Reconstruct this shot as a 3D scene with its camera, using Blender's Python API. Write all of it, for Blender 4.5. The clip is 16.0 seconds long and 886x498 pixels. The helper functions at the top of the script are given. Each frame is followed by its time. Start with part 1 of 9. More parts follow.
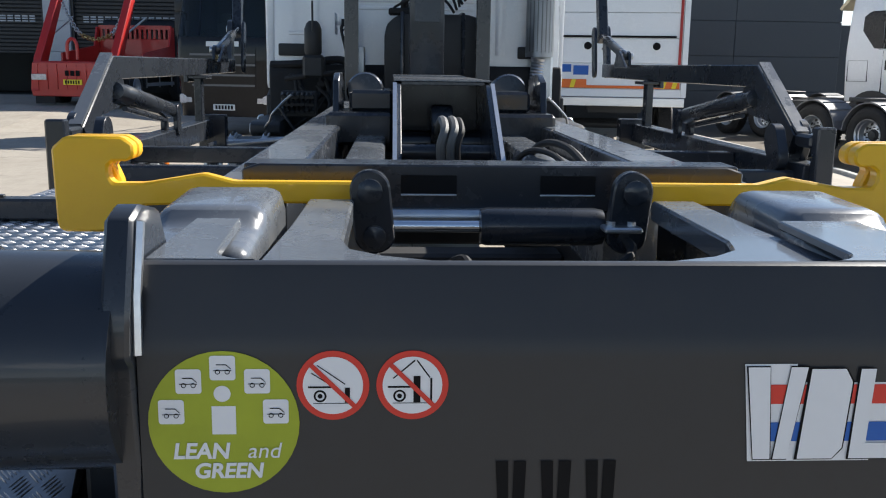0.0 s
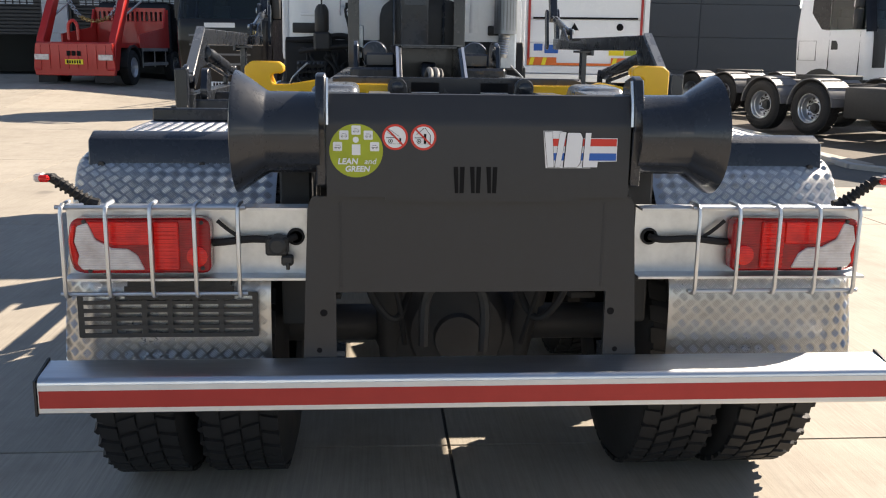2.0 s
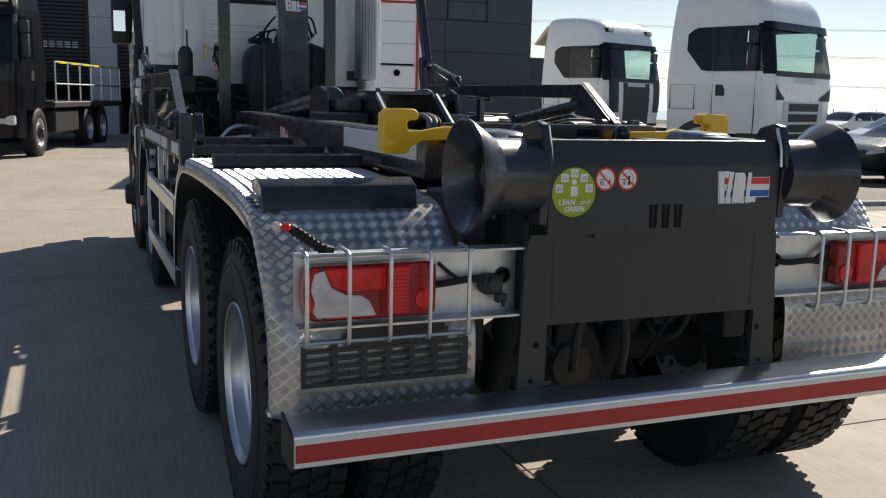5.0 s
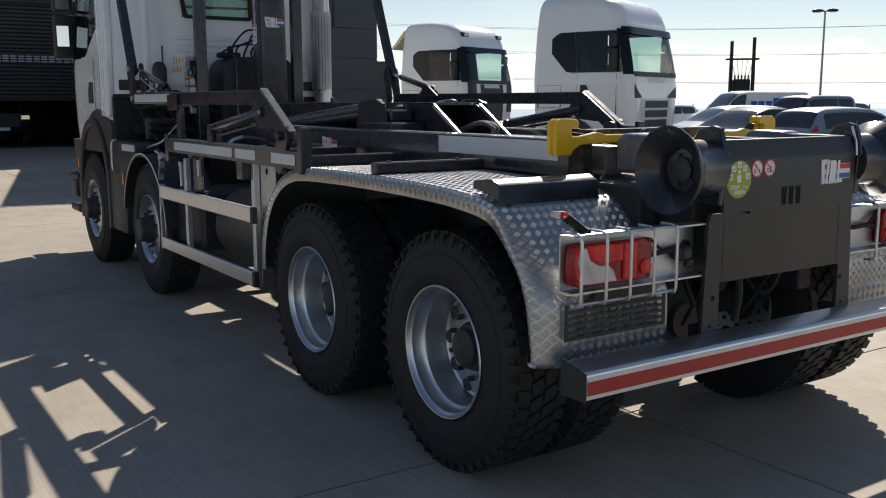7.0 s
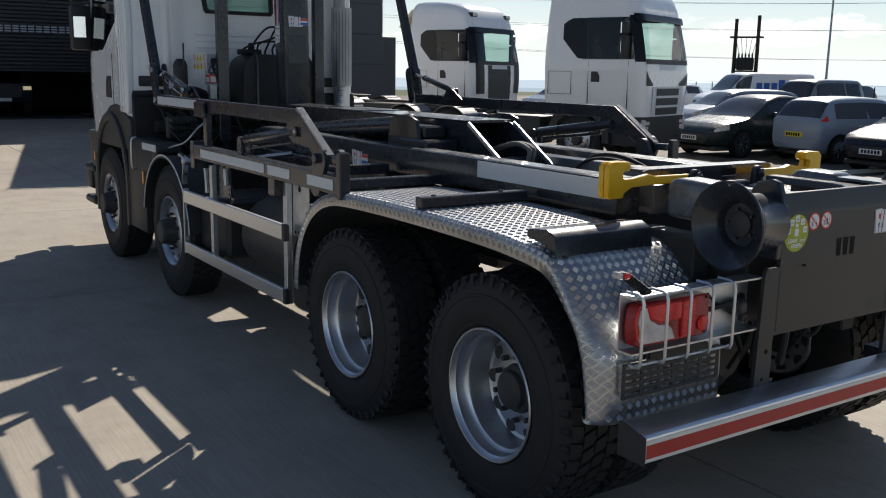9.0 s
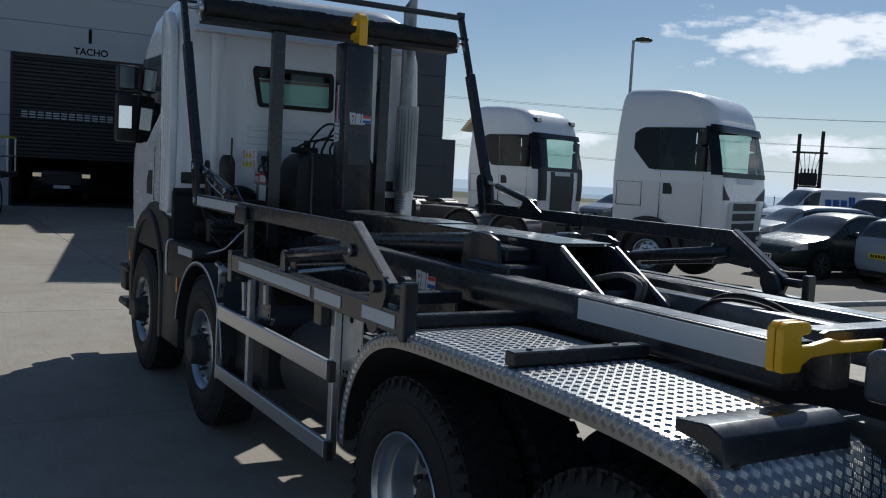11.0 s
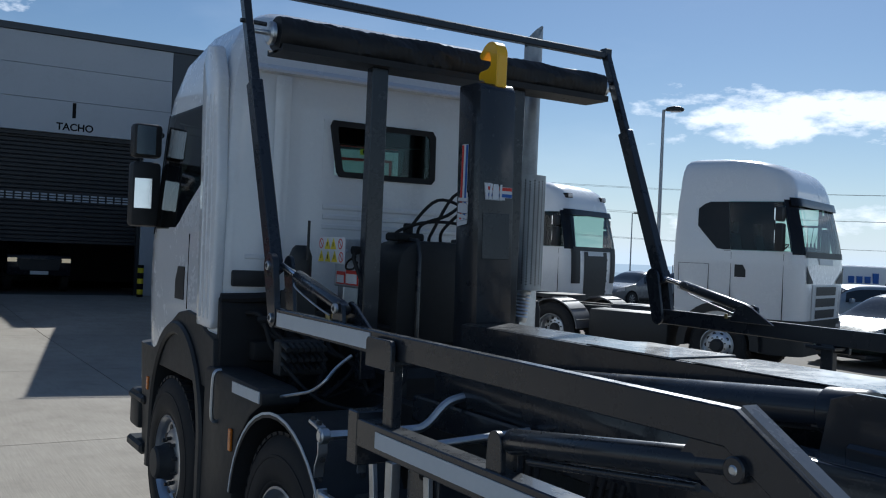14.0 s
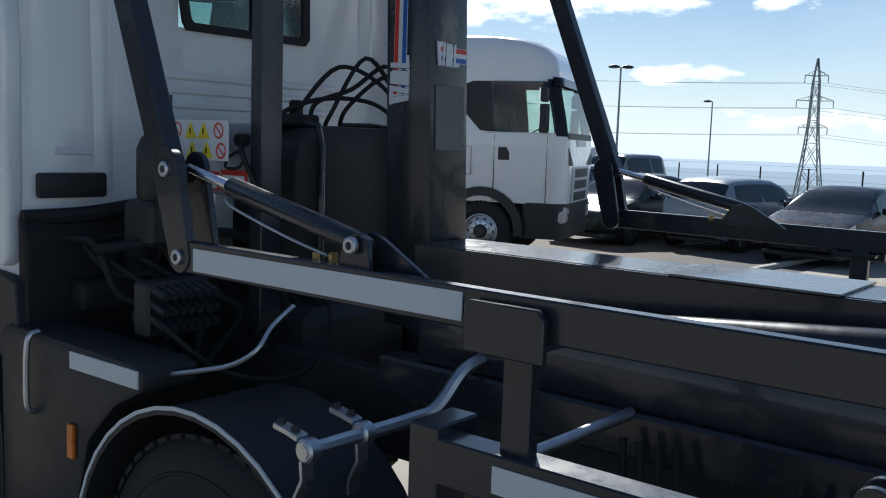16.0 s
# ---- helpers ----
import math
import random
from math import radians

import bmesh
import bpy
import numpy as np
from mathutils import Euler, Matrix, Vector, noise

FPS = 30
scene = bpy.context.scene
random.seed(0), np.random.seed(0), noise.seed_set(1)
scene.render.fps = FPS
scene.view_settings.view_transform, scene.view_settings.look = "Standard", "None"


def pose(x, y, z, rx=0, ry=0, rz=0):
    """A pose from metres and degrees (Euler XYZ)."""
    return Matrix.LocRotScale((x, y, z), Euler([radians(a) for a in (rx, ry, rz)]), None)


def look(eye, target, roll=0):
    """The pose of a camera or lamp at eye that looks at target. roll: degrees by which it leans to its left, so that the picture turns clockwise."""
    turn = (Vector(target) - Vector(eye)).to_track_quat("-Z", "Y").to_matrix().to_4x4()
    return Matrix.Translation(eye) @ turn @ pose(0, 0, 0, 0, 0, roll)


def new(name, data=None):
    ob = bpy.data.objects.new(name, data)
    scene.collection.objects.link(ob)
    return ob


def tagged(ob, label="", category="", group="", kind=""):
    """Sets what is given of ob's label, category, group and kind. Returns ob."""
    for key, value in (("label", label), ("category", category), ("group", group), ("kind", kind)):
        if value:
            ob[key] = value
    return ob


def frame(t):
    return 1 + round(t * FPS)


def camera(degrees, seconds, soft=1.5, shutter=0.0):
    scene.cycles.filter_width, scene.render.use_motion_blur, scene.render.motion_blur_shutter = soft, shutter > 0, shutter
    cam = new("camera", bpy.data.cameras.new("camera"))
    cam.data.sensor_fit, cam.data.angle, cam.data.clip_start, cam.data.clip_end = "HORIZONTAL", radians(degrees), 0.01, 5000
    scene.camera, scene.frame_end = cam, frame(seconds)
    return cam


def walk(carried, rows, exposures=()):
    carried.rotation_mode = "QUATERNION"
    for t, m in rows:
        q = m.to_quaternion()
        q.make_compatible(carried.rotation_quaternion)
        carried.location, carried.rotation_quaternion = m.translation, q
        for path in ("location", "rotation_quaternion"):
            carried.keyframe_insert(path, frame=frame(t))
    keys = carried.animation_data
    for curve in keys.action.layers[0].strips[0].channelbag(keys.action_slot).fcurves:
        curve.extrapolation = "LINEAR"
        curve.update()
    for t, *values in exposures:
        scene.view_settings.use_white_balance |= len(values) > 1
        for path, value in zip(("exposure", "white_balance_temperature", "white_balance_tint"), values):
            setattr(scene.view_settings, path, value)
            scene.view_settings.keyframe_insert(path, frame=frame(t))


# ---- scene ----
cam = camera(51.3, 16.0, 1.1)
PATH = [
    (0, (-0.184, -0.790, 1.655), (-0.075, 1.169, 1.268), 0.8),
    (0.5, (-0.235, -1.254, 1.599), (-0.077, 0.696, 1.185), 1.1),
    (1, (-0.242, -1.773, 1.586), (-0.079, 0.177, 1.172), 1.4),
    (1.5, (-0.297, -2.198, 1.578), (-0.126, -0.255, 1.137), 1.0),
    (2, (-0.302, -2.51, 1.58), (-0.154, -0.561, 1.159), 0.8),
    (2.5, (-0.304, -2.731, 1.586), (-0.179, -0.771, 1.207), 1.5),
    (3, (-0.407, -2.764, 1.587), (-0.226, -0.802, 1.243), 2.6),
    (3.5, (-0.723, -2.684, 1.589), (-0.402, -0.731, 1.299), 2.1),
    (4, (-1.036, -2.588, 1.589), (-0.576, -0.659, 1.329), 2.1),
    (4.2, (-1.166, -2.537, 1.574), (-0.663, -0.621, 1.299), 2.0),
    (6.3, (-2.903, -2.222, 1.574), (-1.824, -0.57, 1.245), 0.4),
    (6.5, (-3.071, -2.232, 1.587), (-1.977, -0.59, 1.264), 0.3),
    (7, (-3.386, -2.332, 1.61), (-2.297, -0.685, 1.295), -0.1),
    (7.5, (-3.566, -2.343, 1.717), (-2.518, -0.669, 1.403), -0.0),
    (8, (-3.632, -2.251, 1.824), (-2.582, -0.588, 1.459), -0.1),
    (8.2, (-3.647, -2.235, 1.855), (-2.586, -0.587, 1.458), 0.0),
    (10.3, (-3.16, -1.59, 1.933), (-2.044, 0.043, 1.639), 2.6),
    (10.5, (-3.127, -1.459, 1.938), (-2.02, 0.185, 1.668), 2.9),
    (11, (-3.078, -1.113, 1.943), (-2.067, 0.605, 1.775), 3.1),
    (11.5, (-3.0, -0.743, 1.958), (-2.05, 1.015, 1.89), 2.5),
    (12, (-2.971, -0.334, 1.991), (-2.004, 1.416, 2.014), 1.9),
    (12.5, (-2.937, 0.063, 2.036), (-1.94, 1.795, 2.114), 1.2),
    (13, (-2.848, 0.476, 2.035), (-1.858, 2.213, 2.103), 1.7),
    (13.5, (-2.825, 0.958, 1.991), (-1.816, 2.685, 1.998), 2.4),
    (14, (-2.848, 1.463, 1.994), (-1.798, 3.165, 1.994), 2.5),
    (14.5, (-2.819, 1.945, 2.002), (-1.731, 3.623, 2.018), 2.4),
    (15, (-2.837, 2.44, 1.987), (-1.587, 4.001, 1.96), 2.1),
    (15.5, (-2.824, 2.899, 1.979), (-1.401, 4.3, 1.876), 2.4),
    (16, (-2.789, 3.346, 1.98), (-1.239, 4.589, 1.752), 2.0),
]
EXPOSURES = [(0.0, 1.0, 6300, 10), (0.5, 1.26, 6900, 11), (1.0, 1.30, 7350, 14), (1.5, 1.28, 7400, 14), (2.5, 1.22, 6950, 13), (3.0, 1.08, 6900, 12), (4.2, 0.66, 6850, 11), (6.3, 0.48, 6900, 12), (8.2, 0.38, 6800, 12), (10.3, 0.10, 6250, 10), (11.5, -0.36, 5700, 7), (12.0, -0.26, 5550, 6), (12.5, -0.10, 5500, 6), (13.5, 0.03, 5650, 7), (15.0, 0.06, 5800, 8), (16.0, 0.34, 6000, 9)]
walk(cam, [(t, look(eye, target, roll)) for t, eye, target, roll in PATH], EXPOSURES)

# ---- world and sun ----
SUN_AZ, SUN_EL = radians(50.9), radians(35.8)   # clockwise from +y, above the ground
world = bpy.data.worlds.new("sky")
scene.world = world
world.use_nodes = True
wn, wl = world.node_tree.nodes, world.node_tree.links
wn.clear()
sky = wn.new("ShaderNodeTexSky")
sky.sky_type, sky.sun_disc = "NISHITA", False
sky.sun_elevation, sky.sun_rotation = SUN_EL, SUN_AZ
sky.altitude, sky.air_density, sky.dust_density, sky.ozone_density = 100, 1.0, 0.2, 3.0
wc = wn.new("ShaderNodeTexCoord")
sep = wn.new("ShaderNodeSeparateXYZ")
wl.new(wc.outputs["Generated"], sep.inputs[0])


def wmath(op, a, b=None, clamp=False):
    n = wn.new("ShaderNodeMath")
    n.operation, n.use_clamp = op, clamp
    for i, v in enumerate((a, b)):
        if v is None:
            continue
        if isinstance(v, (int, float)):
            n.inputs[i].default_value = v
        else:
            wl.new(v, n.inputs[i])
    return n.outputs[0]


# bright haze towards the horizon
hz = wmath("POWER", wmath("SUBTRACT", 1.0, wmath("MAXIMUM", sep.outputs["Z"], 0.0), True), 17.0)
haze = wn.new("ShaderNodeMixRGB")
haze.inputs[2].default_value = (11.5, 13.0, 14.2, 1)
wl.new(wmath("MULTIPLY", hz, 0.95), haze.inputs[0])
wl.new(sky.outputs[0], haze.inputs[1])
# fair-weather cumulus: ragged noise gathered round a few banks (azimuth, elevation, half widths in degrees, thinness)
# The last five banks lie out of view, added for their light.
CLOUDS = [(51.0, 8.5, 9.0, 1.7, 0.0), (32.0, 13.4, 5.0, 1.2, 0.62), (4.0, 14.2, 4.5, 2.0, 0.12), (65.0, 4.4, 3.4, 0.9, 0.1), (59.5, 8.8, 7.5, 1.3, 0.1), (70.5, 8.8, 2.4, 0.9, 0.2), (71.0, 1.9, 9.0, 0.9, 0.45), (52.0, 2.6, 12.0, 1.5, 0.3), (36.0, 2.2, 7.0, 1.2, 0.3), (90.0, 10.0, 9.0, 3.0, 0.0), (-30.0, 10.0, 12.0, 3.5, 0.0), (130.0, 9.0, 14.0, 3.0, 0.0), (-100.0, 11.0, 14.0, 3.5, 0.0), (190.0, 10.0, 16.0, 3.5, 0.0)]
az = wmath("ARCTAN2", sep.outputs["X"], sep.outputs["Y"])
el = wmath("ARCSINE", sep.outputs["Z"])
bank = None
for a, e, wa, we, thin in CLOUDS:
    da = wmath("WRAP", wmath("SUBTRACT", az, radians(a)), math.pi)
    da.node.inputs[2].default_value = -math.pi
    u = wmath("DIVIDE", da, radians(wa))
    v = wmath("DIVIDE", wmath("SUBTRACT", el, radians(e)), radians(we))
    g = wmath("SUBTRACT", 1.0 - thin, wmath("SQRT", wmath("ADD", wmath("MULTIPLY", u, u), wmath("MULTIPLY", v, v))))
    bank = g if bank is None else wmath("MAXIMUM", bank, g)
cmap = wn.new("ShaderNodeMapping")
cmap.inputs["Scale"].default_value = (1.0, 1.0, 2.6)
wl.new(wc.outputs["Generated"], cmap.inputs["Vector"])
cl = wn.new("ShaderNodeTexNoise")
cl.inputs["Scale"].default_value, cl.inputs["Detail"].default_value, cl.inputs["Roughness"].default_value = 15.0, 10.0, 0.6
wl.new(cmap.outputs[0], cl.inputs["Vector"])
wisp = wn.new("ShaderNodeTexNoise")
wisp.inputs["Scale"].default_value, wisp.inputs["Detail"].default_value = 3.5, 8.0
wl.new(cmap.outputs[0], wisp.inputs["Vector"])
dens = wmath("ADD", wmath("MULTIPLY", wmath("MAXIMUM", bank, -1.0), 0.34), cl.outputs["Fac"])
ramp = wn.new("ShaderNodeValToRGB")
ramp.color_ramp.elements[0].position, ramp.color_ramp.elements[1].position = 0.55, 0.70
wl.new(dens, ramp.inputs[0])
veil = wmath("MULTIPLY", wmath("SUBTRACT", wisp.outputs["Fac"], 0.50, True), 0.45)
cmix = wn.new("ShaderNodeMixRGB")
cmix.inputs[2].default_value = (16.5, 16.7, 17.0, 1)
wl.new(wmath("MAXIMUM", ramp.outputs[0], veil), cmix.inputs[0])
wl.new(haze.outputs[0], cmix.inputs[1])
bg = wn.new("ShaderNodeBackground")
bg.inputs["Strength"].default_value = 0.063
wl.new(cmix.outputs[0], bg.inputs["Color"])
wo = wn.new("ShaderNodeOutputWorld")
wl.new(bg.outputs[0], wo.inputs[0])

sun_data = bpy.data.lights.new("sun", "SUN")
sun_data.energy, sun_data.angle, sun_data.color = 5.0, radians(0.55), (1.0, 0.94, 0.84)
sun = new("sun", sun_data)
sun.matrix_world = look((20, 20, 30), Vector((20, 20, 30)) - Vector((math.sin(SUN_AZ) * math.cos(SUN_EL), math.cos(SUN_AZ) * math.cos(SUN_EL), math.sin(SUN_EL))))

# ---- materials ----
class Nodes:
    """A short way to wire one material."""

    def __init__(self, name):
        self.m = bpy.data.materials.new(name)
        self.m.use_nodes = True
        self.n, self.l = self.m.node_tree.nodes, self.m.node_tree.links
        self.bsdf = self.n["Principled BSDF"]
        self.tc = self.n.new("ShaderNodeTexCoord")

    def put(self, socket, v):
        if isinstance(v, bpy.types.NodeSocket):
            self.l.new(v, socket)
        elif v is not None:
            socket.default_value = v

    def math(self, op, a, b=None, clamp=False):
        n = self.n.new("ShaderNodeMath")
        n.operation, n.use_clamp = op, clamp
        self.put(n.inputs[0], a)
        self.put(n.inputs[1], b)
        return n.outputs[0]

    def noise(self, scale, detail=4.0, rough=0.55, vec=None, stretch=None):
        n = self.n.new("ShaderNodeTexNoise")
        n.inputs["Scale"].default_value, n.inputs["Detail"].default_value, n.inputs["Roughness"].default_value = scale, detail, rough
        v = vec if vec is not None else self.tc.outputs["Object"]
        if stretch:
            mp = self.n.new("ShaderNodeMapping")
            mp.inputs["Scale"].default_value = stretch
            self.l.new(v, mp.inputs["Vector"])
            v = mp.outputs[0]
        self.l.new(v, n.inputs["Vector"])
        return n.outputs["Fac"]

    def ramp(self, fac, lo, hi, c0=(0, 0, 0, 1), c1=(1, 1, 1, 1)):
        n = self.n.new("ShaderNodeValToRGB")
        n.color_ramp.elements[0].position, n.color_ramp.elements[1].position = lo, hi
        n.color_ramp.elements[0].color, n.color_ramp.elements[1].color = c0, c1
        self.l.new(fac, n.inputs[0])
        return n.outputs[0]

    def mix(self, fac, a, b, mode="MIX"):
        n = self.n.new("ShaderNodeMixRGB")
        n.blend_type = mode
        self.put(n.inputs[0], fac)
        self.put(n.inputs[1], a if not isinstance(a, tuple) else (*a[:3], 1))
        self.put(n.inputs[2], b if not isinstance(b, tuple) else (*b[:3], 1))
        return n.outputs[0]

    def bump(self, h, strength=0.3, dist=0.002, prev=None):
        n = self.n.new("ShaderNodeBump")
        n.inputs["Strength"].default_value, n.inputs["Distance"].default_value = strength, dist
        self.l.new(h, n.inputs["Height"])
        if prev is not None:
            self.l.new(prev, n.inputs["Normal"])
        return n.outputs[0]

    def finish(self, color=None, rough=None, normal=None, metal=0.0, coat=0.0, spec=0.5, trans=0.0, ior=1.45, emit=None, emit_s=0.0, alpha=None):
        b = self.bsdf
        self.put(b.inputs["Base Color"], (*color[:3], 1) if isinstance(color, tuple) else color)
        self.put(b.inputs["Roughness"], rough)
        if normal is not None:
            self.l.new(normal, b.inputs["Normal"])
        b.inputs["Metallic"].default_value = metal
        b.inputs["Coat Weight"].default_value = coat
        b.inputs["Coat Roughness"].default_value = 0.06
        b.inputs["Specular IOR Level"].default_value = spec
        b.inputs["Transmission Weight"].default_value = trans
        b.inputs["IOR"].default_value = ior
        if emit:
            b.inputs["Emission Color"].default_value = (*emit, 1)
            b.inputs["Emission Strength"].default_value = emit_s
        return self.m


def paint(name, c, rough=0.3, coat=0.4, dirt=0.25, dirt_c=(0.16, 0.14, 0.11), peel=0.05, spec=0.5):
    """Sprayed paint with faint orange peel, handling marks and a film of dust."""
    k = Nodes(name)
    big, fine = k.noise(1.3, 5), k.noise(38, 3)
    dust = k.ramp(k.math("MULTIPLY", big, k.noise(9, 6, 0.7)), 0.22, 0.52)
    col = k.mix(k.math("MULTIPLY", dust, dirt), c, dirt_c)
    col = k.mix(k.math("MULTIPLY", k.ramp(fine, 0.35, 0.75), 0.10), col, tuple(min(1, v * 1.5 + 0.004) for v in c))
    r = k.math("ADD", k.math("MULTIPLY", dust, 0.22), k.math("ADD", k.math("MULTIPLY", fine, 0.08), rough - 0.04))
    return k.finish(col, r, k.bump(k.noise(260, 2), peel, 0.001), coat=coat, spec=spec)


def metal(name, c, rough=0.35, streak=None, blot=8.0, amount=0.35, bump=0.05):
    k = Nodes(name)
    a, b = k.noise(blot, 6, 0.65, stretch=streak), k.noise(55, 3)
    col = k.mix(k.math("MULTIPLY", k.ramp(a, 0.35, 0.7), amount), c, tuple(v * 0.5 for v in c))
    r = k.math("ADD", k.math("MULTIPLY", a, 0.22), k.math("ADD", k.math("MULTIPLY", b, 0.1), rough - 0.12))
    return k.finish(col, r, k.bump(b, bump, 0.002), metal=1.0)


def plain(name, c, rough=0.6, var=0.25, scale=14.0, bump=0.08, metal_=0.0, spec=0.4):
    k = Nodes(name)
    a, b = k.noise(scale, 5, 0.6), k.noise(scale * 9, 3)
    col = k.mix(k.math("MULTIPLY", k.ramp(a, 0.3, 0.75), var), c, tuple(v * 0.55 for v in c))
    r = k.math("ADD", k.math("MULTIPLY", a, 0.16), rough - 0.08)
    return k.finish(col, r, k.bump(b, bump, 0.002), metal=metal_, spec=spec)


def mill_plate(name, c, dirt, rough):
    """Dull rolled aluminium with water stains and fine scratches."""
    k = Nodes(name)
    stain, fine = k.noise(3.0, 6, 0.65), k.noise(90, 3)
    scratch = k.noise(14, 4, 0.6, None, (1.0, 9.0, 1.0))
    col = k.mix(k.math("MULTIPLY", k.ramp(stain, 0.36, 0.7), 0.6), c, dirt)
    col = k.mix(k.math("MULTIPLY", k.ramp(fine, 0.4, 0.7), 0.25), col, dirt)
    r = k.math("ADD", k.math("MULTIPLY", stain, 0.2), k.math("ADD", k.math("MULTIPLY", fine, 0.12), rough - 0.14))
    return k.finish(col, r, k.bump(scratch, 0.15, 0.002, k.bump(fine, 0.12, 0.002)), metal=0.95)


def concrete(name):
    k = Nodes(name)
    w = k.n.new("ShaderNodeNewGeometry").outputs["Position"]
    rnd = k.n.new("ShaderNodeObjectInfo").outputs["Random"]
    big, mid = k.noise(0.35, 6, 0.6, w), k.noise(2.6, 8, 0.7, w)
    brush = k.noise(7, 5, 0.65, w, (11.0, 0.35, 1.0))
    worn = k.noise(0.8, 8, 0.68, w, (1.0, 0.45, 1.0))
    grit = k.noise(160, 3, 0.6, w)
    col = k.mix(k.ramp(big, 0.3, 0.72), (0.340, 0.299, 0.245), (0.447, 0.399, 0.331))
    col = k.mix(k.math("MULTIPLY", k.ramp(mid, 0.46, 0.76), 0.5), col, (0.199, 0.174, 0.142))
    col = k.mix(k.math("MULTIPLY", k.ramp(worn, 0.44, 0.66), 0.55), col, (0.502, 0.454, 0.382))
    col = k.mix(k.math("MULTIPLY", k.ramp(brush, 0.38, 0.68), 0.42), col, (0.205, 0.185, 0.156))
    col = k.mix(k.math("MULTIPLY", rnd, 0.3), col, (0.20, 0.19, 0.17))
    spots = k.ramp(k.noise(1.1, 2, 0.5, w), 0.70, 0.76)
    col = k.mix(k.math("MULTIPLY", spots, 0.5), col, (0.12, 0.11, 0.10))
    nrm = k.bump(brush, 0.35, 0.004, k.bump(grit, 0.25, 0.002))
    return k.finish(col, k.math("ADD", k.math("MULTIPLY", mid, 0.2), 0.68), nrm, spec=0.35)


def asphalt(name):
    k = Nodes(name)
    w = k.n.new("ShaderNodeNewGeometry").outputs["Position"]
    big, grit = k.noise(0.25, 6, 0.6, w), k.noise(130, 3, 0.7, w)
    col = k.mix(k.ramp(big, 0.35, 0.7), (0.080, 0.066, 0.050), (0.125, 0.104, 0.080))
    col = k.mix(k.math("MULTIPLY", k.ramp(grit, 0.5, 0.8), 0.5), col, (0.20, 0.175, 0.14))
    return k.finish(col, 0.8, k.bump(grit, 0.5, 0.004), spec=0.3)


def grass(name):
    k = Nodes(name)
    w = k.n.new("ShaderNodeNewGeometry").outputs["Position"]
    a, b = k.noise(0.05, 6, 0.6, w), k.noise(0.9, 6, 0.7, w)
    col = k.mix(k.ramp(a, 0.35, 0.65), (0.05, 0.075, 0.025), (0.11, 0.10, 0.045))
    col = k.mix(k.math("MULTIPLY", b, 0.5), col, (0.035, 0.05, 0.02))
    return k.finish(col, 0.9, k.bump(b, 0.4, 0.05), spec=0.2)


def glass(name, c=(0.02, 0.025, 0.03), rough=0.04, trans=0.0):
    k = Nodes(name)
    r = k.math("ADD", k.math("MULTIPLY", k.noise(6, 5), 0.06), rough)
    return k.finish(c, r, None, coat=0.0, spec=0.6, trans=trans, ior=1.5)


def prismatic(name, c, dark):
    """A lamp lens: fine moulded prisms under a smooth clear face, facet shading put into the colour."""
    k = Nodes(name)
    wv = k.n.new("ShaderNodeTexWave")
    wv.bands_direction = "Z"
    wv.inputs["Scale"].default_value, wv.inputs["Distortion"].default_value = 62.0, 0.4
    k.l.new(k.tc.outputs["Object"], wv.inputs["Vector"])
    blot = k.ramp(k.noise(16, 3), 0.40, 0.72)
    col = k.mix(k.math("MULTIPLY", blot, 0.75), c, dark)
    col = k.mix(k.math("MULTIPLY", wv.outputs["Fac"], 0.4), col, dark)
    return k.finish(col, 0.22, k.bump(wv.outputs["Fac"], 0.35, 0.002), coat=0.35, spec=0.4)


FRAME = paint("anthracite_frame_paint", (0.021, 0.0245, 0.031), 0.25, 0.3, 0.05, (0.045, 0.046, 0.048), spec=0.45)
PANEL = paint("anthracite_panel_paint", (0.027, 0.028, 0.031), 0.38, 0.0, 0.20, (0.070, 0.067, 0.062), spec=0.45)
# Scuffed top paint, with the sky's sheen on upward faces put into its colour.
WORN_SHEEN = paint("worn_frame_top_sky_sheen", (0.095, 0.105, 0.12), 0.24, 0.4, 0.5, (0.24, 0.238, 0.23))
CHASSIS = plain("black_chassis", (0.042, 0.042, 0.043), 0.55, 0.4)
PLASTIC = plain("black_plastic", (0.032, 0.033, 0.034), 0.5, 0.3, 20)
YELLOW = paint("yellow_paint", (0.84, 0.46, 0.007), 0.36, 0.3, 0.12, (0.35, 0.22, 0.04))
WHITE = paint("white_cab_paint", (0.78, 0.79, 0.80), 0.22, 0.6, 0.14, (0.45, 0.43, 0.39))
TREAD = mill_plate("aluminium_tread_plate", (0.46, 0.46, 0.46), (0.30, 0.288, 0.265), 0.29)
TREAD_BAR = mill_plate("raised_tread_bars", (0.62, 0.62, 0.62), (0.44, 0.425, 0.40), 0.28)
GALV = metal("galvanised_steel", (0.62, 0.64, 0.66), 0.38, None, 12, 0.4)
ALU = metal("mill_aluminium", (0.72, 0.73, 0.74), 0.32, (1.0, 12.0, 12.0), 5, 0.25)
CHROME = metal("chromed_rod", (0.85, 0.86, 0.88), 0.14, None, 6, 0.1, 0.01)
BRASS = metal("brass_fitting", (0.60, 0.45, 0.20), 0.3)
RIM = metal("silver_rim", (0.58, 0.60, 0.63), 0.33, None, 9, 0.25)
SILVER = plain("silver_reflective_tape", (0.62, 0.65, 0.67), 0.35, 0.12, 30)
RUBBER = plain("tyre_rubber", (0.021, 0.021, 0.022), 0.66, 0.4, 9, 0.2, spec=0.35)
REDTAPE = plain("red_reflective_tape", (0.42, 0.035, 0.03), 0.4, 0.25, 12)
WTAPE = plain("white_reflective_tape", (0.72, 0.70, 0.66), 0.4, 0.25, 12)
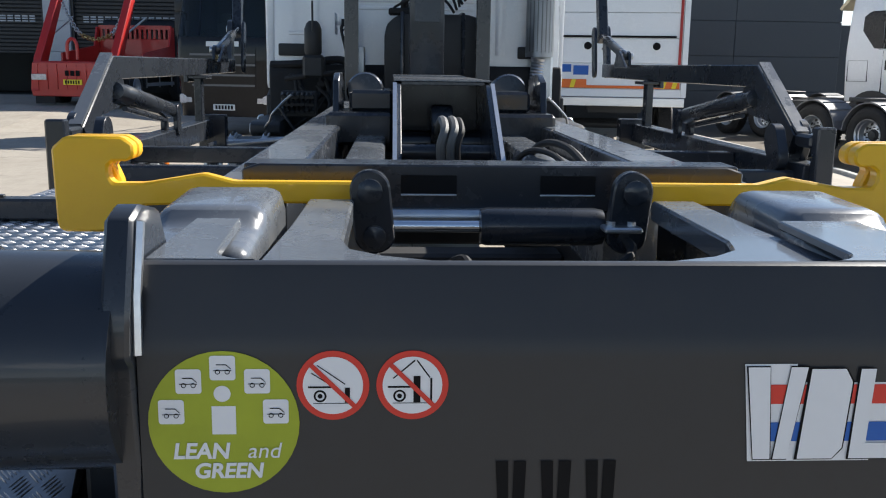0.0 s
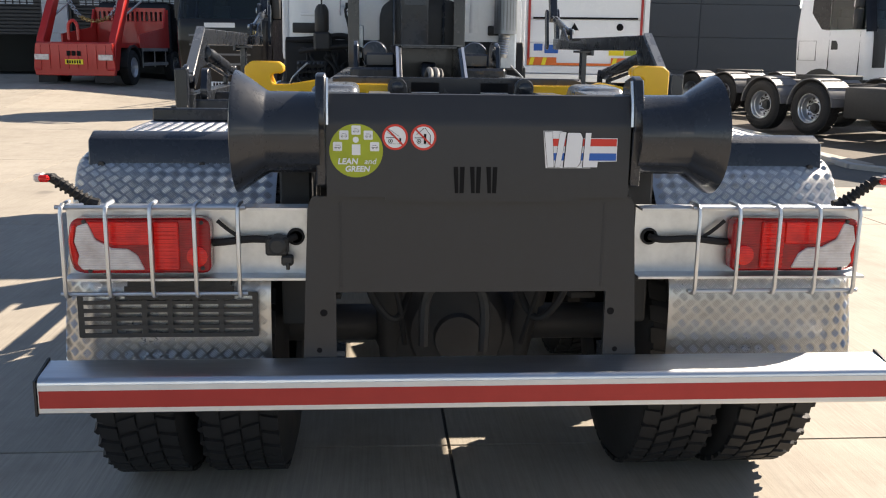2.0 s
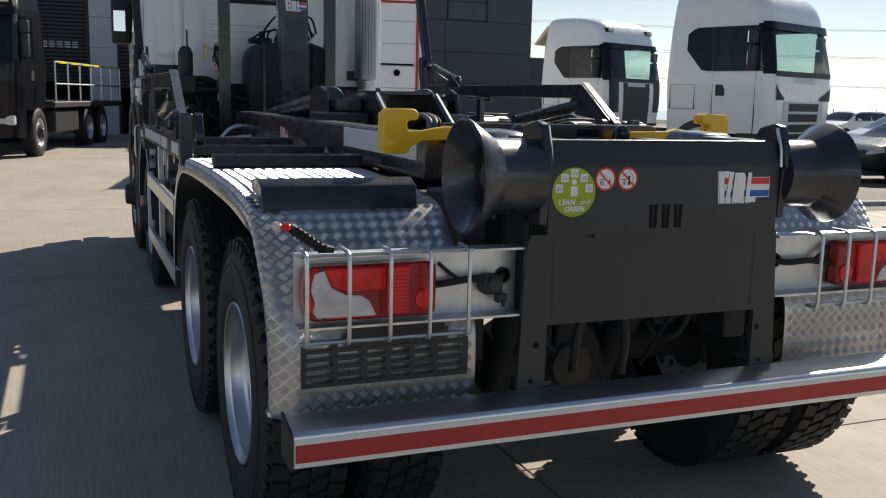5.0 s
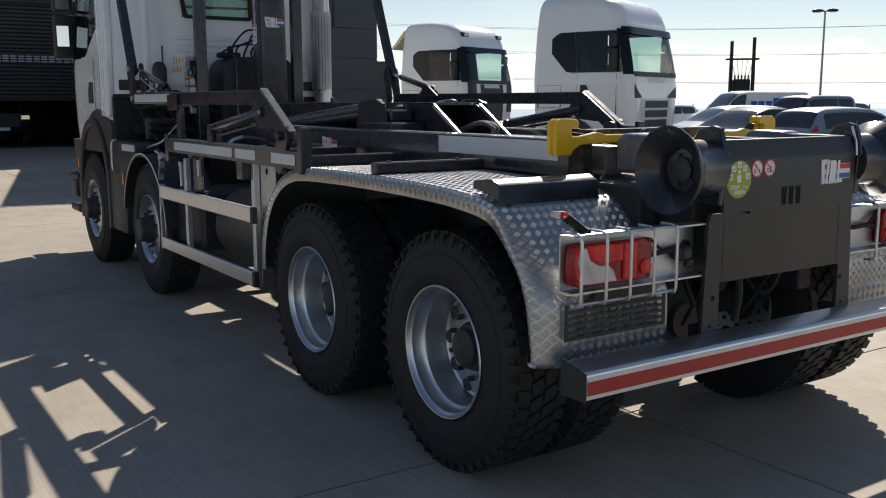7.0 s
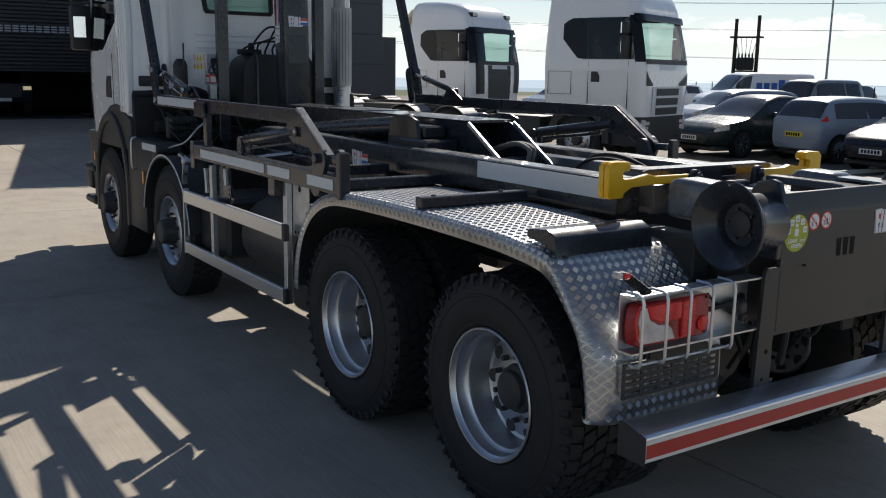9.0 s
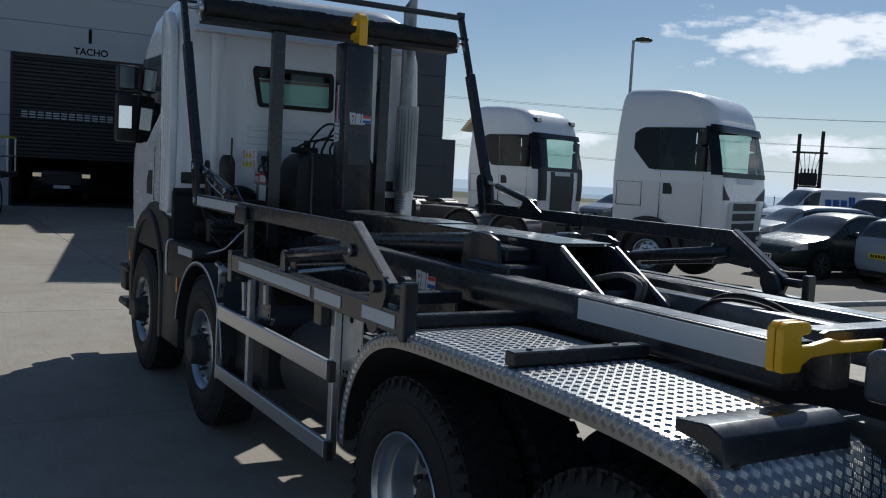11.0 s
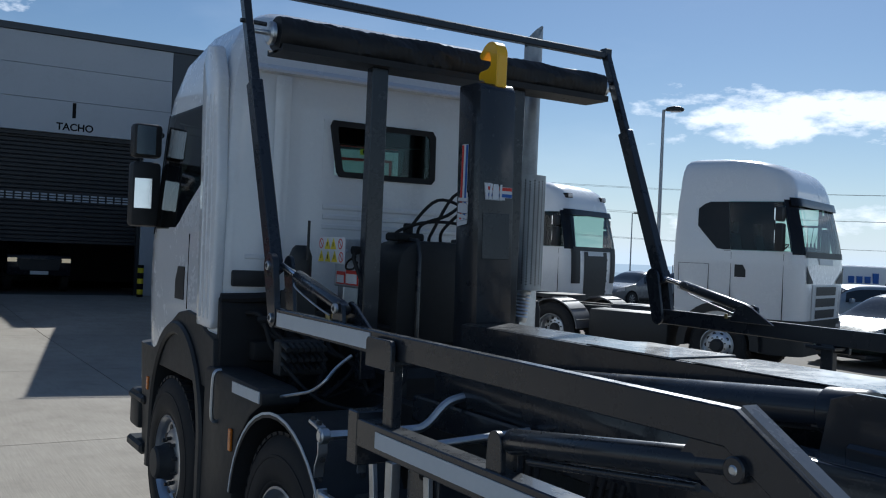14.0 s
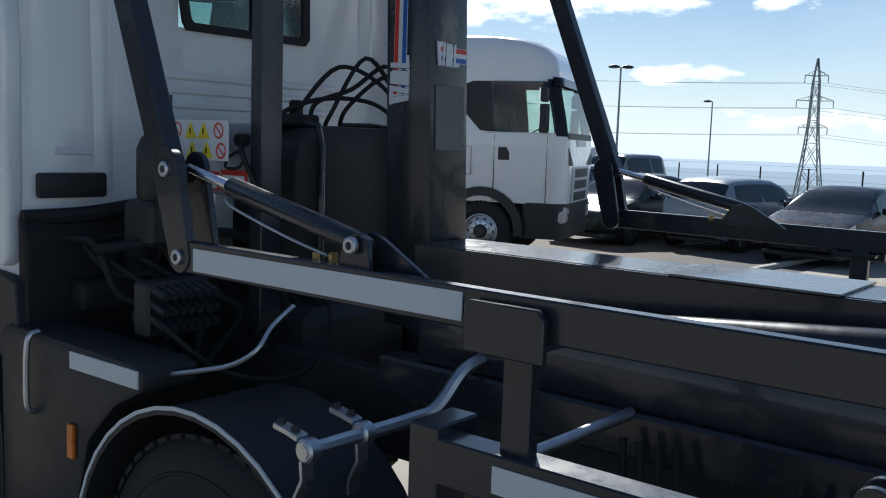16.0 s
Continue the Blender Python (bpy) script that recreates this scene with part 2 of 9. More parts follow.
RED_LENS = prismatic("red_lens", (0.86, 0.020, 0.012), (0.40, 0.006, 0.008))
RED_DARK = prismatic("dark_red_lens", (0.40, 0.008, 0.010), (0.16, 0.003, 0.005))
CLEAR_LENS = prismatic("clear_lens", (0.72, 0.69, 0.68), (0.40, 0.33, 0.31))
AMBER = prismatic("amber_lens", (0.85, 0.24, 0.02), (0.45, 0.09, 0.01))
GLASS = glass("dark_window_glass")
CLEAR = glass("clear_window_glass", (0.80, 0.88, 0.87), 0.02, 1.0)
MIRROR = metal("mirror_glass", (0.85, 0.86, 0.87), 0.06, None, 3, 0.02, 0.0)
CANVAS = plain("black_pvc_sheet", (0.016, 0.016, 0.017), 0.55, 0.3, 9, 0.3)
REDPAINT = paint("red_paint", (0.42, 0.016, 0.012), 0.36, 0.3, 0.10)
BLACKPAINT = paint("black_gloss_paint", (0.008, 0.008, 0.010), 0.14, 0.1, 0.05, spec=0.25)
WHITE_FLAT = plain("white_vinyl", (0.72, 0.73, 0.75), 0.4, 0.08, 30, 0.02)
RED_FLAT = plain("red_vinyl", (0.62, 0.045, 0.03), 0.4, 0.1, 30, 0.02)
BLUE_FLAT = plain("blue_vinyl", (0.02, 0.11, 0.42), 0.4, 0.1, 30, 0.02)
BLACK_FLAT = plain("black_vinyl", (0.005, 0.005, 0.006), 0.7, 0.1, 30, 0.02, spec=0.2)
GREEN_FLAT = plain("lime_green_vinyl", (0.38, 0.44, 0.03), 0.4, 0.55, 9, 0.02)
YELLOW_FLAT = plain("yellow_vinyl", (0.82, 0.66, 0.03), 0.4, 0.1, 30, 0.02)
ORANGE_FLAT = plain("orange_vinyl", (0.75, 0.16, 0.03), 0.4, 0.1, 30, 0.02)
CONCRETE = concrete("brushed_concrete")
JOINT = plain("joint_filler", (0.10, 0.095, 0.085), 0.85, 0.3)
ASPHALT = asphalt("worn_asphalt")
GRASS = grass("rough_grass")
KERB = plain("kerb_concrete", (0.42, 0.41, 0.38), 0.75, 0.35, 6)
CLAD_LIGHT = paint("light_grey_cladding", (0.42, 0.44, 0.47), 0.45, 0.0, 0.12)
CLAD_DARK = paint("anthracite_cladding", (0.055, 0.062, 0.072), 0.45, 0.0, 0.10)
DOOR = paint("dark_roller_door", (0.018, 0.019, 0.022), 0.45, 0.0, 0.10)
GREYPLASTIC = plain("grey_moulded_plastic", (0.15, 0.15, 0.155), 0.55, 0.3, 12)
SLEEVE = plain("grey_taped_sleeve", (0.13, 0.13, 0.125), 0.6, 0.4, 30, 0.3)
SHIELD = metal("dull_heat_shield", (0.36, 0.37, 0.38), 0.45, None, 10, 0.5)
POST = metal("lamp_post_galvanised", (0.42, 0.43, 0.44), 0.5)
WOOD = plain("creosoted_pole", (0.06, 0.045, 0.032), 0.85, 0.5, 5, 0.3)
# Haze is put into the hills' colour, paler and bluer with distance; they glow.
HILLS_HAZE = [Nodes("far_hills_haze_glow").finish((0.05, 0.05, 0.05), 1.0, None, spec=0.0, emit=c, emit_s=1.0) for c in ((0.13, 0.165, 0.16), (0.25, 0.32, 0.37), (0.36, 0.45, 0.53), (0.47, 0.57, 0.66))]

# ---- geometry helpers ----
def box(bm, x0, x1, y0, y1, z0, z1, bev=0.0, seg=1):
    vs = [bm.verts.new((x, y, z)) for x in (x0, x1) for y in (y0, y1) for z in (z0, z1)]
    fs = [bm.faces.new([vs[i] for i in f]) for f in ((0, 1, 3, 2), (4, 6, 7, 5), (0, 4, 5, 1), (2, 3, 7, 6), (0, 2, 6, 4), (1, 5, 7, 3))]
    if bev:
        es = list({e for f in fs for e in f.edges})
        bmesh.ops.bevel(bm, geom=es, offset=bev, segments=seg, affect="EDGES", profile=0.5)
    return bm


def prism(bm, pts, axis, a, b, bev=0.0, seg=1):
    """A polygon of (y, z), (x, z) or (x, y), drawn out along x, y or z from a to b."""
    put = {"x": lambda p, t: (t, p[0], p[1]), "y": lambda p, t: (p[0], t, p[1]), "z": lambda p, t: (p[0], p[1], t)}[axis]
    lo, hi = [bm.verts.new(put(p, a)) for p in pts], [bm.verts.new(put(p, b)) for p in pts]
    n = len(pts)
    fs = [bm.faces.new(lo), bm.faces.new(hi[::-1])]
    fs += [bm.faces.new((lo[i], hi[i], hi[(i + 1) % n], lo[(i + 1) % n])) for i in range(n)]
    bmesh.ops.recalc_face_normals(bm, faces=fs)
    if bev:
        bmesh.ops.bevel(bm, geom=list({e for f in fs for e in f.edges}), offset=bev, segments=seg, affect="EDGES", profile=0.5)
    return bm


def frame_of(d):
    d = Vector(d).normalized()
    a = Vector((0, 0, 1)) if abs(d.z) < 0.9 else Vector((1, 0, 0))
    u = d.cross(a).normalized()
    return u, d.cross(u).normalized()


def lathe(bm, prof, at, axis, seg=28, cap=True):
    """Rings of (radius, height) round an axis."""
    at, axis = Vector(at), Vector(axis).normalized()
    u, v = frame_of(axis)
    rings = [[bm.verts.new(at + axis * h + (u * math.cos(2 * math.pi * i / seg) + v * math.sin(2 * math.pi * i / seg)) * max(r, 0.0005)) for i in range(seg)] for r, h in prof]
    fs = []
    for a, b in zip(rings, rings[1:]):
        fs += [bm.faces.new((a[i], a[(i + 1) % seg], b[(i + 1) % seg], b[i])) for i in range(seg)]
    if cap:
        fs += [bm.faces.new(rings[0][::-1]), bm.faces.new(rings[-1])]
    bmesh.ops.recalc_face_normals(bm, faces=fs)
    return bm


def rod(bm, p, q, r, r2=None, seg=14):
    p, q = Vector(p), Vector(q)
    return lathe(bm, [(r, 0), (r if r2 is None else r2, (q - p).length)], p, q - p, seg)


def tube(bm, pts, r, seg=8, cap=True):
    pts = [Vector(p) for p in pts]
    rings = []
    u = None
    for i, p in enumerate(pts):
        d = (pts[min(i + 1, len(pts) - 1)] - pts[max(i - 1, 0)]).normalized()
        if u is None:
            u, v = frame_of(d)
        else:
            u = (u - d * u.dot(d)).normalized()
            v = d.cross(u)
        rings.append([bm.verts.new(p + (u * math.cos(2 * math.pi * k / seg) + v * math.sin(2 * math.pi * k / seg)) * r) for k in range(seg)])
    fs = []
    for a, b in zip(rings, rings[1:]):
        fs += [bm.faces.new((a[i], a[(i + 1) % seg], b[(i + 1) % seg], b[i])) for i in range(seg)]
    if cap:
        fs += [bm.faces.new(rings[0][::-1]), bm.faces.new(rings[-1])]
    bmesh.ops.recalc_face_normals(bm, faces=fs)
    return bm


def bend(pts, steps=6):
    """A smooth curve through points (Catmull-Rom)."""
    pts = [Vector(p) for p in pts]
    out = []
    for i in range(len(pts) - 1):
        a, b, c, d = pts[max(i - 1, 0)], pts[i], pts[i + 1], pts[min(i + 2, len(pts) - 1)]
        for k in range(steps):
            t = k / steps
            out.append(0.5 * ((2 * b) + (c - a) * t + (2 * a - 5 * b + 4 * c - d) * t * t + (3 * b - a - 3 * c + d) * t ** 3))
    return out + [pts[-1]]


def beam(bm, p, q, w, h, up=(0, 0, 1), bev=0.0):
    """A rectangular bar from p to q, w wide across and h high along up."""
    p, q, up = Vector(p), Vector(q), Vector(up)
    d = (q - p).normalized()
    s = d.cross(up).normalized()
    t = s.cross(d).normalized()
    vs = [bm.verts.new(o + s * a * w / 2 + t * b * h / 2) for o in (p, q) for a, b in ((-1, -1), (1, -1), (1, 1), (-1, 1))]
    fs = [bm.faces.new([vs[i] for i in f]) for f in ((3, 2, 1, 0), (4, 5, 6, 7), (0, 1, 5, 4), (1, 2, 6, 5), (2, 3, 7, 6), (3, 0, 4, 7))]
    bmesh.ops.recalc_face_normals(bm, faces=fs)
    if bev:
        bmesh.ops.bevel(bm, geom=list({e for f in fs for e in f.edges}), offset=bev, segments=1, affect="EDGES", profile=0.5)
    return bm


def disc(bm, c, r, axis="y", sign=-1, seg=40, r0=0.0):
    """A flat disc or ring facing along an axis."""
    c = Vector(c)
    put = {"y": lambda a, b: Vector((a, 0, b)), "x": lambda a, b: Vector((0, a, b)), "z": lambda a, b: Vector((a, b, 0))}[axis]
    out = [bm.verts.new(c + put(r * math.cos(2 * math.pi * i / seg), r * math.sin(2 * math.pi * i / seg))) for i in range(seg)]
    if r0:
        inn = [bm.verts.new(c + put(r0 * math.cos(2 * math.pi * i / seg), r0 * math.sin(2 * math.pi * i / seg))) for i in range(seg)]
        for i in range(seg):
            bm.faces.new((out[i], out[(i + 1) % seg], inn[(i + 1) % seg], inn[i]))
    else:
        bm.faces.new(out)
    return bm


def thing(name, label, category, at=(0, 0, 0), turn=0.0, group="", kind=""):
    ob = new(name)
    ob.matrix_world = pose(*at, 0, 0, turn)
    ob.empty_display_size = 0.2
    return tagged(ob, label, category, group, kind)


def part(name, bm, mat, parent, label="", sharp=32.0):
    me = bpy.data.meshes.new(name)
    bm.normal_update()
    bm.to_mesh(me)
    bm.free()
    me.materials.append(mat)
    for p in me.polygons:
        p.use_smooth = True
    me.set_sharp_from_angle(angle=radians(sharp))
    ob = new(name, me)
    ob.parent = parent
    if label:
        ob["label"] = label
    return ob


def pieces(name, bm, mat, parent, label="", sharp=32.0):
    """Each loose piece of the bmesh as a part of its own; returns the first."""
    first, left = None, set(bm.faces)
    bm.faces.index_update()
    while left:
        start = min(left, key=lambda f: f.index)
        todo, isle = [start], {start}
        while todo:
            for v in todo.pop().verts:
                for f in v.link_faces:
                    if f not in isle:
                        isle.add(f)
                        todo.append(f)
        left -= isle
        one, to = bmesh.new(), {}
        for f in sorted(isle, key=lambda f: f.index):
            for v in f.verts:
                if v not in to:
                    to[v] = one.verts.new(v.co)
            one.faces.new([to[v] for v in f.verts])
        ob = part(name, one, mat, parent, label, sharp)
        first = first or ob
    bm.free()
    return first


def solo(name, bm, mat, label, category="", kind="", group="", sharp=32.0):
    ob = part(name, bm, mat, None, sharp=sharp)
    return tagged(ob, label, category, group, kind)


def B():
    return bmesh.new()


def words(name, text, size, mat, parent, m, depth=0.001, shear=0.0, bold=0.0):
    """Lettering in the built-in font, turned into a mesh."""
    cu = bpy.data.curves.new(name, "FONT")
    cu.body, cu.size, cu.extrude, cu.align_x, cu.shear = text, size, depth, "CENTER", shear
    cu.offset = bold
    tmp = bpy.data.objects.new(name, cu)
    me = bpy.data.meshes.new_from_object(tmp)
    bpy.data.objects.remove(tmp)
    me.materials.clear()
    me.materials.append(mat)
    me.transform(m)
    ob = new(name, me)
    ob.parent = parent
    return ob

# ---- ground, yard and building ----
def step(a, b, t):
    t = min(1.0, max(0.0, (t - a) / (b - a)))
    return t * t * (3 - 2 * t)


def gz(x, y):
    """The yard rises a little towards the building's west end."""
    return 0.12 * step(20, 31, y) + 0.45 * step(18, 27, y) * step(-3, -9, x)


def drop(x, y):
    """The ground falls away beyond the east edge of the car park."""
    d = (x - 34.0 - 0.45 * (y - 8.0)) * 0.91
    return 12.0 * step(0, 45, d) + 33.0 * step(40, 500, d)


def land(r, a):
    x, y = r * math.cos(a), r * math.sin(a)
    return -0.15 - max(drop(x, y), 45.0 * step(90, 600, r)) - 75.0 * step(520, 900, r) + 6.0 * noise.noise((x / 300, y / 300, 0.3)) * step(150, 700, r)


bm = B()
rings = [0, 20, 30, 36, 42, 48, 54, 60, 66, 75, 85, 100, 150, 220, 320, 450, 650, 900, 1300, 1900, 2700, 3400]
grid = [[bm.verts.new((r * math.cos(2 * math.pi * i / 144), r * math.sin(2 * math.pi * i / 144), land(r, 2 * math.pi * i / 144))) for i in range(144)] for r in rings[1:]]
mid = bm.verts.new((0, 0, -0.15))
for i in range(144):
    bm.faces.new((mid, grid[0][i], grid[0][(i + 1) % 144]))
for a, b in zip(grid, grid[1:]):
    for i in range(144):
        bm.faces.new((a[i], b[i], b[(i + 1) % 144], a[(i + 1) % 144]))
solo("ground", bm, GRASS, "rough grass fields falling away from the yard", "ground", "structure")

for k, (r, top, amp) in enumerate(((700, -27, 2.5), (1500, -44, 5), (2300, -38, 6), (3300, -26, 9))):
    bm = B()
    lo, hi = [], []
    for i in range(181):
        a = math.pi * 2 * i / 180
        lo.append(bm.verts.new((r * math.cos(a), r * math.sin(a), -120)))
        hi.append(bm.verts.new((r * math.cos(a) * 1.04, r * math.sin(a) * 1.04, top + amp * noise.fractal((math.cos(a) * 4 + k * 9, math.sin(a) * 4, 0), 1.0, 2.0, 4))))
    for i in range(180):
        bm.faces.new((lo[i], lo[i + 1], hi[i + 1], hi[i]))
    solo("backdrop_hills", bm, HILLS_HAZE[k], "distant line of hills, haze put into its glowing colour", "hills", "structure")

# asphalt car park with its kerb
KERB_LINE = bend([(7.5, 31.0, 0), (7.45, 20.0, 0), (7.3, 14.0, 0), (6.75, 11.6, 0), (6.6, 10.3, 0), (7.1, 9.55, 0), (8.2, 9.25, 0), (16.0, 8.8, 0), (24.0, 8.5, 0), (33.5, 8.2, 0)], 6)
bm = B()
edge = [bm.verts.new((p.x, p.y, -0.03)) for p in KERB_LINE]
bm.faces.new([bm.verts.new((45.0, 34.5, -0.03)), bm.verts.new((56.0, 60, -0.03)), bm.verts.new((7.5, 60, -0.03))] + edge)
bmesh.ops.triangulate(bm, faces=bm.faces[:])
bmesh.ops.recalc_face_normals(bm, faces=bm.faces[:])
solo("road", bm, ASPHALT, "worn brown-grey asphalt of the car park", "asphalt", "structure")

bm = B()
for i in range(-5, 7):
    for j in range(-3, 7):
        x0, y0 = i * 4.6, j * 4.9 + 1.0
        vs = [bm.verts.new((x, y, gz(x, y) - 0.014)) for x, y in ((x0, y0), (x0 + 4.6, y0), (x0 + 4.6, y0 + 4.9), (x0, y0 + 4.9))]
        if x0 > 4 and y0 > 8.5:
            for v in vs:
                v.co.z -= 0.04
        bm.faces.new(vs)
bmesh.ops.remove_doubles(bm, verts=bm.verts[:], dist=0.0005)
YARD = solo("pavement", bm, JOINT, "dark filler in the joints of the concrete yard", "yard", "structure")


def building():
    hall = thing("building", "grey clad workshop with dark roller doors", "workshop", (0, 31, 0), kind="structure")
    top = 8.0
    # bays of roller doors between pilasters, in the hall's own coordinates (y = 0 is the front)
    for n in range(-4, 1):
        x0 = -0.20 + 5.3 * n
        low = {0: 1.75, -1: 1.9, -2: 2.0, -3: 2.0, -4: 0.3}[n]
        bm = B()
        box(bm, x0 + 0.02, x0 + 4.43, 0.305, 0.32, low, 4.95)
        door = part("roller_door", bm, DOOR, hall)
        bm = B()
        box(bm, x0 + 0.02, x0 + 4.43, 0.25, 0.304, low - 0.08, low, 0.01)
        part("bottom_rail", bm, DOOR, door)
        z, slat = low, None
        while z < 4.83:
            if slat is None:
                bm = B()
                prism(bm, [(0.30, 0.0), (0.27, 0.02), (0.27, 0.10), (0.30, 0.12)], "x", x0 + 0.02, x0 + 4.43)
                slat = part("slat", bm, DOOR, door)
                ob = slat
            else:
                ob = new("slat", slat.data)
                ob.parent = door
            ob.matrix_basis = pose(0, 0, z)
            z += 0.125
        slot = None
        for i in range(16):
            for j in range(3):
                if slot is None:
                    bm = B()
                    box(bm, -0.09, 0.09, 0.255, 0.272, 0.0, 0.045)
                    slot = part("vision_slot", bm, CLAD_LIGHT, door)
                    ob = slot
                else:
                    ob = new("vision_slot", slot.data)
                    ob.parent = door
                ob.matrix_basis = pose(x0 + 0.45 + i * 0.237, 0, 2.94 + j * 0.08)
        for k in range(5):
            bm = B()
            box(bm, x0 - 0.85, x0, 0.0, 0.34, 0.99 * k + 0.004, 0.99 * k + 0.986, 0.008)
            part("panel", bm, CLAD_LIGHT, hall)
        bm = B()
        box(bm, x0 - 0.001, x0 + 0.10, 0.12, 0.36, 0, 4.95, 0.01)
        box(bm, x0 + 4.35, x0 + 4.451, 0.12, 0.36, 0, 4.95, 0.01)
        box(bm, x0 + 0.10, x0 + 4.35, 0.12, 0.36, 4.83, 4.95)
        part("door_frame", bm, DOOR, hall)
    bm = B()
    box(bm, 4.25, 5.03, 0.0, 0.34, 0, 4.95, 0.01)
    part("panel", bm, CLAD_LIGHT, hall)
    for n in range(-5, 1):
        for k, (z0, z1) in enumerate(((4.955, 5.92), (5.93, 6.90), (6.91, 7.84))):
            bm = B()
            box(bm, -1.05 + 5.3 * n + 0.004, min(5.03, 4.25 + 5.3 * n) - 0.004 if n < 0 else 5.03, 0.0, 0.30, z0, z1, 0.008)
            part("panel", bm, CLAD_LIGHT, hall)
    bm = B()
    box(bm, -28, 8.0, -0.06, 0.40, 7.85, 8.05, 0.01)
    part("coping", bm, CLAD_DARK, hall)
    bm = B()
    box(bm, 5.04, 8.0, 0.0, 0.3, -0.3, 7.84)
    box(bm, -28, -27.7, 0.35, 14, -0.3, 7.84)
    box(bm, 7.7, 8.0, 0.31, 14, -0.3, 7.84)
    box(bm, -28, 8, 14, 14.3, -0.3, 7.84)
    part("wall", bm, CLAD_DARK, hall)
    bm = B()
    box(bm, -28, 8, 0.31, 14, 7.6, 7.8)
    part("roof", bm, CLAD_DARK, hall)
    words("bay_number", "1", 0.60, BLACK_FLAT, hall, Matrix.Translation((2.14, -0.004, 5.46)) @ pose(0, 0, 0, 90, 0, 0), 0.002, 0.0, 0.022)
    words("bay_sign", "TACHO", 0.30, BLACK_FLAT, hall, Matrix.Translation((2.18, -0.004, 5.06)) @ pose(0, 0, 0, 90, 0, 0), 0.002, 0.0, 0.008)
    words("bay_sign", "M.O.T LANE", 0.30, BLACK_FLAT, hall, Matrix.Translation((-3.4, -0.004, 5.26)) @ pose(0, 0, 0, 90, 0, 0), 0.002, 0.0, 0.008)
    bm = B()
    rod(bm, (4.15, -0.6, 0), (4.15, -0.6, 1.1), 0.09)
    bollard = part("bollard", bm, BLACK_FLAT, hall)
    for k in range(3):
        bm = B()
        rod(bm, (4.15, -0.6, 0.2 + 0.33 * k), (4.15, -0.6, 0.35 + 0.33 * k), 0.093)
        part("band", bm, YELLOW_FLAT, bollard, "yellow warning band")

    office = thing("office_block", "anthracite clad office block with one window", "building", (0, 27.5, 0), kind="structure")
    bm = B()
    box(bm, 6.5, 13.46, 0.04, 9.0, 0, 6.28)
    box(bm, 13.46, 14.35, 0.5, 4.0, 0, 3.1, 0.02)
    part("wall", bm, CLAD_DARK, office)
    for k in range(6):
        xs = (6.5, 10.27, 11.78, 13.5) if k == 4 else (6.5, 10.2, 13.5)
        for a, b in zip(xs, xs[1:]):
            if k == 4 and a == 10.27:
                continue
            bm = B()
            box(bm, a + 0.006, b - 0.006, 0.0, 0.039, 1.05 * k + 0.006, 1.05 * k + 1.044, 0.008)
            part("panel", bm, CLAD_DARK, office)
    for k in range(6):
        bm = B()
        box(bm, 13.461, 13.5, 0.05, 9.0, 1.05 * k + 0.006, 1.05 * k + 1.044, 0.008)
        part("panel", bm, CLAD_DARK, office)
    bm = B()
    for a, b, c, d in ((10.28, 10.34, 4.21, 5.24), (11.71, 11.77, 4.21, 5.24), (10.34, 11.71, 4.21, 4.27), (10.34, 11.71, 5.18, 5.24), (10.34, 11.71, 4.82, 4.86)):
        box(bm, a, b, -0.01, 0.038, c, d)
    win = part("window", bm, PLASTIC, office)
    bm = B()
    box(bm, 10.34, 11.71, 0.015, 0.03, 4.27, 5.18)
    part("pane", bm, GLASS, win)
    bm = B()
    box(bm, 6.45, 13.55, -0.05, 9.0, 6.285, 6.40, 0.01)
    part("coping", bm, CLAD_DARK, office)


building()

# ---- the hooklift truck ----
TRUCK = thing("hooklift_truck", "white four-axle hooklift truck with anthracite lifting frame", "truck")


def tyre_mesh(r, w, lugs):
    """A tyre round the x axis, its outer face at x = 0, inwards to x = w."""
    bm = B()
    prof = [(0.292, 0.02), (0.306, 0.002), (0.318, -0.004), (0.324, -0.004), (0.33, -0.009), (0.37, -0.013), (0.41, -0.012), (0.43, -0.008), (0.433, -0.011), (0.442, -0.011), (0.445, -0.006), (0.47, 0.0), (r - 0.035, 0.012), (r - 0.012, 0.035), (r - 0.012, w - 0.035), (r - 0.035, w - 0.012), (0.43, w + 0.004), (0.36, w + 0.008), (0.31, w), (0.292, w - 0.02)]
    lathe(bm, prof, (0, 0, 0), (1, 0, 0), 48, cap=False)
    return bm


def tread_mesh(r, w, lugs):
    """The raised blocks of the tread."""
    bm = B()
    n = 44
    for i in range(n):
        for k in range(4):
            a = 2 * math.pi * (i + (0.5 if k % 2 else 0)) / n
            half = 0.8 * math.pi / n
            x0, x1 = 0.018 + k * (w - 0.036) / 4 + 0.004, 0.018 + (k + 1) * (w - 0.036) / 4 - 0.004
            skew = (0.35 if k in (1, 2) else -0.2) * half
            q = []
            for rr in (r - 0.016, r):
                for x, s in ((x0, -skew), (x1, skew)):
                    for e in (-half * 0.86, half * 0.86):
                        q.append(bm.verts.new((x, rr * math.sin(a + e + s), rr * math.cos(a + e + s))))
            for f in ((4, 5, 7, 6), (0, 1, 5, 4), (2, 6, 7, 3), (0, 4, 6, 2), (1, 3, 7, 5)):
                bm.faces.new([q[j] for j in f])
    if lugs:
        for i in range(n):
            a = 2 * math.pi * i / n
            rod(bm, (0.008, (r - 0.055) * math.sin(a), (r - 0.055) * math.cos(a)), (0.016, (r - 0.012) * math.sin(a), (r - 0.012) * math.cos(a)), 0.012, 0.016, 5)
    bmesh.ops.recalc_face_normals(bm, faces=bm.faces[:])
    return bm


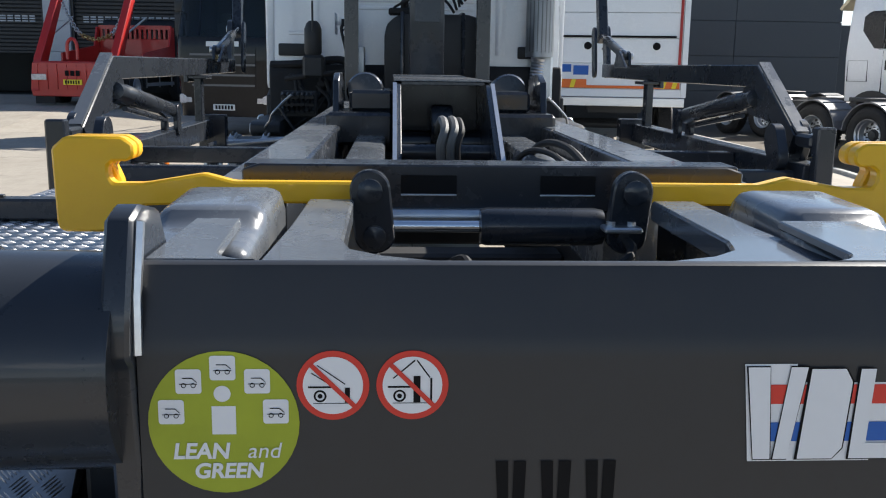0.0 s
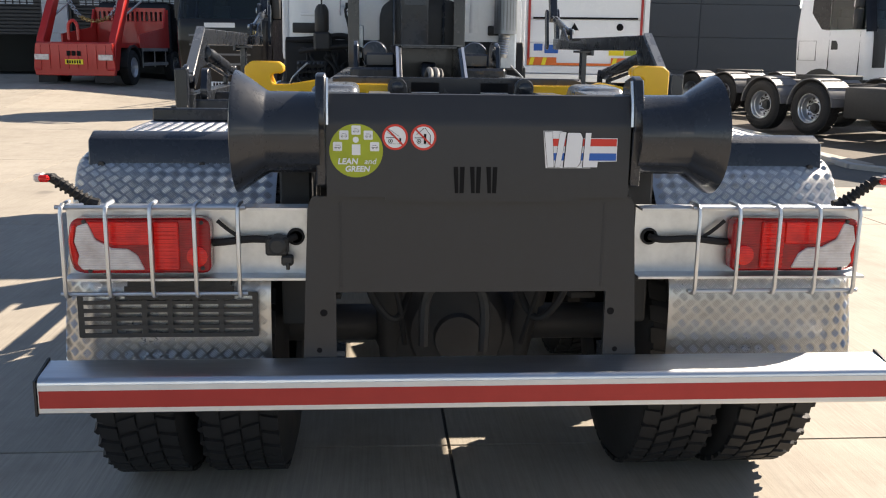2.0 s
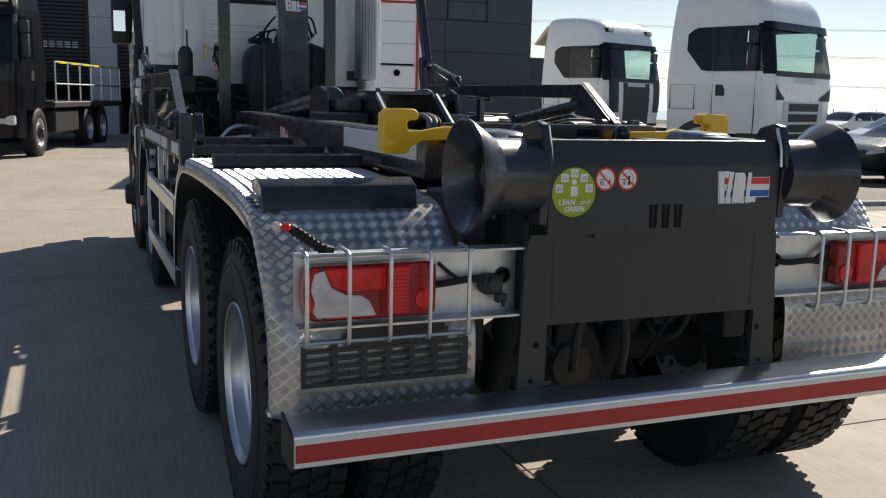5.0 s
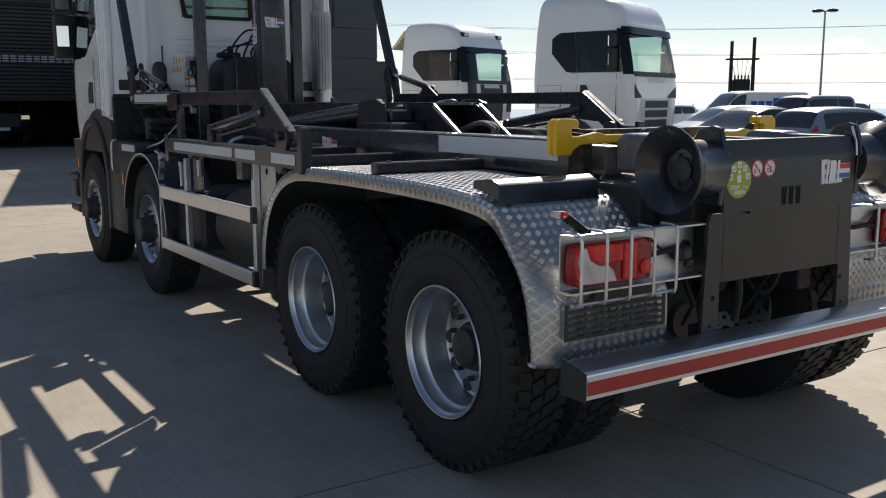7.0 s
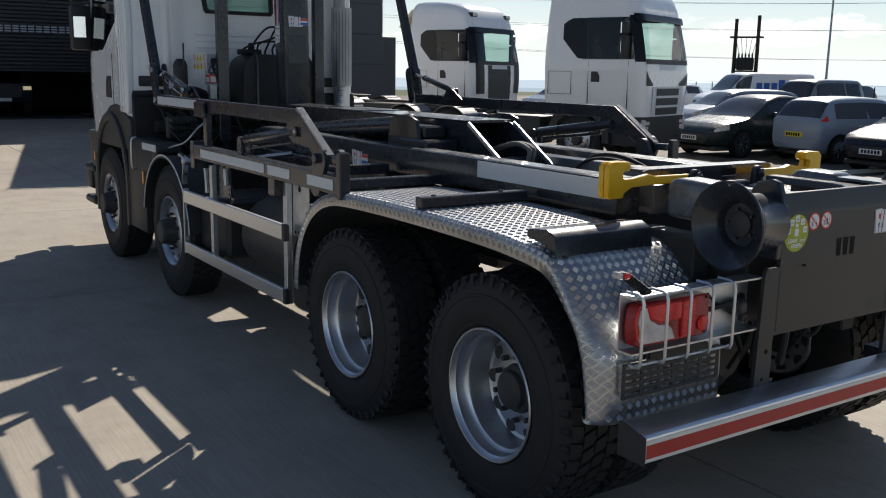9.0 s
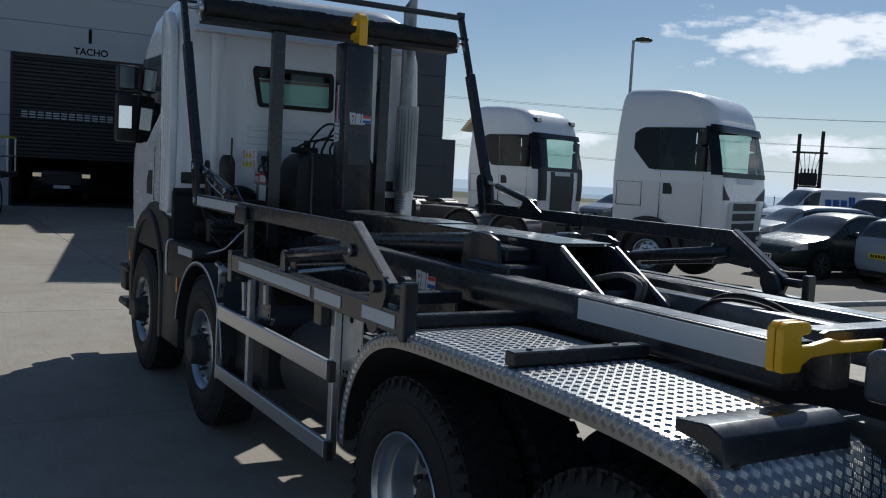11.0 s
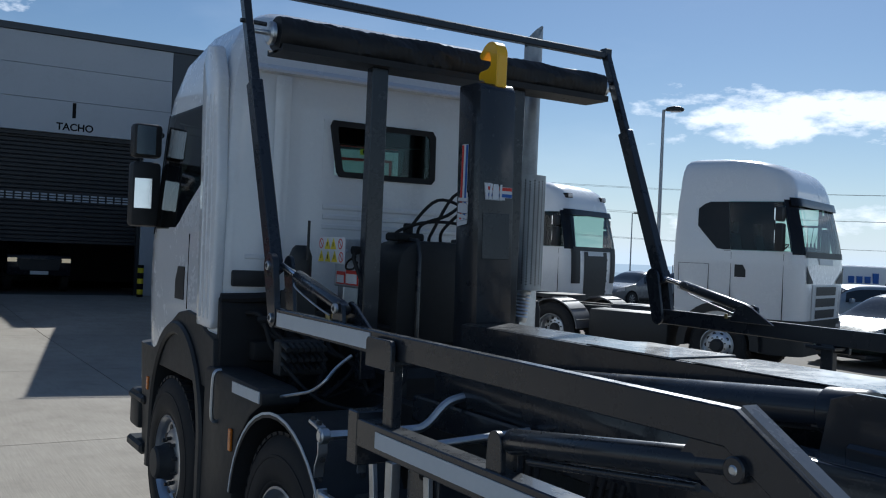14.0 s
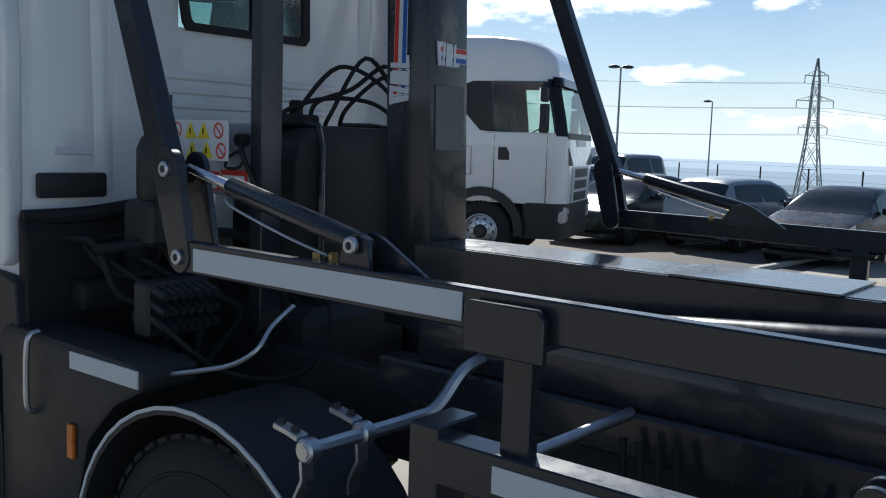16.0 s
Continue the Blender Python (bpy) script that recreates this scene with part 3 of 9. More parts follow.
def rim_mesh(deep):
    bm = B()
    d = 0.165 if deep else 0.03
    if deep:
        prof = [(0.292, 0.05), (0.297, 0.0), (0.293, -0.005), (0.287, -0.004), (0.281, 0.010), (0.271, 0.018), (0.268, 0.060), (0.262, 0.070), (0.250, 0.076), (0.246, 0.090), (0.242, d), (0.236, d + 0.018), (0.222, d + 0.024), (0.16, d + 0.010), (0.10, d + 0.004)]
    else:
        prof = [(0.292, 0.05), (0.297, 0.0), (0.285, -0.004), (0.276, 0.012), (0.268, 0.020), (0.262, 0.052), (0.248, 0.062), (0.235, 0.060), (0.20, 0.035), (0.165, 0.022), (0.10, 0.018)]
    lathe(bm, prof, (0, 0, 0), (1, 0, 0), 64, cap=False)
    return bm


def hub_mesh(deep):
    bm = B()
    h0 = 0.15 if deep else 0.012
    if deep:
        lathe(bm, [(0.115, 0.175), (0.105, 0.150), (0.088, 0.140), (0.084, 0.115), (0.070, 0.105), (0.0, 0.102)], (0, 0, 0), (1, 0, 0), 24)
        return bm
    lathe(bm, [(0.122, h0 + 0.03), (0.118, h0 - 0.02), (0.105, h0 - 0.05), (0.102, h0 - 0.085), (0.088, h0 - 0.10), (0.0, h0 - 0.104)], (0, 0, 0), (1, 0, 0), 24)
    return bm


def nut_mesh(deep):
    bm = B()
    h0 = 0.15 if deep else 0.012
    rod(bm, (h0 + 0.03, 0, 0.147), (h0 - 0.008 if deep else h0 - 0.022, 0, 0.147), 0.014, 0.012, 6)
    return bm


def holes_mesh(deep):
    bm = B()
    x = 0.184 if deep else 0.040
    lathe(bm, [(0.033, 0.002), (0.031, -0.004), (0.0, -0.003)], (x, 0.203 * math.sin(0.314), 0.203 * math.cos(0.314)), (1, 0, 0), 12)
    return bm


def wheel(at, side, deep, lugs=False, w=0.295, r=0.55):
    """side -1: outer face towards -x."""
    m = pose(*at) @ (Matrix.Identity(4) if side < 0 else pose(0, 0, 0, 0, 0, 180))
    key = (deep, lugs, w, r)
    if key not in WHEELS:
        WHEELS[key] = [("wheel", rim_mesh(deep), RIM), ("tyre", tyre_mesh(r, w, lugs), RUBBER), ("tread", tread_mesh(r, w, lugs), RUBBER), ("hub", hub_mesh(deep), CHASSIS), ("hand_hole", holes_mesh(deep), CHASSIS), ("wheel_nut", nut_mesh(deep), CHASSIS)]
        made = []
        for nm, bm, mt in WHEELS[key]:
            me = bpy.data.meshes.new(nm)
            bm.to_mesh(me)
            bm.free()
            me.materials.append(mt)
            for p in me.polygons:
                p.use_smooth = True
            me.set_sharp_from_angle(angle=radians(35))
            made.append((nm, me))
        WHEELS[key] = made
    root = None
    for nm, me in WHEELS[key]:
        if nm in ("hand_hole", "wheel_nut"):
            for i in range(10):
                ob = new(nm, me)
                ob.parent = root
                ob.matrix_basis = pose(0, 0, 0, 36 * i, 0, 0)
            continue
        ob = new(nm, me)
        if root is None:
            root = ob
            ob.matrix_basis = m
        else:
            ob.parent = root
        if nm == "tread":
            ob["kind"] = "stuff"
    return root


WHEELS = {}


def add_wheel(parent, at, side, deep, **kw):
    w = wheel(at, side, deep, **kw)
    w.parent = parent
    return w


for sx in (-1, 1):
    for y in (0.93, 2.24):
        add_wheel(TRUCK, (sx * 1.24, y, 0.532), sx, True, lugs=True, r=0.532)
        add_wheel(TRUCK, (sx * 0.90, y, 0.532), sx, True, lugs=True, r=0.532)
    for y in (5.50, 7.42):
        add_wheel(TRUCK, (sx * 1.19, y, 0.55), sx, False)

# chassis
for sx in (-1, 1):
    bm = B()
    box(bm, sx * 0.36 - 0.04, sx * 0.36 + 0.04, 0.35, 8.4, 0.86, 1.16, 0.006)
    part("chassis_rail", bm, CHASSIS, TRUCK)
for y in (0.5, 1.9, 3.3, 4.3, 5.2):
    bm = B()
    box(bm, -0.32, 0.32, y - 0.06, y + 0.06, 0.88, 1.12, 0.01)
    part("cross_member", bm, CHASSIS, TRUCK)
for y, dif in ((0.93, True), (2.24, True), (5.50, False), (7.42, False)):
    bm = B()
    rod(bm, (-0.95, y, 0.55), (0.95, y, 0.55), 0.07)
    if dif:
        lathe(bm, [(0.05, -0.30), (0.13, -0.26), (0.2, -0.12), (0.23, 0.0), (0.2, 0.12), (0.13, 0.26), (0.05, 0.30)], (0, y, 0.53), (1, 0, 0), 24)
        lathe(bm, [(0.21, 0.0), (0.21, -0.10), (0.17, -0.17), (0.09, -0.21), (0.085, -0.25), (0.0, -0.26)], (0, y - 0.02, 0.56), (0, 1, 0), 24)
    part("axle", bm, CHASSIS, TRUCK)
for sx in (-1, 1):
    bm = B()
    for k in range(4):
        prism(bm, [(0.75, 0.80 - 0.03 * k), (1.3, 0.72 - 0.03 * k), (1.9, 0.66 - 0.03 * k), (2.5, 0.72 - 0.03 * k), (3.0, 0.80 - 0.03 * k), (3.0, 0.78 - 0.03 * k), (2.5, 0.70 - 0.03 * k), (1.9, 0.64 - 0.03 * k), (1.3, 0.70 - 0.03 * k), (0.75, 0.78 - 0.03 * k)], "x", sx * 0.47 - 0.045, sx * 0.47 + 0.045)
    part("leaf_spring", bm, CHASSIS, TRUCK)
    bm = B()
    rod(bm, (sx * 0.28, 0.55, 1.02), (sx * 0.24, 0.85, 0.45), 0.045)
    rod(bm, (sx * 0.28, 0.55, 1.02), (sx * 0.26, 0.72, 0.7), 0.06)
    part("shock_absorber", bm, CHASSIS, TRUCK)
    bm = B()
    tube(bm, bend([(sx * 0.36, 0.4, 0.95), (sx * 0.30, 0.38, 0.78), (sx * 0.22, 0.42, 0.72), (sx * 0.15, 0.55, 0.9)]), 0.012)
    tube(bm, bend([(sx * 0.33, 0.42, 1.0), (sx * 0.24, 0.36, 0.85), (sx * 0.2, 0.5, 0.6)]), 0.009)
    part("brake_hose", bm, RUBBER, TRUCK)
bm = B()
tube(bm, bend([(-0.14, 0.42, 0.62), (-0.13, 0.40, 0.80), (-0.05, 0.40, 0.845), (0.03, 0.40, 0.83), (0.06, 0.40, 0.75), (0.06, 0.42, 0.60)]), 0.018)
part("tow_bow", bm, CHASSIS, TRUCK, "black steel bow over the axle housing")
bm = B()
box(bm, -0.3, 0.3, 6.0, 8.2, 0.5, 1.3, 0.05)
box(bm, -0.75, 0.75, 6.9, 8.6, 1.15, 1.35, 0.03)
part("engine", bm, CHASSIS, TRUCK)
bm = B()
lathe(bm, [(0.0, 0), (0.24, 0.02), (0.27, 0.05), (0.27, 0.85), (0.24, 0.88), (0.0, 0.9)], (-0.82, 3.3, 0.72), (0, 1, 0), 24)
part("air_tank", bm, CHASSIS, TRUCK)
bm = B()
box(bm, 0.55, 1.15, 3.25, 4.9, 0.45, 1.05, 0.06, 2)
part("fuel_tank", bm, CHASSIS, TRUCK)
bm = B()
box(bm, -1.12, -0.5, 4.35, 4.95, 0.5, 0.95, 0.03)
part("battery_box", bm, PLASTIC, TRUCK)
bm = B()
box(bm, -1.0, -0.55, 3.1, 3.3, 0.75, 1.05, 0.02)
part("valve_box", bm, PLASTIC, TRUCK)

# rear panel with its cheeks, drums and lower plate
bm = B()
prism(bm, [(0.10, 1.168), (0.10, 1.366), (0.101, 1.378), (0.105, 1.390), (0.124, 1.450), (0.127, 1.457), (0.132, 1.459), (0.141, 1.459), (0.141, 1.440), (0.118, 1.372), (0.118, 1.168)], "x", -0.437, 0.432)
rear = part("rear_panel", bm, PANEL, TRUCK, "folded anthracite steel end panel", 25)
bm = B()
box(bm, -0.27, 0.285, 0.102, 0.118, 1.155, 1.168)
part("lip", bm, PANEL, rear)
bm = B()
prism(bm, [(-0.487, 1.152), (-0.478, 1.165), (0.448, 1.165), (0.458, 1.152), (0.462, 1.13), (0.489, 0.66), (0.388, 0.66), (0.388, 0.882), (-0.415, 0.882), (-0.415, 0.66), (-0.513, 0.66), (-0.494, 1.13)], "y", 0.122, 0.14)
tail = part("tail_plate", bm, PANEL, TRUCK, "anthracite steel tail plate with two legs")
bm = B()
for x in (-0.40, 0.372):
    for k in range(26):
        z = 0.895 + k * 0.0098
        box(bm, x - 0.004, x + 0.004, 0.1207, 0.122, z, z + 0.0085, 0.0004)
pieces("weld_seam", bm, PANEL, tail)
bm = B()
for x, z, r in ((-0.451, 0.82, 0.011), (0.406, 0.82, 0.011), (-0.465, 0.705, 0.008), (0.425, 0.70, 0.008)):
    rod(bm, (x, 0.1212, z), (x, 0.135, z), r, seg=16)
pieces("bolt_hole", bm, BLACK_FLAT, tail)
for sx in (-1, 1):
    bm = B()
    prism(bm, [(0.075, 1.375), (0.085, 1.42), (0.115, 1.505), (0.15, 1.515), (0.22, 1.50), (0.26, 1.44), (0.26, 1.20), (0.10, 1.20), (0.09, 1.36)], "x", sx * 0.452 - 0.014, sx * 0.452 + 0.014, 0.004)
    part("cheek_plate", bm, FRAME, rear, "thick bent cheek plate with a weld along its edge")
    bm = B()
    c0 = 0.275 if sx > 0 else 0.325
    flange = [(sx * 0.437, 0.142), (sx * c0, 0.142)] + [(sx * (c0 + 0.045 * math.sin(a)), 0.192 - 0.05 * math.cos(a)) for a in (math.pi / 2 * k / 8 for k in range(9))] + [(sx * (c0 + 0.055), 0.40), (sx * 0.437, 0.40)]
    prism(bm, flange, "z", 1.448, 1.460, 0.002)
    part("corner_flange", bm, WORN_SHEEN, rear, "scuffed top flange with a rounded cut-out")
    bm = B()
    tube(bm, [(sx * 0.436, 0.098, 1.372), (sx * 0.436, 0.104, 1.43), (sx * 0.436, 0.128, 1.50)], 0.0065, 6)
    pieces("weld_seam", bm, ALU, rear, "bright weld bead")
    bm = B()
    prism(bm, [(0.27, 1.30), (0.27, 1.446), (0.41, 1.447), (0.43, 1.47), (0.62, 1.475), (0.66, 1.45), (0.66, 1.30)], "x", sx * 0.425 - 0.075, sx * 0.425 + 0.075, 0.025, 3)
    part("roller_carrier", bm, WORN_SHEEN, TRUCK, "rounded dark steel roller carrier")
    bm = B()
    lathe(bm, [(0.115, 0.455), (0.116, 0.60), (0.120, 0.607), (0.172, 0.682), (0.174, 0.690), (0.168, 0.693), (0.100, 0.645), (0.088, 0.628), (0.082, 0.60), (0.0, 0.598)], (0, 0.172, 1.345), (sx, 0, 0), 48)
    drum = part("roller", bm, FRAME, TRUCK, "flared steel container guide roller", 40)
    bm = B()
    lathe(bm, [(0.05, 0.60), (0.05, 0.612), (0.035, 0.62), (0.0, 0.622)], (0, 0.172, 1.345), (sx, 0, 0), 20)
    for k in range(5):
        a = 1.257 * k
        rod(bm, (sx * 0.60, 0.172 + 0.06 * math.cos(a), 1.345 + 0.06 * math.sin(a)), (sx * 0.612, 0.172 + 0.06 * math.cos(a), 1.345 + 0.06 * math.sin(a)), 0.007, seg=8)
    part("hub", bm, CHASSIS, drum)
# Blocks added to stop sun reaching the bumper through the dark gaps.
bm = B()
prism(bm, [(0.26, 0.90), (0.26, 1.33), (0.44, 1.33), (0.50, 1.20), (0.50, 0.90)], "x", -0.43, 0.43, 0.01)
blocker = part("rear_light_block", bm, CHASSIS, TRUCK, "dark block added to stop sun under the tilting frame")
for sx in (-1, 1):
    bm = B()
    prism(bm, [(0.40, 0.70), (0.40, 1.26), (0.72, 1.26), (0.72, 0.95), (0.55, 0.70)], "x", *sorted((sx * 0.50, sx * 0.60)), 0.008)
    part("side_light_block", bm, CHASSIS, blocker)
# plates between the rails behind the rear panel
for sx in (-1, 1):
    bm = B()
    prism(bm, [(sx * 0.322, 0.72), (sx * 0.248, 0.72), (sx * 0.246, 0.36), (sx * 0.232, 0.30), (sx * 0.195, 0.262), (sx * 0.11, 0.222), (sx * 0.08, 0.150), (sx * 0.345, 0.150), (sx * 0.335, 0.214), (sx * 0.325, 0.46)], "z", 1.405, 1.44, 0.004)
    part("rail_gusset", bm, WORN_SHEEN, TRUCK, "scuffed steel gusset plate")
    bm = B()
    box(bm, sx * 0.265 - 0.055, sx * 0.265 + 0.055, 0.9, 2.78, 1.26, 1.402, 0.012, 2)
    part("inner_rail", bm, WORN_SHEEN, TRUCK, "scuffed inner rail of the tilting frame")
    bm = B()
    prism(bm, [(0.93, 1.29), (0.93, 1.435), (5.1, 1.435), (5.25, 1.40), (5.25, 1.27), (0.93, 1.262)], "x", sx * 0.455 - 0.075, sx * 0.455 + 0.075, 0.010, 2)
    rail = part("main_rail", bm, FRAME, TRUCK, "long anthracite main rail of the lifting frame")
    bm = B()
    box(bm, sx * 0.534 - 0.003, sx * 0.534 + 0.003, 1.0, 2.02, 1.335, 1.425)
    part("reflective_strip", bm, SILVER, rail, "silver reflective strip")
    # Pale strip paints the glare on the rail top along with its scuffs.
    bm = B()
    box(bm, sx * 0.455 - 0.062, sx * 0.455 + 0.062, 0.96, 5.08, 1.4352, 1.4375)
    part("wear_glare_strip", bm, WORN_SHEEN, rail, "scuffed running face, glare put into its pale colour")
    bm = B()
    box(bm, sx * 0.50 - 0.06, sx * 0.50 + 0.06, 3.0, 5.4, 1.14, 1.27, 0.01)
    part("sub_frame", bm, FRAME, TRUCK)

# yellow container locks on their cross beam, with the lock cylinder
bm = B()
prism(bm, [(-0.45, 1.428), (-0.45, 1.474), (-0.42, 1.484), (0.42, 1.484), (0.45, 1.474), (0.45, 1.428), (0.25, 1.400), (-0.25, 1.400)], "y", 0.845, 0.87, 0.003)
box(bm, -0.45, 0.45, 0.87, 0.96, 1.470, 1.482, 0.003)
cross = part("lock_beam", bm, FRAME, TRUCK, "cross beam with two slots")
for x0, x1 in ((-0.17, -0.07), (0.08, 0.18)):
    bm = B()
    box(bm, x0, x1, 0.8435, 0.846, 1.432, 1.466, 0.0)
    part("slot", bm, BLACK_FLAT, cross)
for x0, x1 in ((-0.17, -0.07), (0.08, 0.18)):
    bm = B()
    box(bm, x0, x1, 0.8415, 0.8455, 1.429, 1.4325, 0.001)
    part("slot_edge", bm, ALU, cross, "bright lower lip of the slot")
for sx in (-1, 1):
    bm = B()
    body = [(-0.745, 1.385), (-0.735, 1.375), (-0.655, 1.375), (-0.645, 1.398), (-0.60, 1.420), (-0.47, 1.425), (-0.23, 1.425), (-0.23, 1.462), (-0.45, 1.462), (-0.50, 1.475), (-0.60, 1.458), (-0.650, 1.458), (-0.657, 1.470), (-0.657, 1.487), (-0.648, 1.494), (-0.624, 1.494), (-0.614, 1.502), (-0.614, 1.522), (-0.632, 1.535), (-0.725, 1.535), (-0.748, 1.515)]
    prism(bm, [(-sx * x, z) for x, z in body], "y", 0.765, 0.795, 0.004)
    prism(bm, [(-sx * x, z) for x, z in body[:4] + [(-0.645, 1.458), (-0.657, 1.487), (-0.648, 1.494), (-0.624, 1.494), (-0.614, 1.502), (-0.614, 1.522), (-0.632, 1.535), (-0.725, 1.535), (-0.748, 1.515)]], "y", 0.80, 0.83, 0.004)
    part("container_lock", bm, YELLOW, TRUCK, "bright yellow container lock hook")
    bm = B()
    n = 18
    pts = [(sx * 0.222 + 0.034 * math.cos(a), 1.452 + 0.034 * math.sin(a)) for a in (math.pi * k / n for k in range(n + 1))]
    pts += [(sx * 0.214 + 0.034 * math.cos(a), 1.375 + 0.03 * math.sin(a)) for a in (math.pi + math.pi * k / n for k in range(n + 1))]
    prism(bm, pts, "y", 0.735, 0.762, 0.003)
    link = part("lock_link", bm, FRAME, TRUCK, "rounded black link plate")
    bm = B()
    lathe(bm, [(0.021, 0), (0.021, 0.016), (0.012, 0.02), (0.0, 0.02)], (sx * 0.222, 0.735, 1.452), (0, -1, 0), 18)
    lathe(bm, [(0.019, 0), (0.019, 0.014), (0.0, 0.018)], (sx * 0.214, 0.735, 1.375), (0, -1, 0), 18)
    pieces("pin", bm, FRAME, link)
bm = B()
lathe(bm, [(0.0, 0), (0.030, 0.002), (0.033, 0.012), (0.033, 0.20), (0.030, 0.215), (0.0, 0.217)], (-0.035, 0.78, 1.385), (1, 0, 0), 24)
cyl = part("lock_cylinder", bm, FRAME, TRUCK)
bm = B()
rod(bm, (-0.20, 0.78, 1.385), (-0.035, 0.78, 1.385), 0.011)
part("rod", bm, CHROME, cyl, "bright chromed piston rod")
bm = B()
rod(bm, (-0.19, 0.83, 1.395), (0.18, 0.83, 1.395), 0.014)
box(bm, 0.17, 0.235, 0.71, 0.76, 1.385, 1.395, 0.003)
rod(bm, (0.185, 0.735, 1.395), (0.185, 0.735, 1.402), 0.008, seg=6)
rod(bm, (0.22, 0.735, 1.395), (0.22, 0.735, 1.402), 0.008, seg=6)
part("zinc_tube", bm, GALV, cyl)
bm = B()
tube(bm, bend([(0.2, 0.74, 1.38), (0.215, 0.70, 1.36), (0.18, 0.66, 1.34), (0.1, 0.7, 1.32)]), 0.009)
tube(bm, bend([(-0.1, 0.7, 1.33), (-0.07, 0.62, 1.36), (-0.06, 0.5, 1.33)]), 0.007)
part("hose", bm, RUBBER, cyl)

# spine with its slanted open end, side cylinders and mast
bm = B()
for sx in (-1, 1):
    prism(bm, [(2.20, 1.335), (2.62, 1.588), (2.70, 1.600), (5.578, 1.600), (5.572, 1.26), (2.30, 1.25)], "x", sx * 0.165 - 0.010, sx * 0.165 + 0.010, 0.003)
box(bm, -0.154, 0.154, 2.66, 5.578, 1.588, 1.602, 0.002)
box(bm, -0.154, 0.154, 2.9, 5.5, 1.26, 1.28)
box(bm, -0.154, 0.154, 3.0, 3.02, 1.28, 1.588)
spine = part("spine", bm, FRAME, TRUCK, "anthracite box spine open at its slanted end")
bm = B()
prism(bm, [(-0.185, 4.05), (0.185, 4.05), (0.185, 4.55), (0.10, 4.60), (-0.10, 4.60), (-0.185, 4.55)], "z", 1.603, 1.610)
box(bm, -0.182, 0.182, 2.66, 3.95, 1.603, 1.607)
part("wear_plate", bm, WORN_SHEEN, spine, "dusty steel plate on the spine")
for sx in (-1, 1):
    bm = B()
    for p, q in (((2.20, 1.335), (2.62, 1.588)),):
        beam(bm, (sx * 0.178, p[0], p[1]), (sx * 0.178, q[0], q[1]), 0.014, 0.024)
    pieces("weld_seam", bm, ALU, spine)
    bm = B()
    box(bm, sx * 0.31 - 0.125, sx * 0.31 + 0.125, 2.72, 3.12, 1.36, 1.482, 0.012)
    box(bm, sx * 0.27 - 0.085, sx * 0.27 + 0.085, 2.86, 3.3, 1.482, 1.562, 0.012)
    part("pivot_block", bm, FRAME, TRUCK)
    bm = B()
    prism(bm, [(2.82, 1.40), (2.86, 1.60), (2.95, 1.628), (3.10, 1.628), (3.18, 1.60), (3.22, 1.40)], "x", sx * 0.405 - 0.012, sx * 0.405 + 0.012, 0.003)
    part("pivot_lug", bm, FRAME, TRUCK)
    bm = B()
    lathe(bm, [(0.0, 0), (0.07, 0.005), (0.078, 0.02), (0.078, 0.16), (0.068, 0.17), (0.066, 1.9), (0.05, 1.92), (0.0, 1.93)], (sx * 0.30, 3.10, 1.555), (0, 1, -0.085), 24)
    cyl = part("lift_cylinder", bm, FRAME, TRUCK, "large dark lifting cylinder")
    bm = B()
    rod(bm, (sx * 0.30, 5.02, 1.39), (sx * 0.30, 5.35, 1.365), 0.035)
    part("rod", bm, CHROME, cyl)
bm = B()
rod(bm, (-0.36, 2.86, 1.36), (0.36, 2.86, 1.36), 0.055)
rod(bm, (-0.18, 2.45, 1.36), (0.18, 2.45, 1.36), 0.03)
lathe(bm, [(0.07, -0.04), (0.075, -0.03), (0.075, 0.03), (0.07, 0.04)], (0.0, 2.75, 1.44), (1, 0, 0), 24)
part("pivot_shaft", bm, FRAME, TRUCK)
for dx, r in ((-0.02, 0.0152), (0.012, 0.0151), (0.035, 0.010)):
    bm = tube(B(), bend([(dx, 2.25, 1.30), (dx - 0.01, 2.2, 1.40), (dx + 0.005, 2.22, 1.455), (dx, 2.35, 1.48), (dx, 2.6, 1.42)]), r)
    part("hose", bm, SLEEVE if r > 0.015 else RUBBER, TRUCK, "hydraulic hose in a grey taped sleeve" if r > 0.015 else "thin black hydraulic hose")
bm = tube(B(), bend([(0.2, 2.1, 1.25), (0.24, 1.95, 1.42), (0.30, 1.75, 1.44), (0.34, 1.5, 1.36), (0.34, 1.3, 1.3)]), 0.011)
part("hose", bm, RUBBER, TRUCK, "black rubber hydraulic hose")
bm = tube(B(), bend([(0.16, 2.1, 1.25), (0.2, 1.95, 1.40), (0.26, 1.72, 1.42), (0.30, 1.45, 1.34)]), 0.009)
part("hose", bm, RUBBER, TRUCK, "black rubber hydraulic hose")
# hose loops hanging under the lifting frame
for k in range(4):
    y = 4.02 + 0.05 * k
    bm = tube(B(), bend([(-0.62, y + 0.28, 1.22), (-0.66, y + 0.22, 1.02 - 0.02 * k), (-0.68, y + 0.02, 0.90 - 0.03 * k), (-0.66, y - 0.16, 1.0), (-0.60, y - 0.18, 1.2)]), 0.011)
    part("hose", bm, RUBBER, TRUCK, "black rubber hydraulic hose")
bm = rod(B(), (-1.20, 4.60, 1.195), (-0.54, 4.47, 1.265), 0.017)
part("zinc_rod", bm, GALV, TRUCK, "bright zinc stay rod")

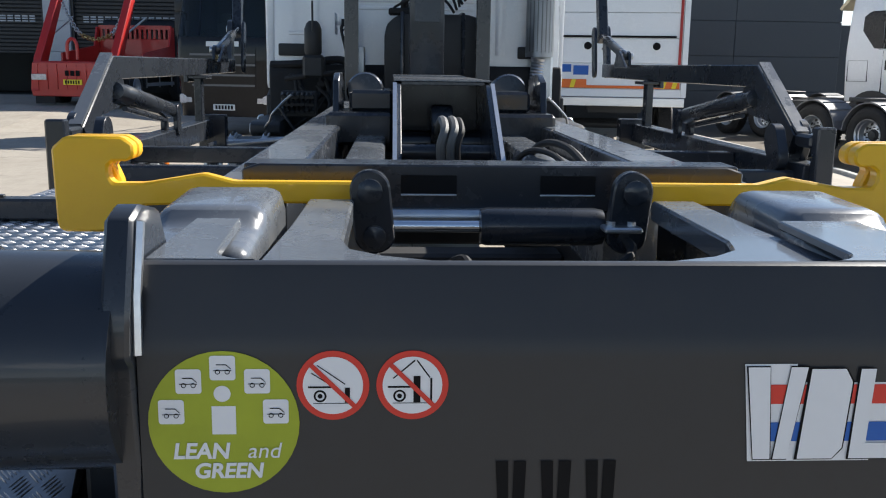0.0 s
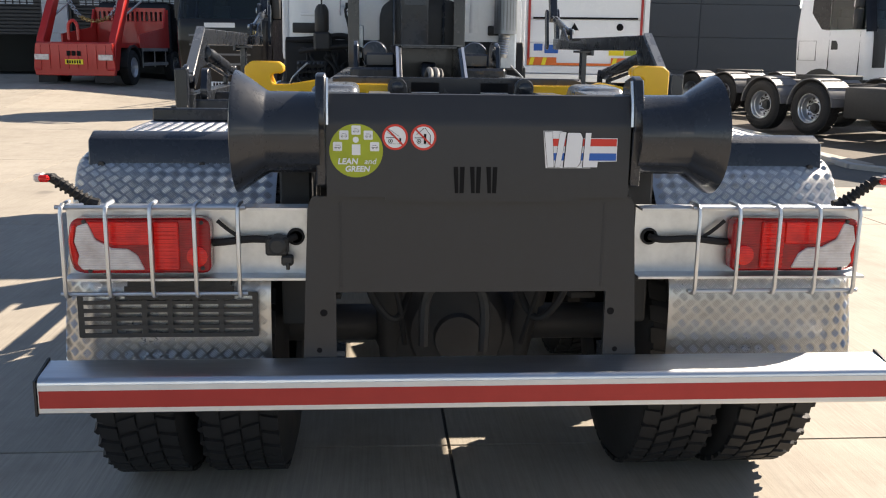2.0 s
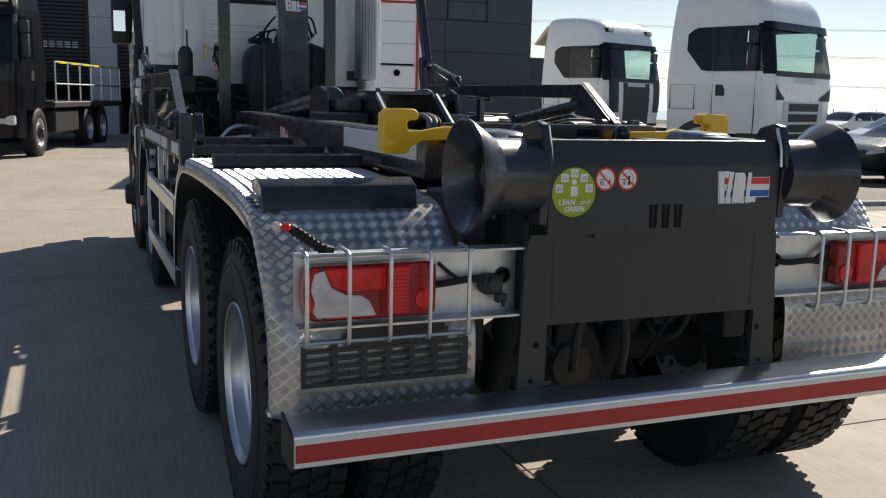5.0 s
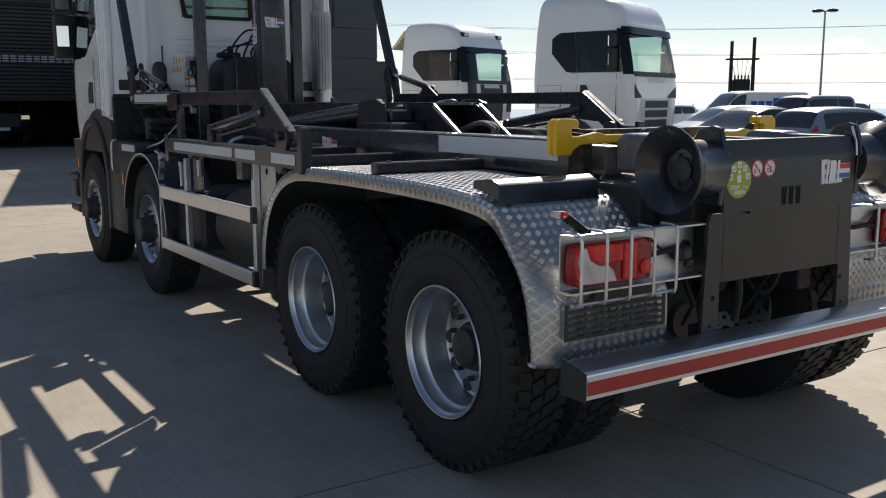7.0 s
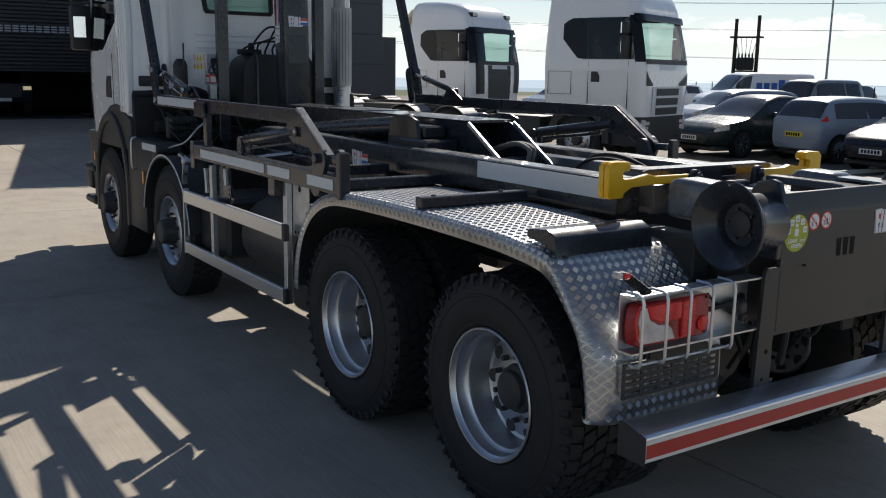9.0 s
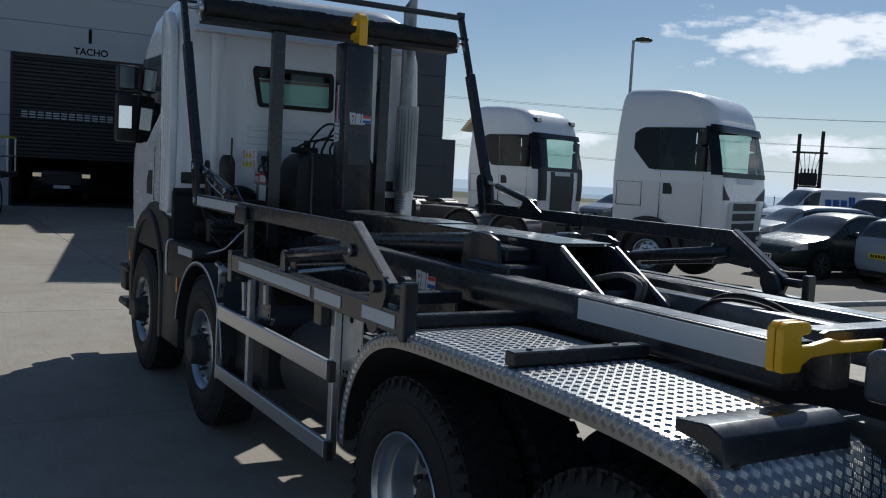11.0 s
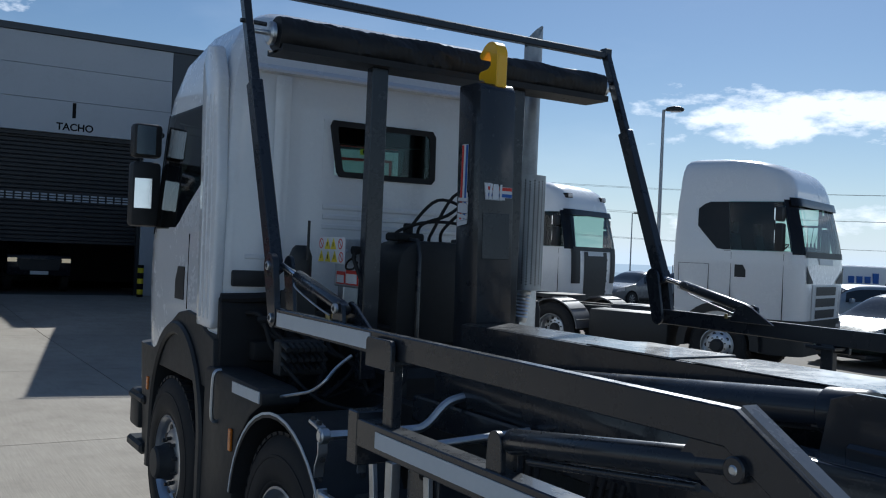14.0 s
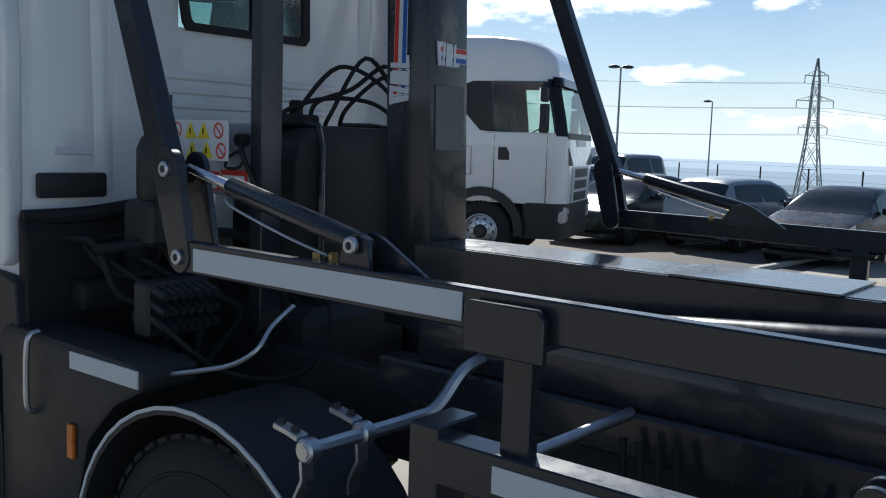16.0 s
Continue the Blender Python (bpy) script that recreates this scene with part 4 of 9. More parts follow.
bm = B()
prism(bm, [(5.58, 1.25), (5.64, 2.88), (5.665, 2.915), (5.86, 2.915), (5.86, 2.88), (5.82, 1.60), (5.82, 1.25)], "x", -0.072, 0.160, 0.008, 2)
mast = part("hook_arm", bm, FRAME, TRUCK, "upright anthracite hook arm")
bm = B()
hook = [(5.65, 2.90), (5.65, 3.06)]
hook += [(5.735 + 0.088 * math.cos(a), 3.075 + 0.088 * math.sin(a)) for a in (math.pi * (1 - k / 10) for k in range(0, 9))]
hook += [(5.835, 3.10), (5.825, 3.075), (5.80, 3.068), (5.785, 3.085), (5.76, 3.105), (5.735, 3.098), (5.722, 3.07), (5.722, 3.03), (5.75, 3.01), (5.82, 3.005), (5.835, 2.985), (5.83, 2.955), (5.78, 2.95), (5.755, 2.90)]
prism(bm, hook, "x", 0.034, 0.104, 0.006)
part("hook", bm, YELLOW, mast, "yellow lifting hook")
bm = B()
prism(bm, [(5.600, 1.95), (5.609, 2.2), (5.618, 2.2), (5.609, 1.95)], "x", -0.045, 0.133, 0.002)
part("cover", bm, FRAME, mast)

# rear mudguards in tread plate
def bisect(run, v):
    lo = 0
    while lo < len(run) and run[lo] <= v:
        lo += 1
    return lo


def turned(x, p, n, sx):
    """The outer corner of the rear skirt is rolled forwards round an upright edge."""
    if sx == 0 or p.y > 0.9:
        return Vector((x, p.y, p.z))
    over = max(0.0, abs(x) - 1.06) / 0.185
    f = 0.10 * min(1.0, max(0.0, (1.26 - p.z) / 0.36)) * (1.0 - 0.45 * step(0.9, 0.58, p.z))
    return Vector((x, p.y + f * over ** 3.0, p.z))


def sheet(bm, prof, x0, x1, thick, mid=6, sx=0):
    """A profile of (y, z) swept across x, with thickness and a UV map in metres."""
    uv = bm.loops.layers.uv.verify()
    pts = [Vector((0, *p)) for p in prof]
    length = [0.0]
    for a, b in zip(pts, pts[1:]):
        length.append(length[-1] + (b - a).length)
    nor = []
    for i in range(len(pts)):
        d = (pts[min(i + 1, len(pts) - 1)] - pts[max(i - 1, 0)]).normalized()
        nor.append(Vector((0, d.z, -d.y)))
    xs = [x0 + (x1 - x0) * k / mid for k in range(mid + 1)]
    out = [[bm.verts.new(turned(x, p, n, sx)) for x in xs] for p, n in zip(pts, nor)]
    inn = [[bm.verts.new(turned(x, p, n, sx) + n * thick) for x in xs] for p, n in zip(pts, nor)]

    def face(vs, uvs):
        f = bm.faces.new(vs)
        for l, t in zip(f.loops, uvs):
            l[uv].uv = t

    for i in range(len(pts) - 1):
        for k in range(mid):
            t = [(xs[k], length[i]), (xs[k + 1], length[i]), (xs[k + 1], length[i + 1]), (xs[k], length[i + 1])]
            face([out[i][k], out[i][k + 1], out[i + 1][k + 1], out[i + 1][k]], t)
            face([inn[i][k], inn[i + 1][k], inn[i + 1][k + 1], inn[i][k + 1]], [t[0], t[3], t[2], t[1]])
        for k in (0, mid):
            face([out[i][k], out[i + 1][k], inn[i + 1][k], inn[i][k]], [(0, 0)] * 4)
    for i in (0, len(pts) - 1):
        for k in range(mid):
            face([out[i][k], out[i][k + 1], inn[i][k + 1], inn[i][k]], [(0, 0)] * 4)
    bmesh.ops.recalc_face_normals(bm, faces=bm.faces[:])
    return bm


MUD = [(0.235, 0.615), (0.215, 0.64), (0.215, 0.82), (0.235, 0.90), (0.29, 0.975), (0.36, 1.05), (0.43, 1.125), (0.495, 1.185), (0.57, 1.222), (0.72, 1.243), (0.95, 1.258), (1.4, 1.268), (1.9, 1.268), (2.25, 1.258), (2.42, 1.235), (2.57, 1.18), (2.70, 1.085), (2.80, 0.95), (2.86, 0.78), (2.875, 0.62)]
for sx in (-1, 1):
    bm = sheet(B(), bend([(0, *p) for p in MUD], 5) and [(p.y, p.z) for p in bend([(0, *p) for p in MUD], 5)], min(sx * 0.615, sx * 1.245), max(sx * 0.615, sx * 1.245), 0.004, 26, sx)
    guard = part("mudguard", bm, TREAD, TRUCK, "aluminium tread-plate mudguard over the rear wheels", 50)
    # five-bar pattern: raised lens-shaped bars in groups that cross each other
    verts, faces = [], []
    arc = [Vector((0, p.y, p.z)) for p in bend([(0, *p) for p in MUD], 5)]
    run = [0.0]
    for a, b in zip(arc, arc[1:]):
        run.append(run[-1] + (b - a).length)

    def at(u, v):
        i = max(0, min(len(run) - 2, bisect(run, v) - 1))
        t = (v - run[i]) / (run[i + 1] - run[i])
        return turned(sx * u, arc[i].lerp(arc[i + 1], t), None, sx)

    def on_sheet(u, v):
        """A point of the sheet and its outward normal; past the edge the flange rolls down towards the wheel."""
        over, u = max(0.0, u - 1.245), min(u, 1.245)
        v = max(0.0, min(run[-1], v))
        q, e = at(u, v), 0.012
        du = (at(u, v) - at(u - e, v)).normalized()
        dv = (at(u, min(run[-1], v + e)) - at(u, max(0.0, v - e))).normalized()
        n = du.cross(dv).normalized() * sx
        if over > 0.0:
            th = min(over / 0.022, math.pi / 2)
            down = 0.022 * (1 - math.cos(th)) + max(0.0, over - 0.0346)
            return q + du * 0.022 * math.sin(th) - n * down, (n * math.cos(th) + du * math.sin(th)).normalized()
        return q, n

    cell = 0.0300
    for i in range(-2, 160):
        for j in range(-160, 34):
            cu, cv = (i + j + 1) * cell * 0.7071 + 0.62, (i - j) * cell * 0.7071
            if not (0.640 < cu < 1.300 and 0.02 < cv < run[-1] - 0.02):
                continue
            lead = 1 if (i + j) % 2 else -1
            for b in range(5):
                o = (b - 2) * 0.0054
                lu, lv = 0.7071, 0.7071 * lead
                mu, mv = -lv * lead, lu * lead
                ring = []
                for along, across, up in ((-0.0128, 0, 0.0), (-0.007, -0.0015, 0.0), (0.007, -0.0015, 0.0), (0.0128, 0, 0.0), (0.007, 0.0015, 0.0), (-0.007, 0.0015, 0.0), (-0.0075, 0, 0.0014), (0.0075, 0, 0.0014)):
                    q, n = on_sheet(cu + lu * along + mu * (across + o), cv + lv * along + mv * (across + o))
                    ring.append(q + n * (up + 0.0002))
                k = len(verts)
                verts += ring
                faces += [tuple(k + t for t in f) for f in ((0, 1, 6), (1, 2, 7, 6), (2, 3, 7), (3, 4, 7), (4, 5, 6, 7), (5, 0, 6))]
    me = bpy.data.meshes.new("tread_bar")
    me.from_pydata([tuple(v) for v in verts], [], faces)
    me.materials.append(TREAD_BAR)
    bars = new("tread_bar", me)
    bars.parent = guard
    tagged(bars, kind="stuff")
    # rolled outer edge
    bm = B()
    prev = None
    for k in range(141):
        v = run[-1] * k / 140
        ring = [bm.verts.new(on_sheet(1.245 + o, v)[0]) for o in (0.0, 0.0086, 0.0173, 0.0259, 0.0346, 0.060, 0.082)]
        p, n = on_sheet(1.325, v)
        ring.append(bm.verts.new(p - n * 0.004))
        if prev:
            for a in range(7):
                bm.faces.new((prev[a], ring[a], ring[a + 1], prev[a + 1]))
        prev = ring
    bmesh.ops.recalc_face_normals(bm, faces=bm.faces[:])
    part("rolled_edge", bm, TREAD, guard, "", 60)
    bm = B()
    prism(bm, [(0.53, 1.190), (0.545, 1.285), (0.60, 1.308), (0.72, 1.295), (0.72, 1.262), (0.60, 1.245)], "x", min(sx * 0.70, sx * 1.222), max(sx * 0.70, sx * 1.222), 0.004)
    stop = part("side_beam", bm, FRAME, guard, "folded dark steel beam across the mudguard")
    bm = B()
    for x in (0.86, 1.18):
        rod(bm, (sx * x, 0.536, 1.205), (sx * x, 0.524, 1.205), 0.011, seg=6)
    part("bolt", bm, CHASSIS, stop)
    bm = B()
    box(bm, min(sx * 0.60, sx * 1.235), max(sx * 0.60, sx * 1.235), 1.49, 1.55, 1.272, 1.325, 0.006)
    for x in (0.75, 1.15):
        rod(bm, (sx * x, 1.52, 1.325), (sx * x, 1.52, 1.332), 0.012, seg=6)
    part("cross_bar", bm, FRAME, guard, "dark bar bolted across the mudguard")
    bm = B()
    box(bm, min(sx * 0.55, sx * 1.235), max(sx * 0.55, sx * 1.235), 2.33, 2.39, 1.262, 1.318, 0.006)
    part("cross_bar", bm, FRAME, guard)

# bumper bar with red and white tape
bm = B()
prism(bm, [(0.0, 0.565), (0.0, 0.658), (0.012, 0.668), (0.115, 0.683), (0.12, 0.683), (0.12, 0.565)], "x", -1.245, 1.245, 0.003)
bumper = part("bumper", bm, ALU, TRUCK, "aluminium rear bumper bar with a red reflective stripe")
bm = B()
box(bm, -1.238, 1.238, -0.004, -0.002, 0.583, 0.634)
part("red_tape", bm, REDTAPE, bumper)
bm = B()
box(bm, -1.240, 1.240, -0.003, -0.0008, 0.572, 0.650)
part("white_tape", bm, WTAPE, bumper)
for sx in (-1, 1):
    bm = B()
    prism(bm, [(-0.006, 0.560), (-0.006, 0.664), (0.115, 0.690), (0.126, 0.690), (0.126, 0.560)], "x", sx * 1.2475 - 0.003, sx * 1.2475 + 0.003)
    part("end_cap", bm, PLASTIC, bumper)
    bm = B()
    box(bm, sx * 0.44 - 0.05, sx * 0.44 + 0.05, 0.125, 0.21, 0.60, 0.70)
    part("bracket", bm, FRAME, bumper)

# lamp brackets, lamps, cages, markers
for sx in (-1, 1):
    X = lambda a, b: (min(sx * a, sx * b), max(sx * a, sx * b))
    bm = B()
    prism(bm, [(0.135, 1.130), (0.211, 1.130), (0.211, 0.915), (0.135, 0.915), (0.135, 0.922), (0.205, 0.922), (0.205, 1.123), (0.135, 1.123)], "x", *X(0.49, 1.195))
    br = part("lamp_bracket", bm, GALV, TRUCK, "galvanised steel lamp bracket")
    bm = B()
    lathe(bm, [(0.026, 0), (0.026, 0.006), (0.019, 0.008), (0.019, 0.0)], (sx * 0.535, 0.204, 1.033), (0, -1, 0), 20)
    part("grommet", bm, RUBBER, br)
    bm = B()
    tube(bm, bend([(sx * 0.535, 0.20, 1.033), (sx * 0.57, 0.175, 1.028), (sx * 0.66, 0.17, 1.032), (sx * 0.735, 0.18, 1.022), (sx * 0.775, 0.185, 1.018)]), 0.011)
    tube(bm, bend([(sx * 0.68, 0.18, 1.025), (sx * 0.725, 0.18, 1.055), (sx * 0.76, 0.18, 1.085)]), 0.006)
    part("cable", bm, RUBBER, br)
    # lamp: housing and coloured lenses
    bm = B()
    pts = [(0.777, 0.950), (0.782, 0.940), (0.795, 0.935), (1.145, 0.935), (1.168, 0.945), (1.178, 0.98), (1.180, 1.03), (1.172, 1.08), (1.155, 1.096), (0.80, 1.098), (0.785, 1.092), (0.777, 1.08)]
    prism(bm, [(sx * x, z) for x, z in pts], "y", 0.150, 0.200, 0.006)
    lamp = part("tail_lamp", bm, RED_DARK, br, "red and clear rear lamp cluster")

    def lens(nm, p, mt, y0=0.142, lab=""):
        b2 = B()
        prism(b2, [(sx * x, z) for x, z in p], "y", y0, 0.153, 0.003)
        part(nm, b2, mt, lamp, lab)

    lens("lens", [(0.865, 0.946), (0.935, 0.946), (0.935, 1.088), (0.865, 1.088)], RED_LENS, 0.141)
    lens("lens", [(0.937, 1.02), (1.05, 1.02), (1.10, 1.04), (1.12, 1.088), (0.937, 1.088)], RED_LENS)
    lens("lens", [(0.965, 0.946), (1.14, 0.946), (1.155, 0.965), (1.148, 0.99), (1.16, 1.03), (1.15, 1.075), (1.12, 1.085), (1.10, 1.035), (1.055, 1.01), (1.01, 1.008), (0.985, 0.99)], CLEAR_LENS, 0.143)
    lens("lens", [(1.152, 0.955), (1.168, 0.97), (1.176, 1.03), (1.166, 1.075), (1.154, 1.08), (1.164, 1.03), (1.152, 0.99)], RED_LENS, 0.144)
    bm = B()
    for k in range(12):
        box(bm, *X(0.867, 0.933), 0.1385, 0.1412, 0.950 + k * 0.0115, 0.957 + k * 0.0115)
    part("lens_rib", bm, RED_LENS, lamp)
    bm = B()
    lathe(bm, [(0.030, 0), (0.030, 0.006), (0.024, 0.009), (0.0, 0.009)], (sx * 0.815, 0.150, 0.985), (0, -1, 0), 24)
    part("reflector", bm, RED_LENS, lamp)
    bm = B()
    for x, z in ((0.80, 1.085), (0.80, 0.95), (1.13, 1.088), (1.12, 0.943)):
        rod(bm, (sx * x, 0.152, z), (sx * x, 0.144, z), 0.006, seg=8)
    pieces("screw", bm, CHASSIS, lamp)
    # cage of bent wire
    bm = B()
    x0, x1 = (0.67, 1.20) if sx < 0 else (0.64, 1.17)
    tube(bm, [(sx * x0, 0.126, 1.133), (sx * x1, 0.126, 1.133)], 0.006)
    cage = part("lamp_cage", bm, GALV, TRUCK, "welded galvanised wire guard")
    bm = B()
    tube(bm, [(sx * x0, 0.126, 0.880), (sx * x1, 0.126, 0.880)], 0.006)
    part("wire", bm, GALV, cage)
    for k in range(5):
        bm = B()
        x = sx * (0.69 + 0.1225 * k) - (0.035 if sx > 0 else 0.0)
        tube(bm, [(x, 0.19, 1.140), (x, 0.13, 1.140), (x, 0.112, 1.133), (x, 0.105, 1.115), (x, 0.105, 0.895), (x, 0.112, 0.877), (x, 0.13, 0.872), (x, 0.16, 0.872)], 0.0062)
        part("wire", bm, GALV, cage)
    bm = B()
    tube(bm, bend([(sx * 1.09, 0.17, 1.137), (sx * 1.13, 0.17, 1.15), (sx * 1.185, 0.17, 1.19), (sx * 1.22, 0.17, 1.212)]), 0.014)
    for k in range(7):
        t = k / 7
        lathe(bm, [(0.017, -0.003), (0.019, 0), (0.017, 0.003)], (sx * (1.12 + 0.09 * t), 0.17, 1.145 + 0.06 * t), (sx * 0.8, 0, 0.6), 10)
    box(bm, *X(1.205, 1.24), 0.15, 0.19, 1.20, 1.222, 0.006)
    mk = part("marker_lamp", bm, RUBBER, TRUCK, "side marker lamp on a rubber stalk")
    bm = B()
    box(bm, *X(1.238, 1.262), 0.149, 0.191, 1.200, 1.224, 0.006)
    part("lens", bm, CLEAR_LENS, mk)
    bm = B()
    box(bm, *X(1.215, 1.245), 0.135, 0.152, 1.202, 1.222, 0.006)
    part("lens", bm, RED_LENS, mk)
# rear socket and camera on the near lamp bracket
bm = B()
lathe(bm, [(0.030, 0), (0.032, 0.02), (0.026, 0.045), (0.018, 0.05), (0.0, 0.05)], (-0.585, 0.19, 1.015), (0, -1, 0), 18)
box(bm, -0.62, -0.555, 0.15, 0.2, 0.985, 1.04, 0.006)
box(bm, -0.575, -0.54, 0.15, 0.18, 0.955, 0.985, 0.005)
rod(bm, (-0.555, 0.15, 0.965), (-0.555, 0.15, 0.945), 0.006)
part("reversing_camera", bm, PLASTIC, TRUCK)
# slotted plate holder
bm = B()
y0, y1 = 0.190, 0.196
rows = [0.734, 0.759, 0.784, 0.809, 0.834, 0.859]
box(bm, -1.04, -0.72, y0 + 0.0008, y1 - 0.0008, 0.845, 0.885)
box(bm, -1.03, -0.73, 0.1915, 0.215, 0.880, 0.915)
holder = part("plate_holder", bm, PLASTIC, TRUCK, "slotted black empty number plate holder")
for k, z in enumerate(rows):
    bm = B()
    box(bm, -1.176, -0.653, y0, y1, z - 0.004 if k else z - 0.006, z + 0.007)
    part("slat", bm, PLASTIC, holder)
for x in (-1.170, -1.075, -0.985, -0.91, -0.835, -0.76, -0.659):
    bm = B()
    box(bm, x - 0.008, x + 0.008, y0 + 0.0006, y1 - 0.0006, 0.73, 0.864)
    part("strip", bm, PLASTIC, holder)

# ---- sheeting arms on both sides, roller and posts ----
def flat_bar(bm, pts, w, x0, x1, bev=0.004):
    """A plate in the y-z plane along a polyline, w wide."""
    pts = [Vector(p) for p in pts]
    up, dn = [], []
    for i, p in enumerate(pts):
        d0 = (pts[i] - pts[i - 1]).normalized() if i else (pts[1] - pts[0]).normalized()
        d1 = (pts[i + 1] - pts[i]).normalized() if i < len(pts) - 1 else d0
        n0, n1 = Vector((-d0.y, d0.x)), Vector((-d1.y, d1.x))
        m = (n0 + n1).normalized()
        m = m * (w / 2 / max(0.5, m.dot(n0)))
        up.append(tuple(p + m))
        dn.append(tuple(p - m))
    return prism(bm, up + dn[::-1], "x", x0, x1, bev)


def round_plate(bm, a, ra, b, rb, x0, x1):
    """A plate with two rounded ends in the y-z plane."""
    a, b = Vector(a), Vector(b)
    ang = math.atan2(b.y - a.y, b.x - a.x)
    pts = [(a.x + ra * math.cos(t), a.y + ra * math.sin(t)) for t in (ang + math.pi / 2 + math.pi * k / 10 for k in range(11))]
    pts += [(b.x + rb * math.cos(t), b.y + rb * math.sin(t)) for t in (ang - math.pi / 2 + math.pi * k / 10 for k in range(11))]
    return prism(bm, pts, "x", x0, x1, 0.002)


def pins(bm, places, sx, x0, x1, r=0.022):
    for y, z in places:
        lathe(bm, [(r, 0), (r, x1 - x0 - 0.003), (r - 0.004, x1 - x0), (0.0, x1 - x0)], (sx * x0, y, z), (sx, 0, 0), 18)
    return bm


for sx in (-1, 1):
    X = lambda a, b: (min(sx * a, sx * b), max(sx * a, sx * b))
    # fixed lower rail
    bm = B()
    box(bm, *X(1.17, 1.25), 2.26, 4.57, 1.245, 1.348, 0.004)
    rail = part("sheet_rail", bm, FRAME, TRUCK, "dark side rail of the sheeting arm")
    for y0, y1 in ((2.30, 2.62), (2.86, 3.18), (3.24, 4.40)):
        bm = B()
        box(bm, *X(1.2505, 1.2545), y0, y1, 1.268, 1.326)
        part("reflective_strip", bm, SILVER, rail, "silver reflective strip")
    for x0, x1, ya, yb, za, zb, bv in ((1.10, 1.252, 4.55, 4.63, 1.17, 1.372, 0.005), (1.19, 1.254, 2.215, 2.262, 1.225, 1.475, 0.006), (1.19, 1.23, 2.27, 2.40, 1.40, 1.445, 0.010), (1.12, 1.22, 3.16, 3.26, 1.13, 1.245, 0.005), (0.55, 1.17, 2.90, 2.98, 1.27, 1.33, 0.004)):
        bm = B()
        box(bm, *X(x0, x1), ya, yb, za, zb, bv)
        part("bracket", bm, FRAME, rail)
    bm = B()
    box(bm, *X(1.185, 1.225), 4.335, 4.405, 1.34, 1.60, 0.004)
    post = part("saddle_post", bm, FRAME, rail, "post carrying the arm")
    bm = B()
    prism(bm, [(4.285, 1.556), (4.48, 1.556), (4.48, 1.652), (4.47, 1.664), (4.30, 1.664), (4.285, 1.645)], "x", *X(1.246, 1.266), 0.003)
    box(bm, *X(1.15, 1.247), 4.30, 4.47, 1.575, 1.592, 0.003)
    part("saddle", bm, FRAME, post, "folded plate saddle")
    # moving arm
    bm = B()
    flat_bar(bm, [(5.53, 1.645), (4.4, 1.638), (2.82, 1.636), (2.44, 1.40)], 0.088, *X(1.207, 1.245))
    prism(bm, [(2.92, 1.61), (2.72, 1.57), (2.66, 1.47), (2.86, 1.485), (2.97, 1.545)], "x", *X(1.212, 1.238))
    arm = part("sheet_arm", bm, FRAME, TRUCK, "cranked dark sheeting arm")
    # Pale plate added for the sun's glint along the arm's top edge.
    bm = B()
    flat_bar(bm, [(2.785, 1.687), (2.395, 1.447)], 0.010, *X(1.205, 1.249), 0.0)
    part("edge_glint", bm, WORN_SHEEN, arm)
    bm = B()
    box(bm, *X(1.2455, 1.2495), 4.505, 5.43, 1.610, 1.672)
    part("reflective_strip", bm, SILVER, arm, "silver reflective strip")
    bm = B()
    round_plate(bm, (2.47, 1.415), 0.075, (2.52, 1.27), 0.06, *X(1.235, 1.262))
    round_plate(bm, (2.44, 1.42), 0.055, (2.40, 1.36), 0.05, *X(1.13, 1.165))
    part("pivot_plate", bm, FRAME, arm)
    bm = pins(B(), [(2.79, 1.553)], sx, 1.235, 1.262, 0.03)
    part("pin", bm, FRAME, arm)
    bm = pins(B(), [(2.79, 1.553)], sx, 1.261, 1.265, 0.012)
    part("pin_centre", bm, GALV, arm)
    bm = pins(B(), [(2.49, 1.425)], sx, 1.262, 1.285, 0.028)
    part("pin", bm, FRAME, arm)
    bm = B()
    p, q = Vector((sx * 1.205, 3.66, 1.437)), Vector((sx * 1.205, 2.80, 1.552))
    lathe(bm, [(0.0, 0), (0.028, 0.004), (0.038, 0.02), (0.038, 0.74), (0.033, 0.75), (0.033, 0.86), (0.0, 0.865)], p, q - p, 20)
    rod(bm, (sx * 1.205, 3.56, 1.398), (sx * 1.205, 2.93, 1.478), 0.011)
    cyl = part("arm_cylinder", bm, FRAME, TRUCK, "dark hydraulic cylinder of the sheeting arm")
    bm = B()
    round_plate(bm, (3.68, 1.432), 0.035, (3.68, 1.36), 0.04, *X(1.165, 1.185))
    round_plate(bm, (3.68, 1.432), 0.035, (3.68, 1.36), 0.04, *X(1.225, 1.245))
    part("clevis", bm, FRAME, cyl)
    for ob, dx in ((rail, 0.035), (arm, 0.025), (cyl, 0.030)):
        ob.location.x = sx * dx
    # upper arm: pivot plate, telescopic tubes, small cylinder
    bm = B()
    round_plate(bm, (5.495, 1.642), 0.045, (5.56, 1.882), 0.06, *X(1.245, 1.275))
    round_plate(bm, (5.495, 1.642), 0.045, (5.55, 1.882), 0.05, *X(1.165, 1.183))
    up = part("arm_plate", bm, FRAME, TRUCK, "knuckle plate of the sheeting arm")
    for place in ((5.495, 1.642), (5.555, 1.882)):
        pin = part("pin", pins(B(), [place], sx, 1.275, 1.287, 0.022), GALV, up, "bright pin head")
        part("pin_centre", pins(B(), [place], sx, 1.286, 1.290, 0.011), CHASSIS, up)
    bm = B()
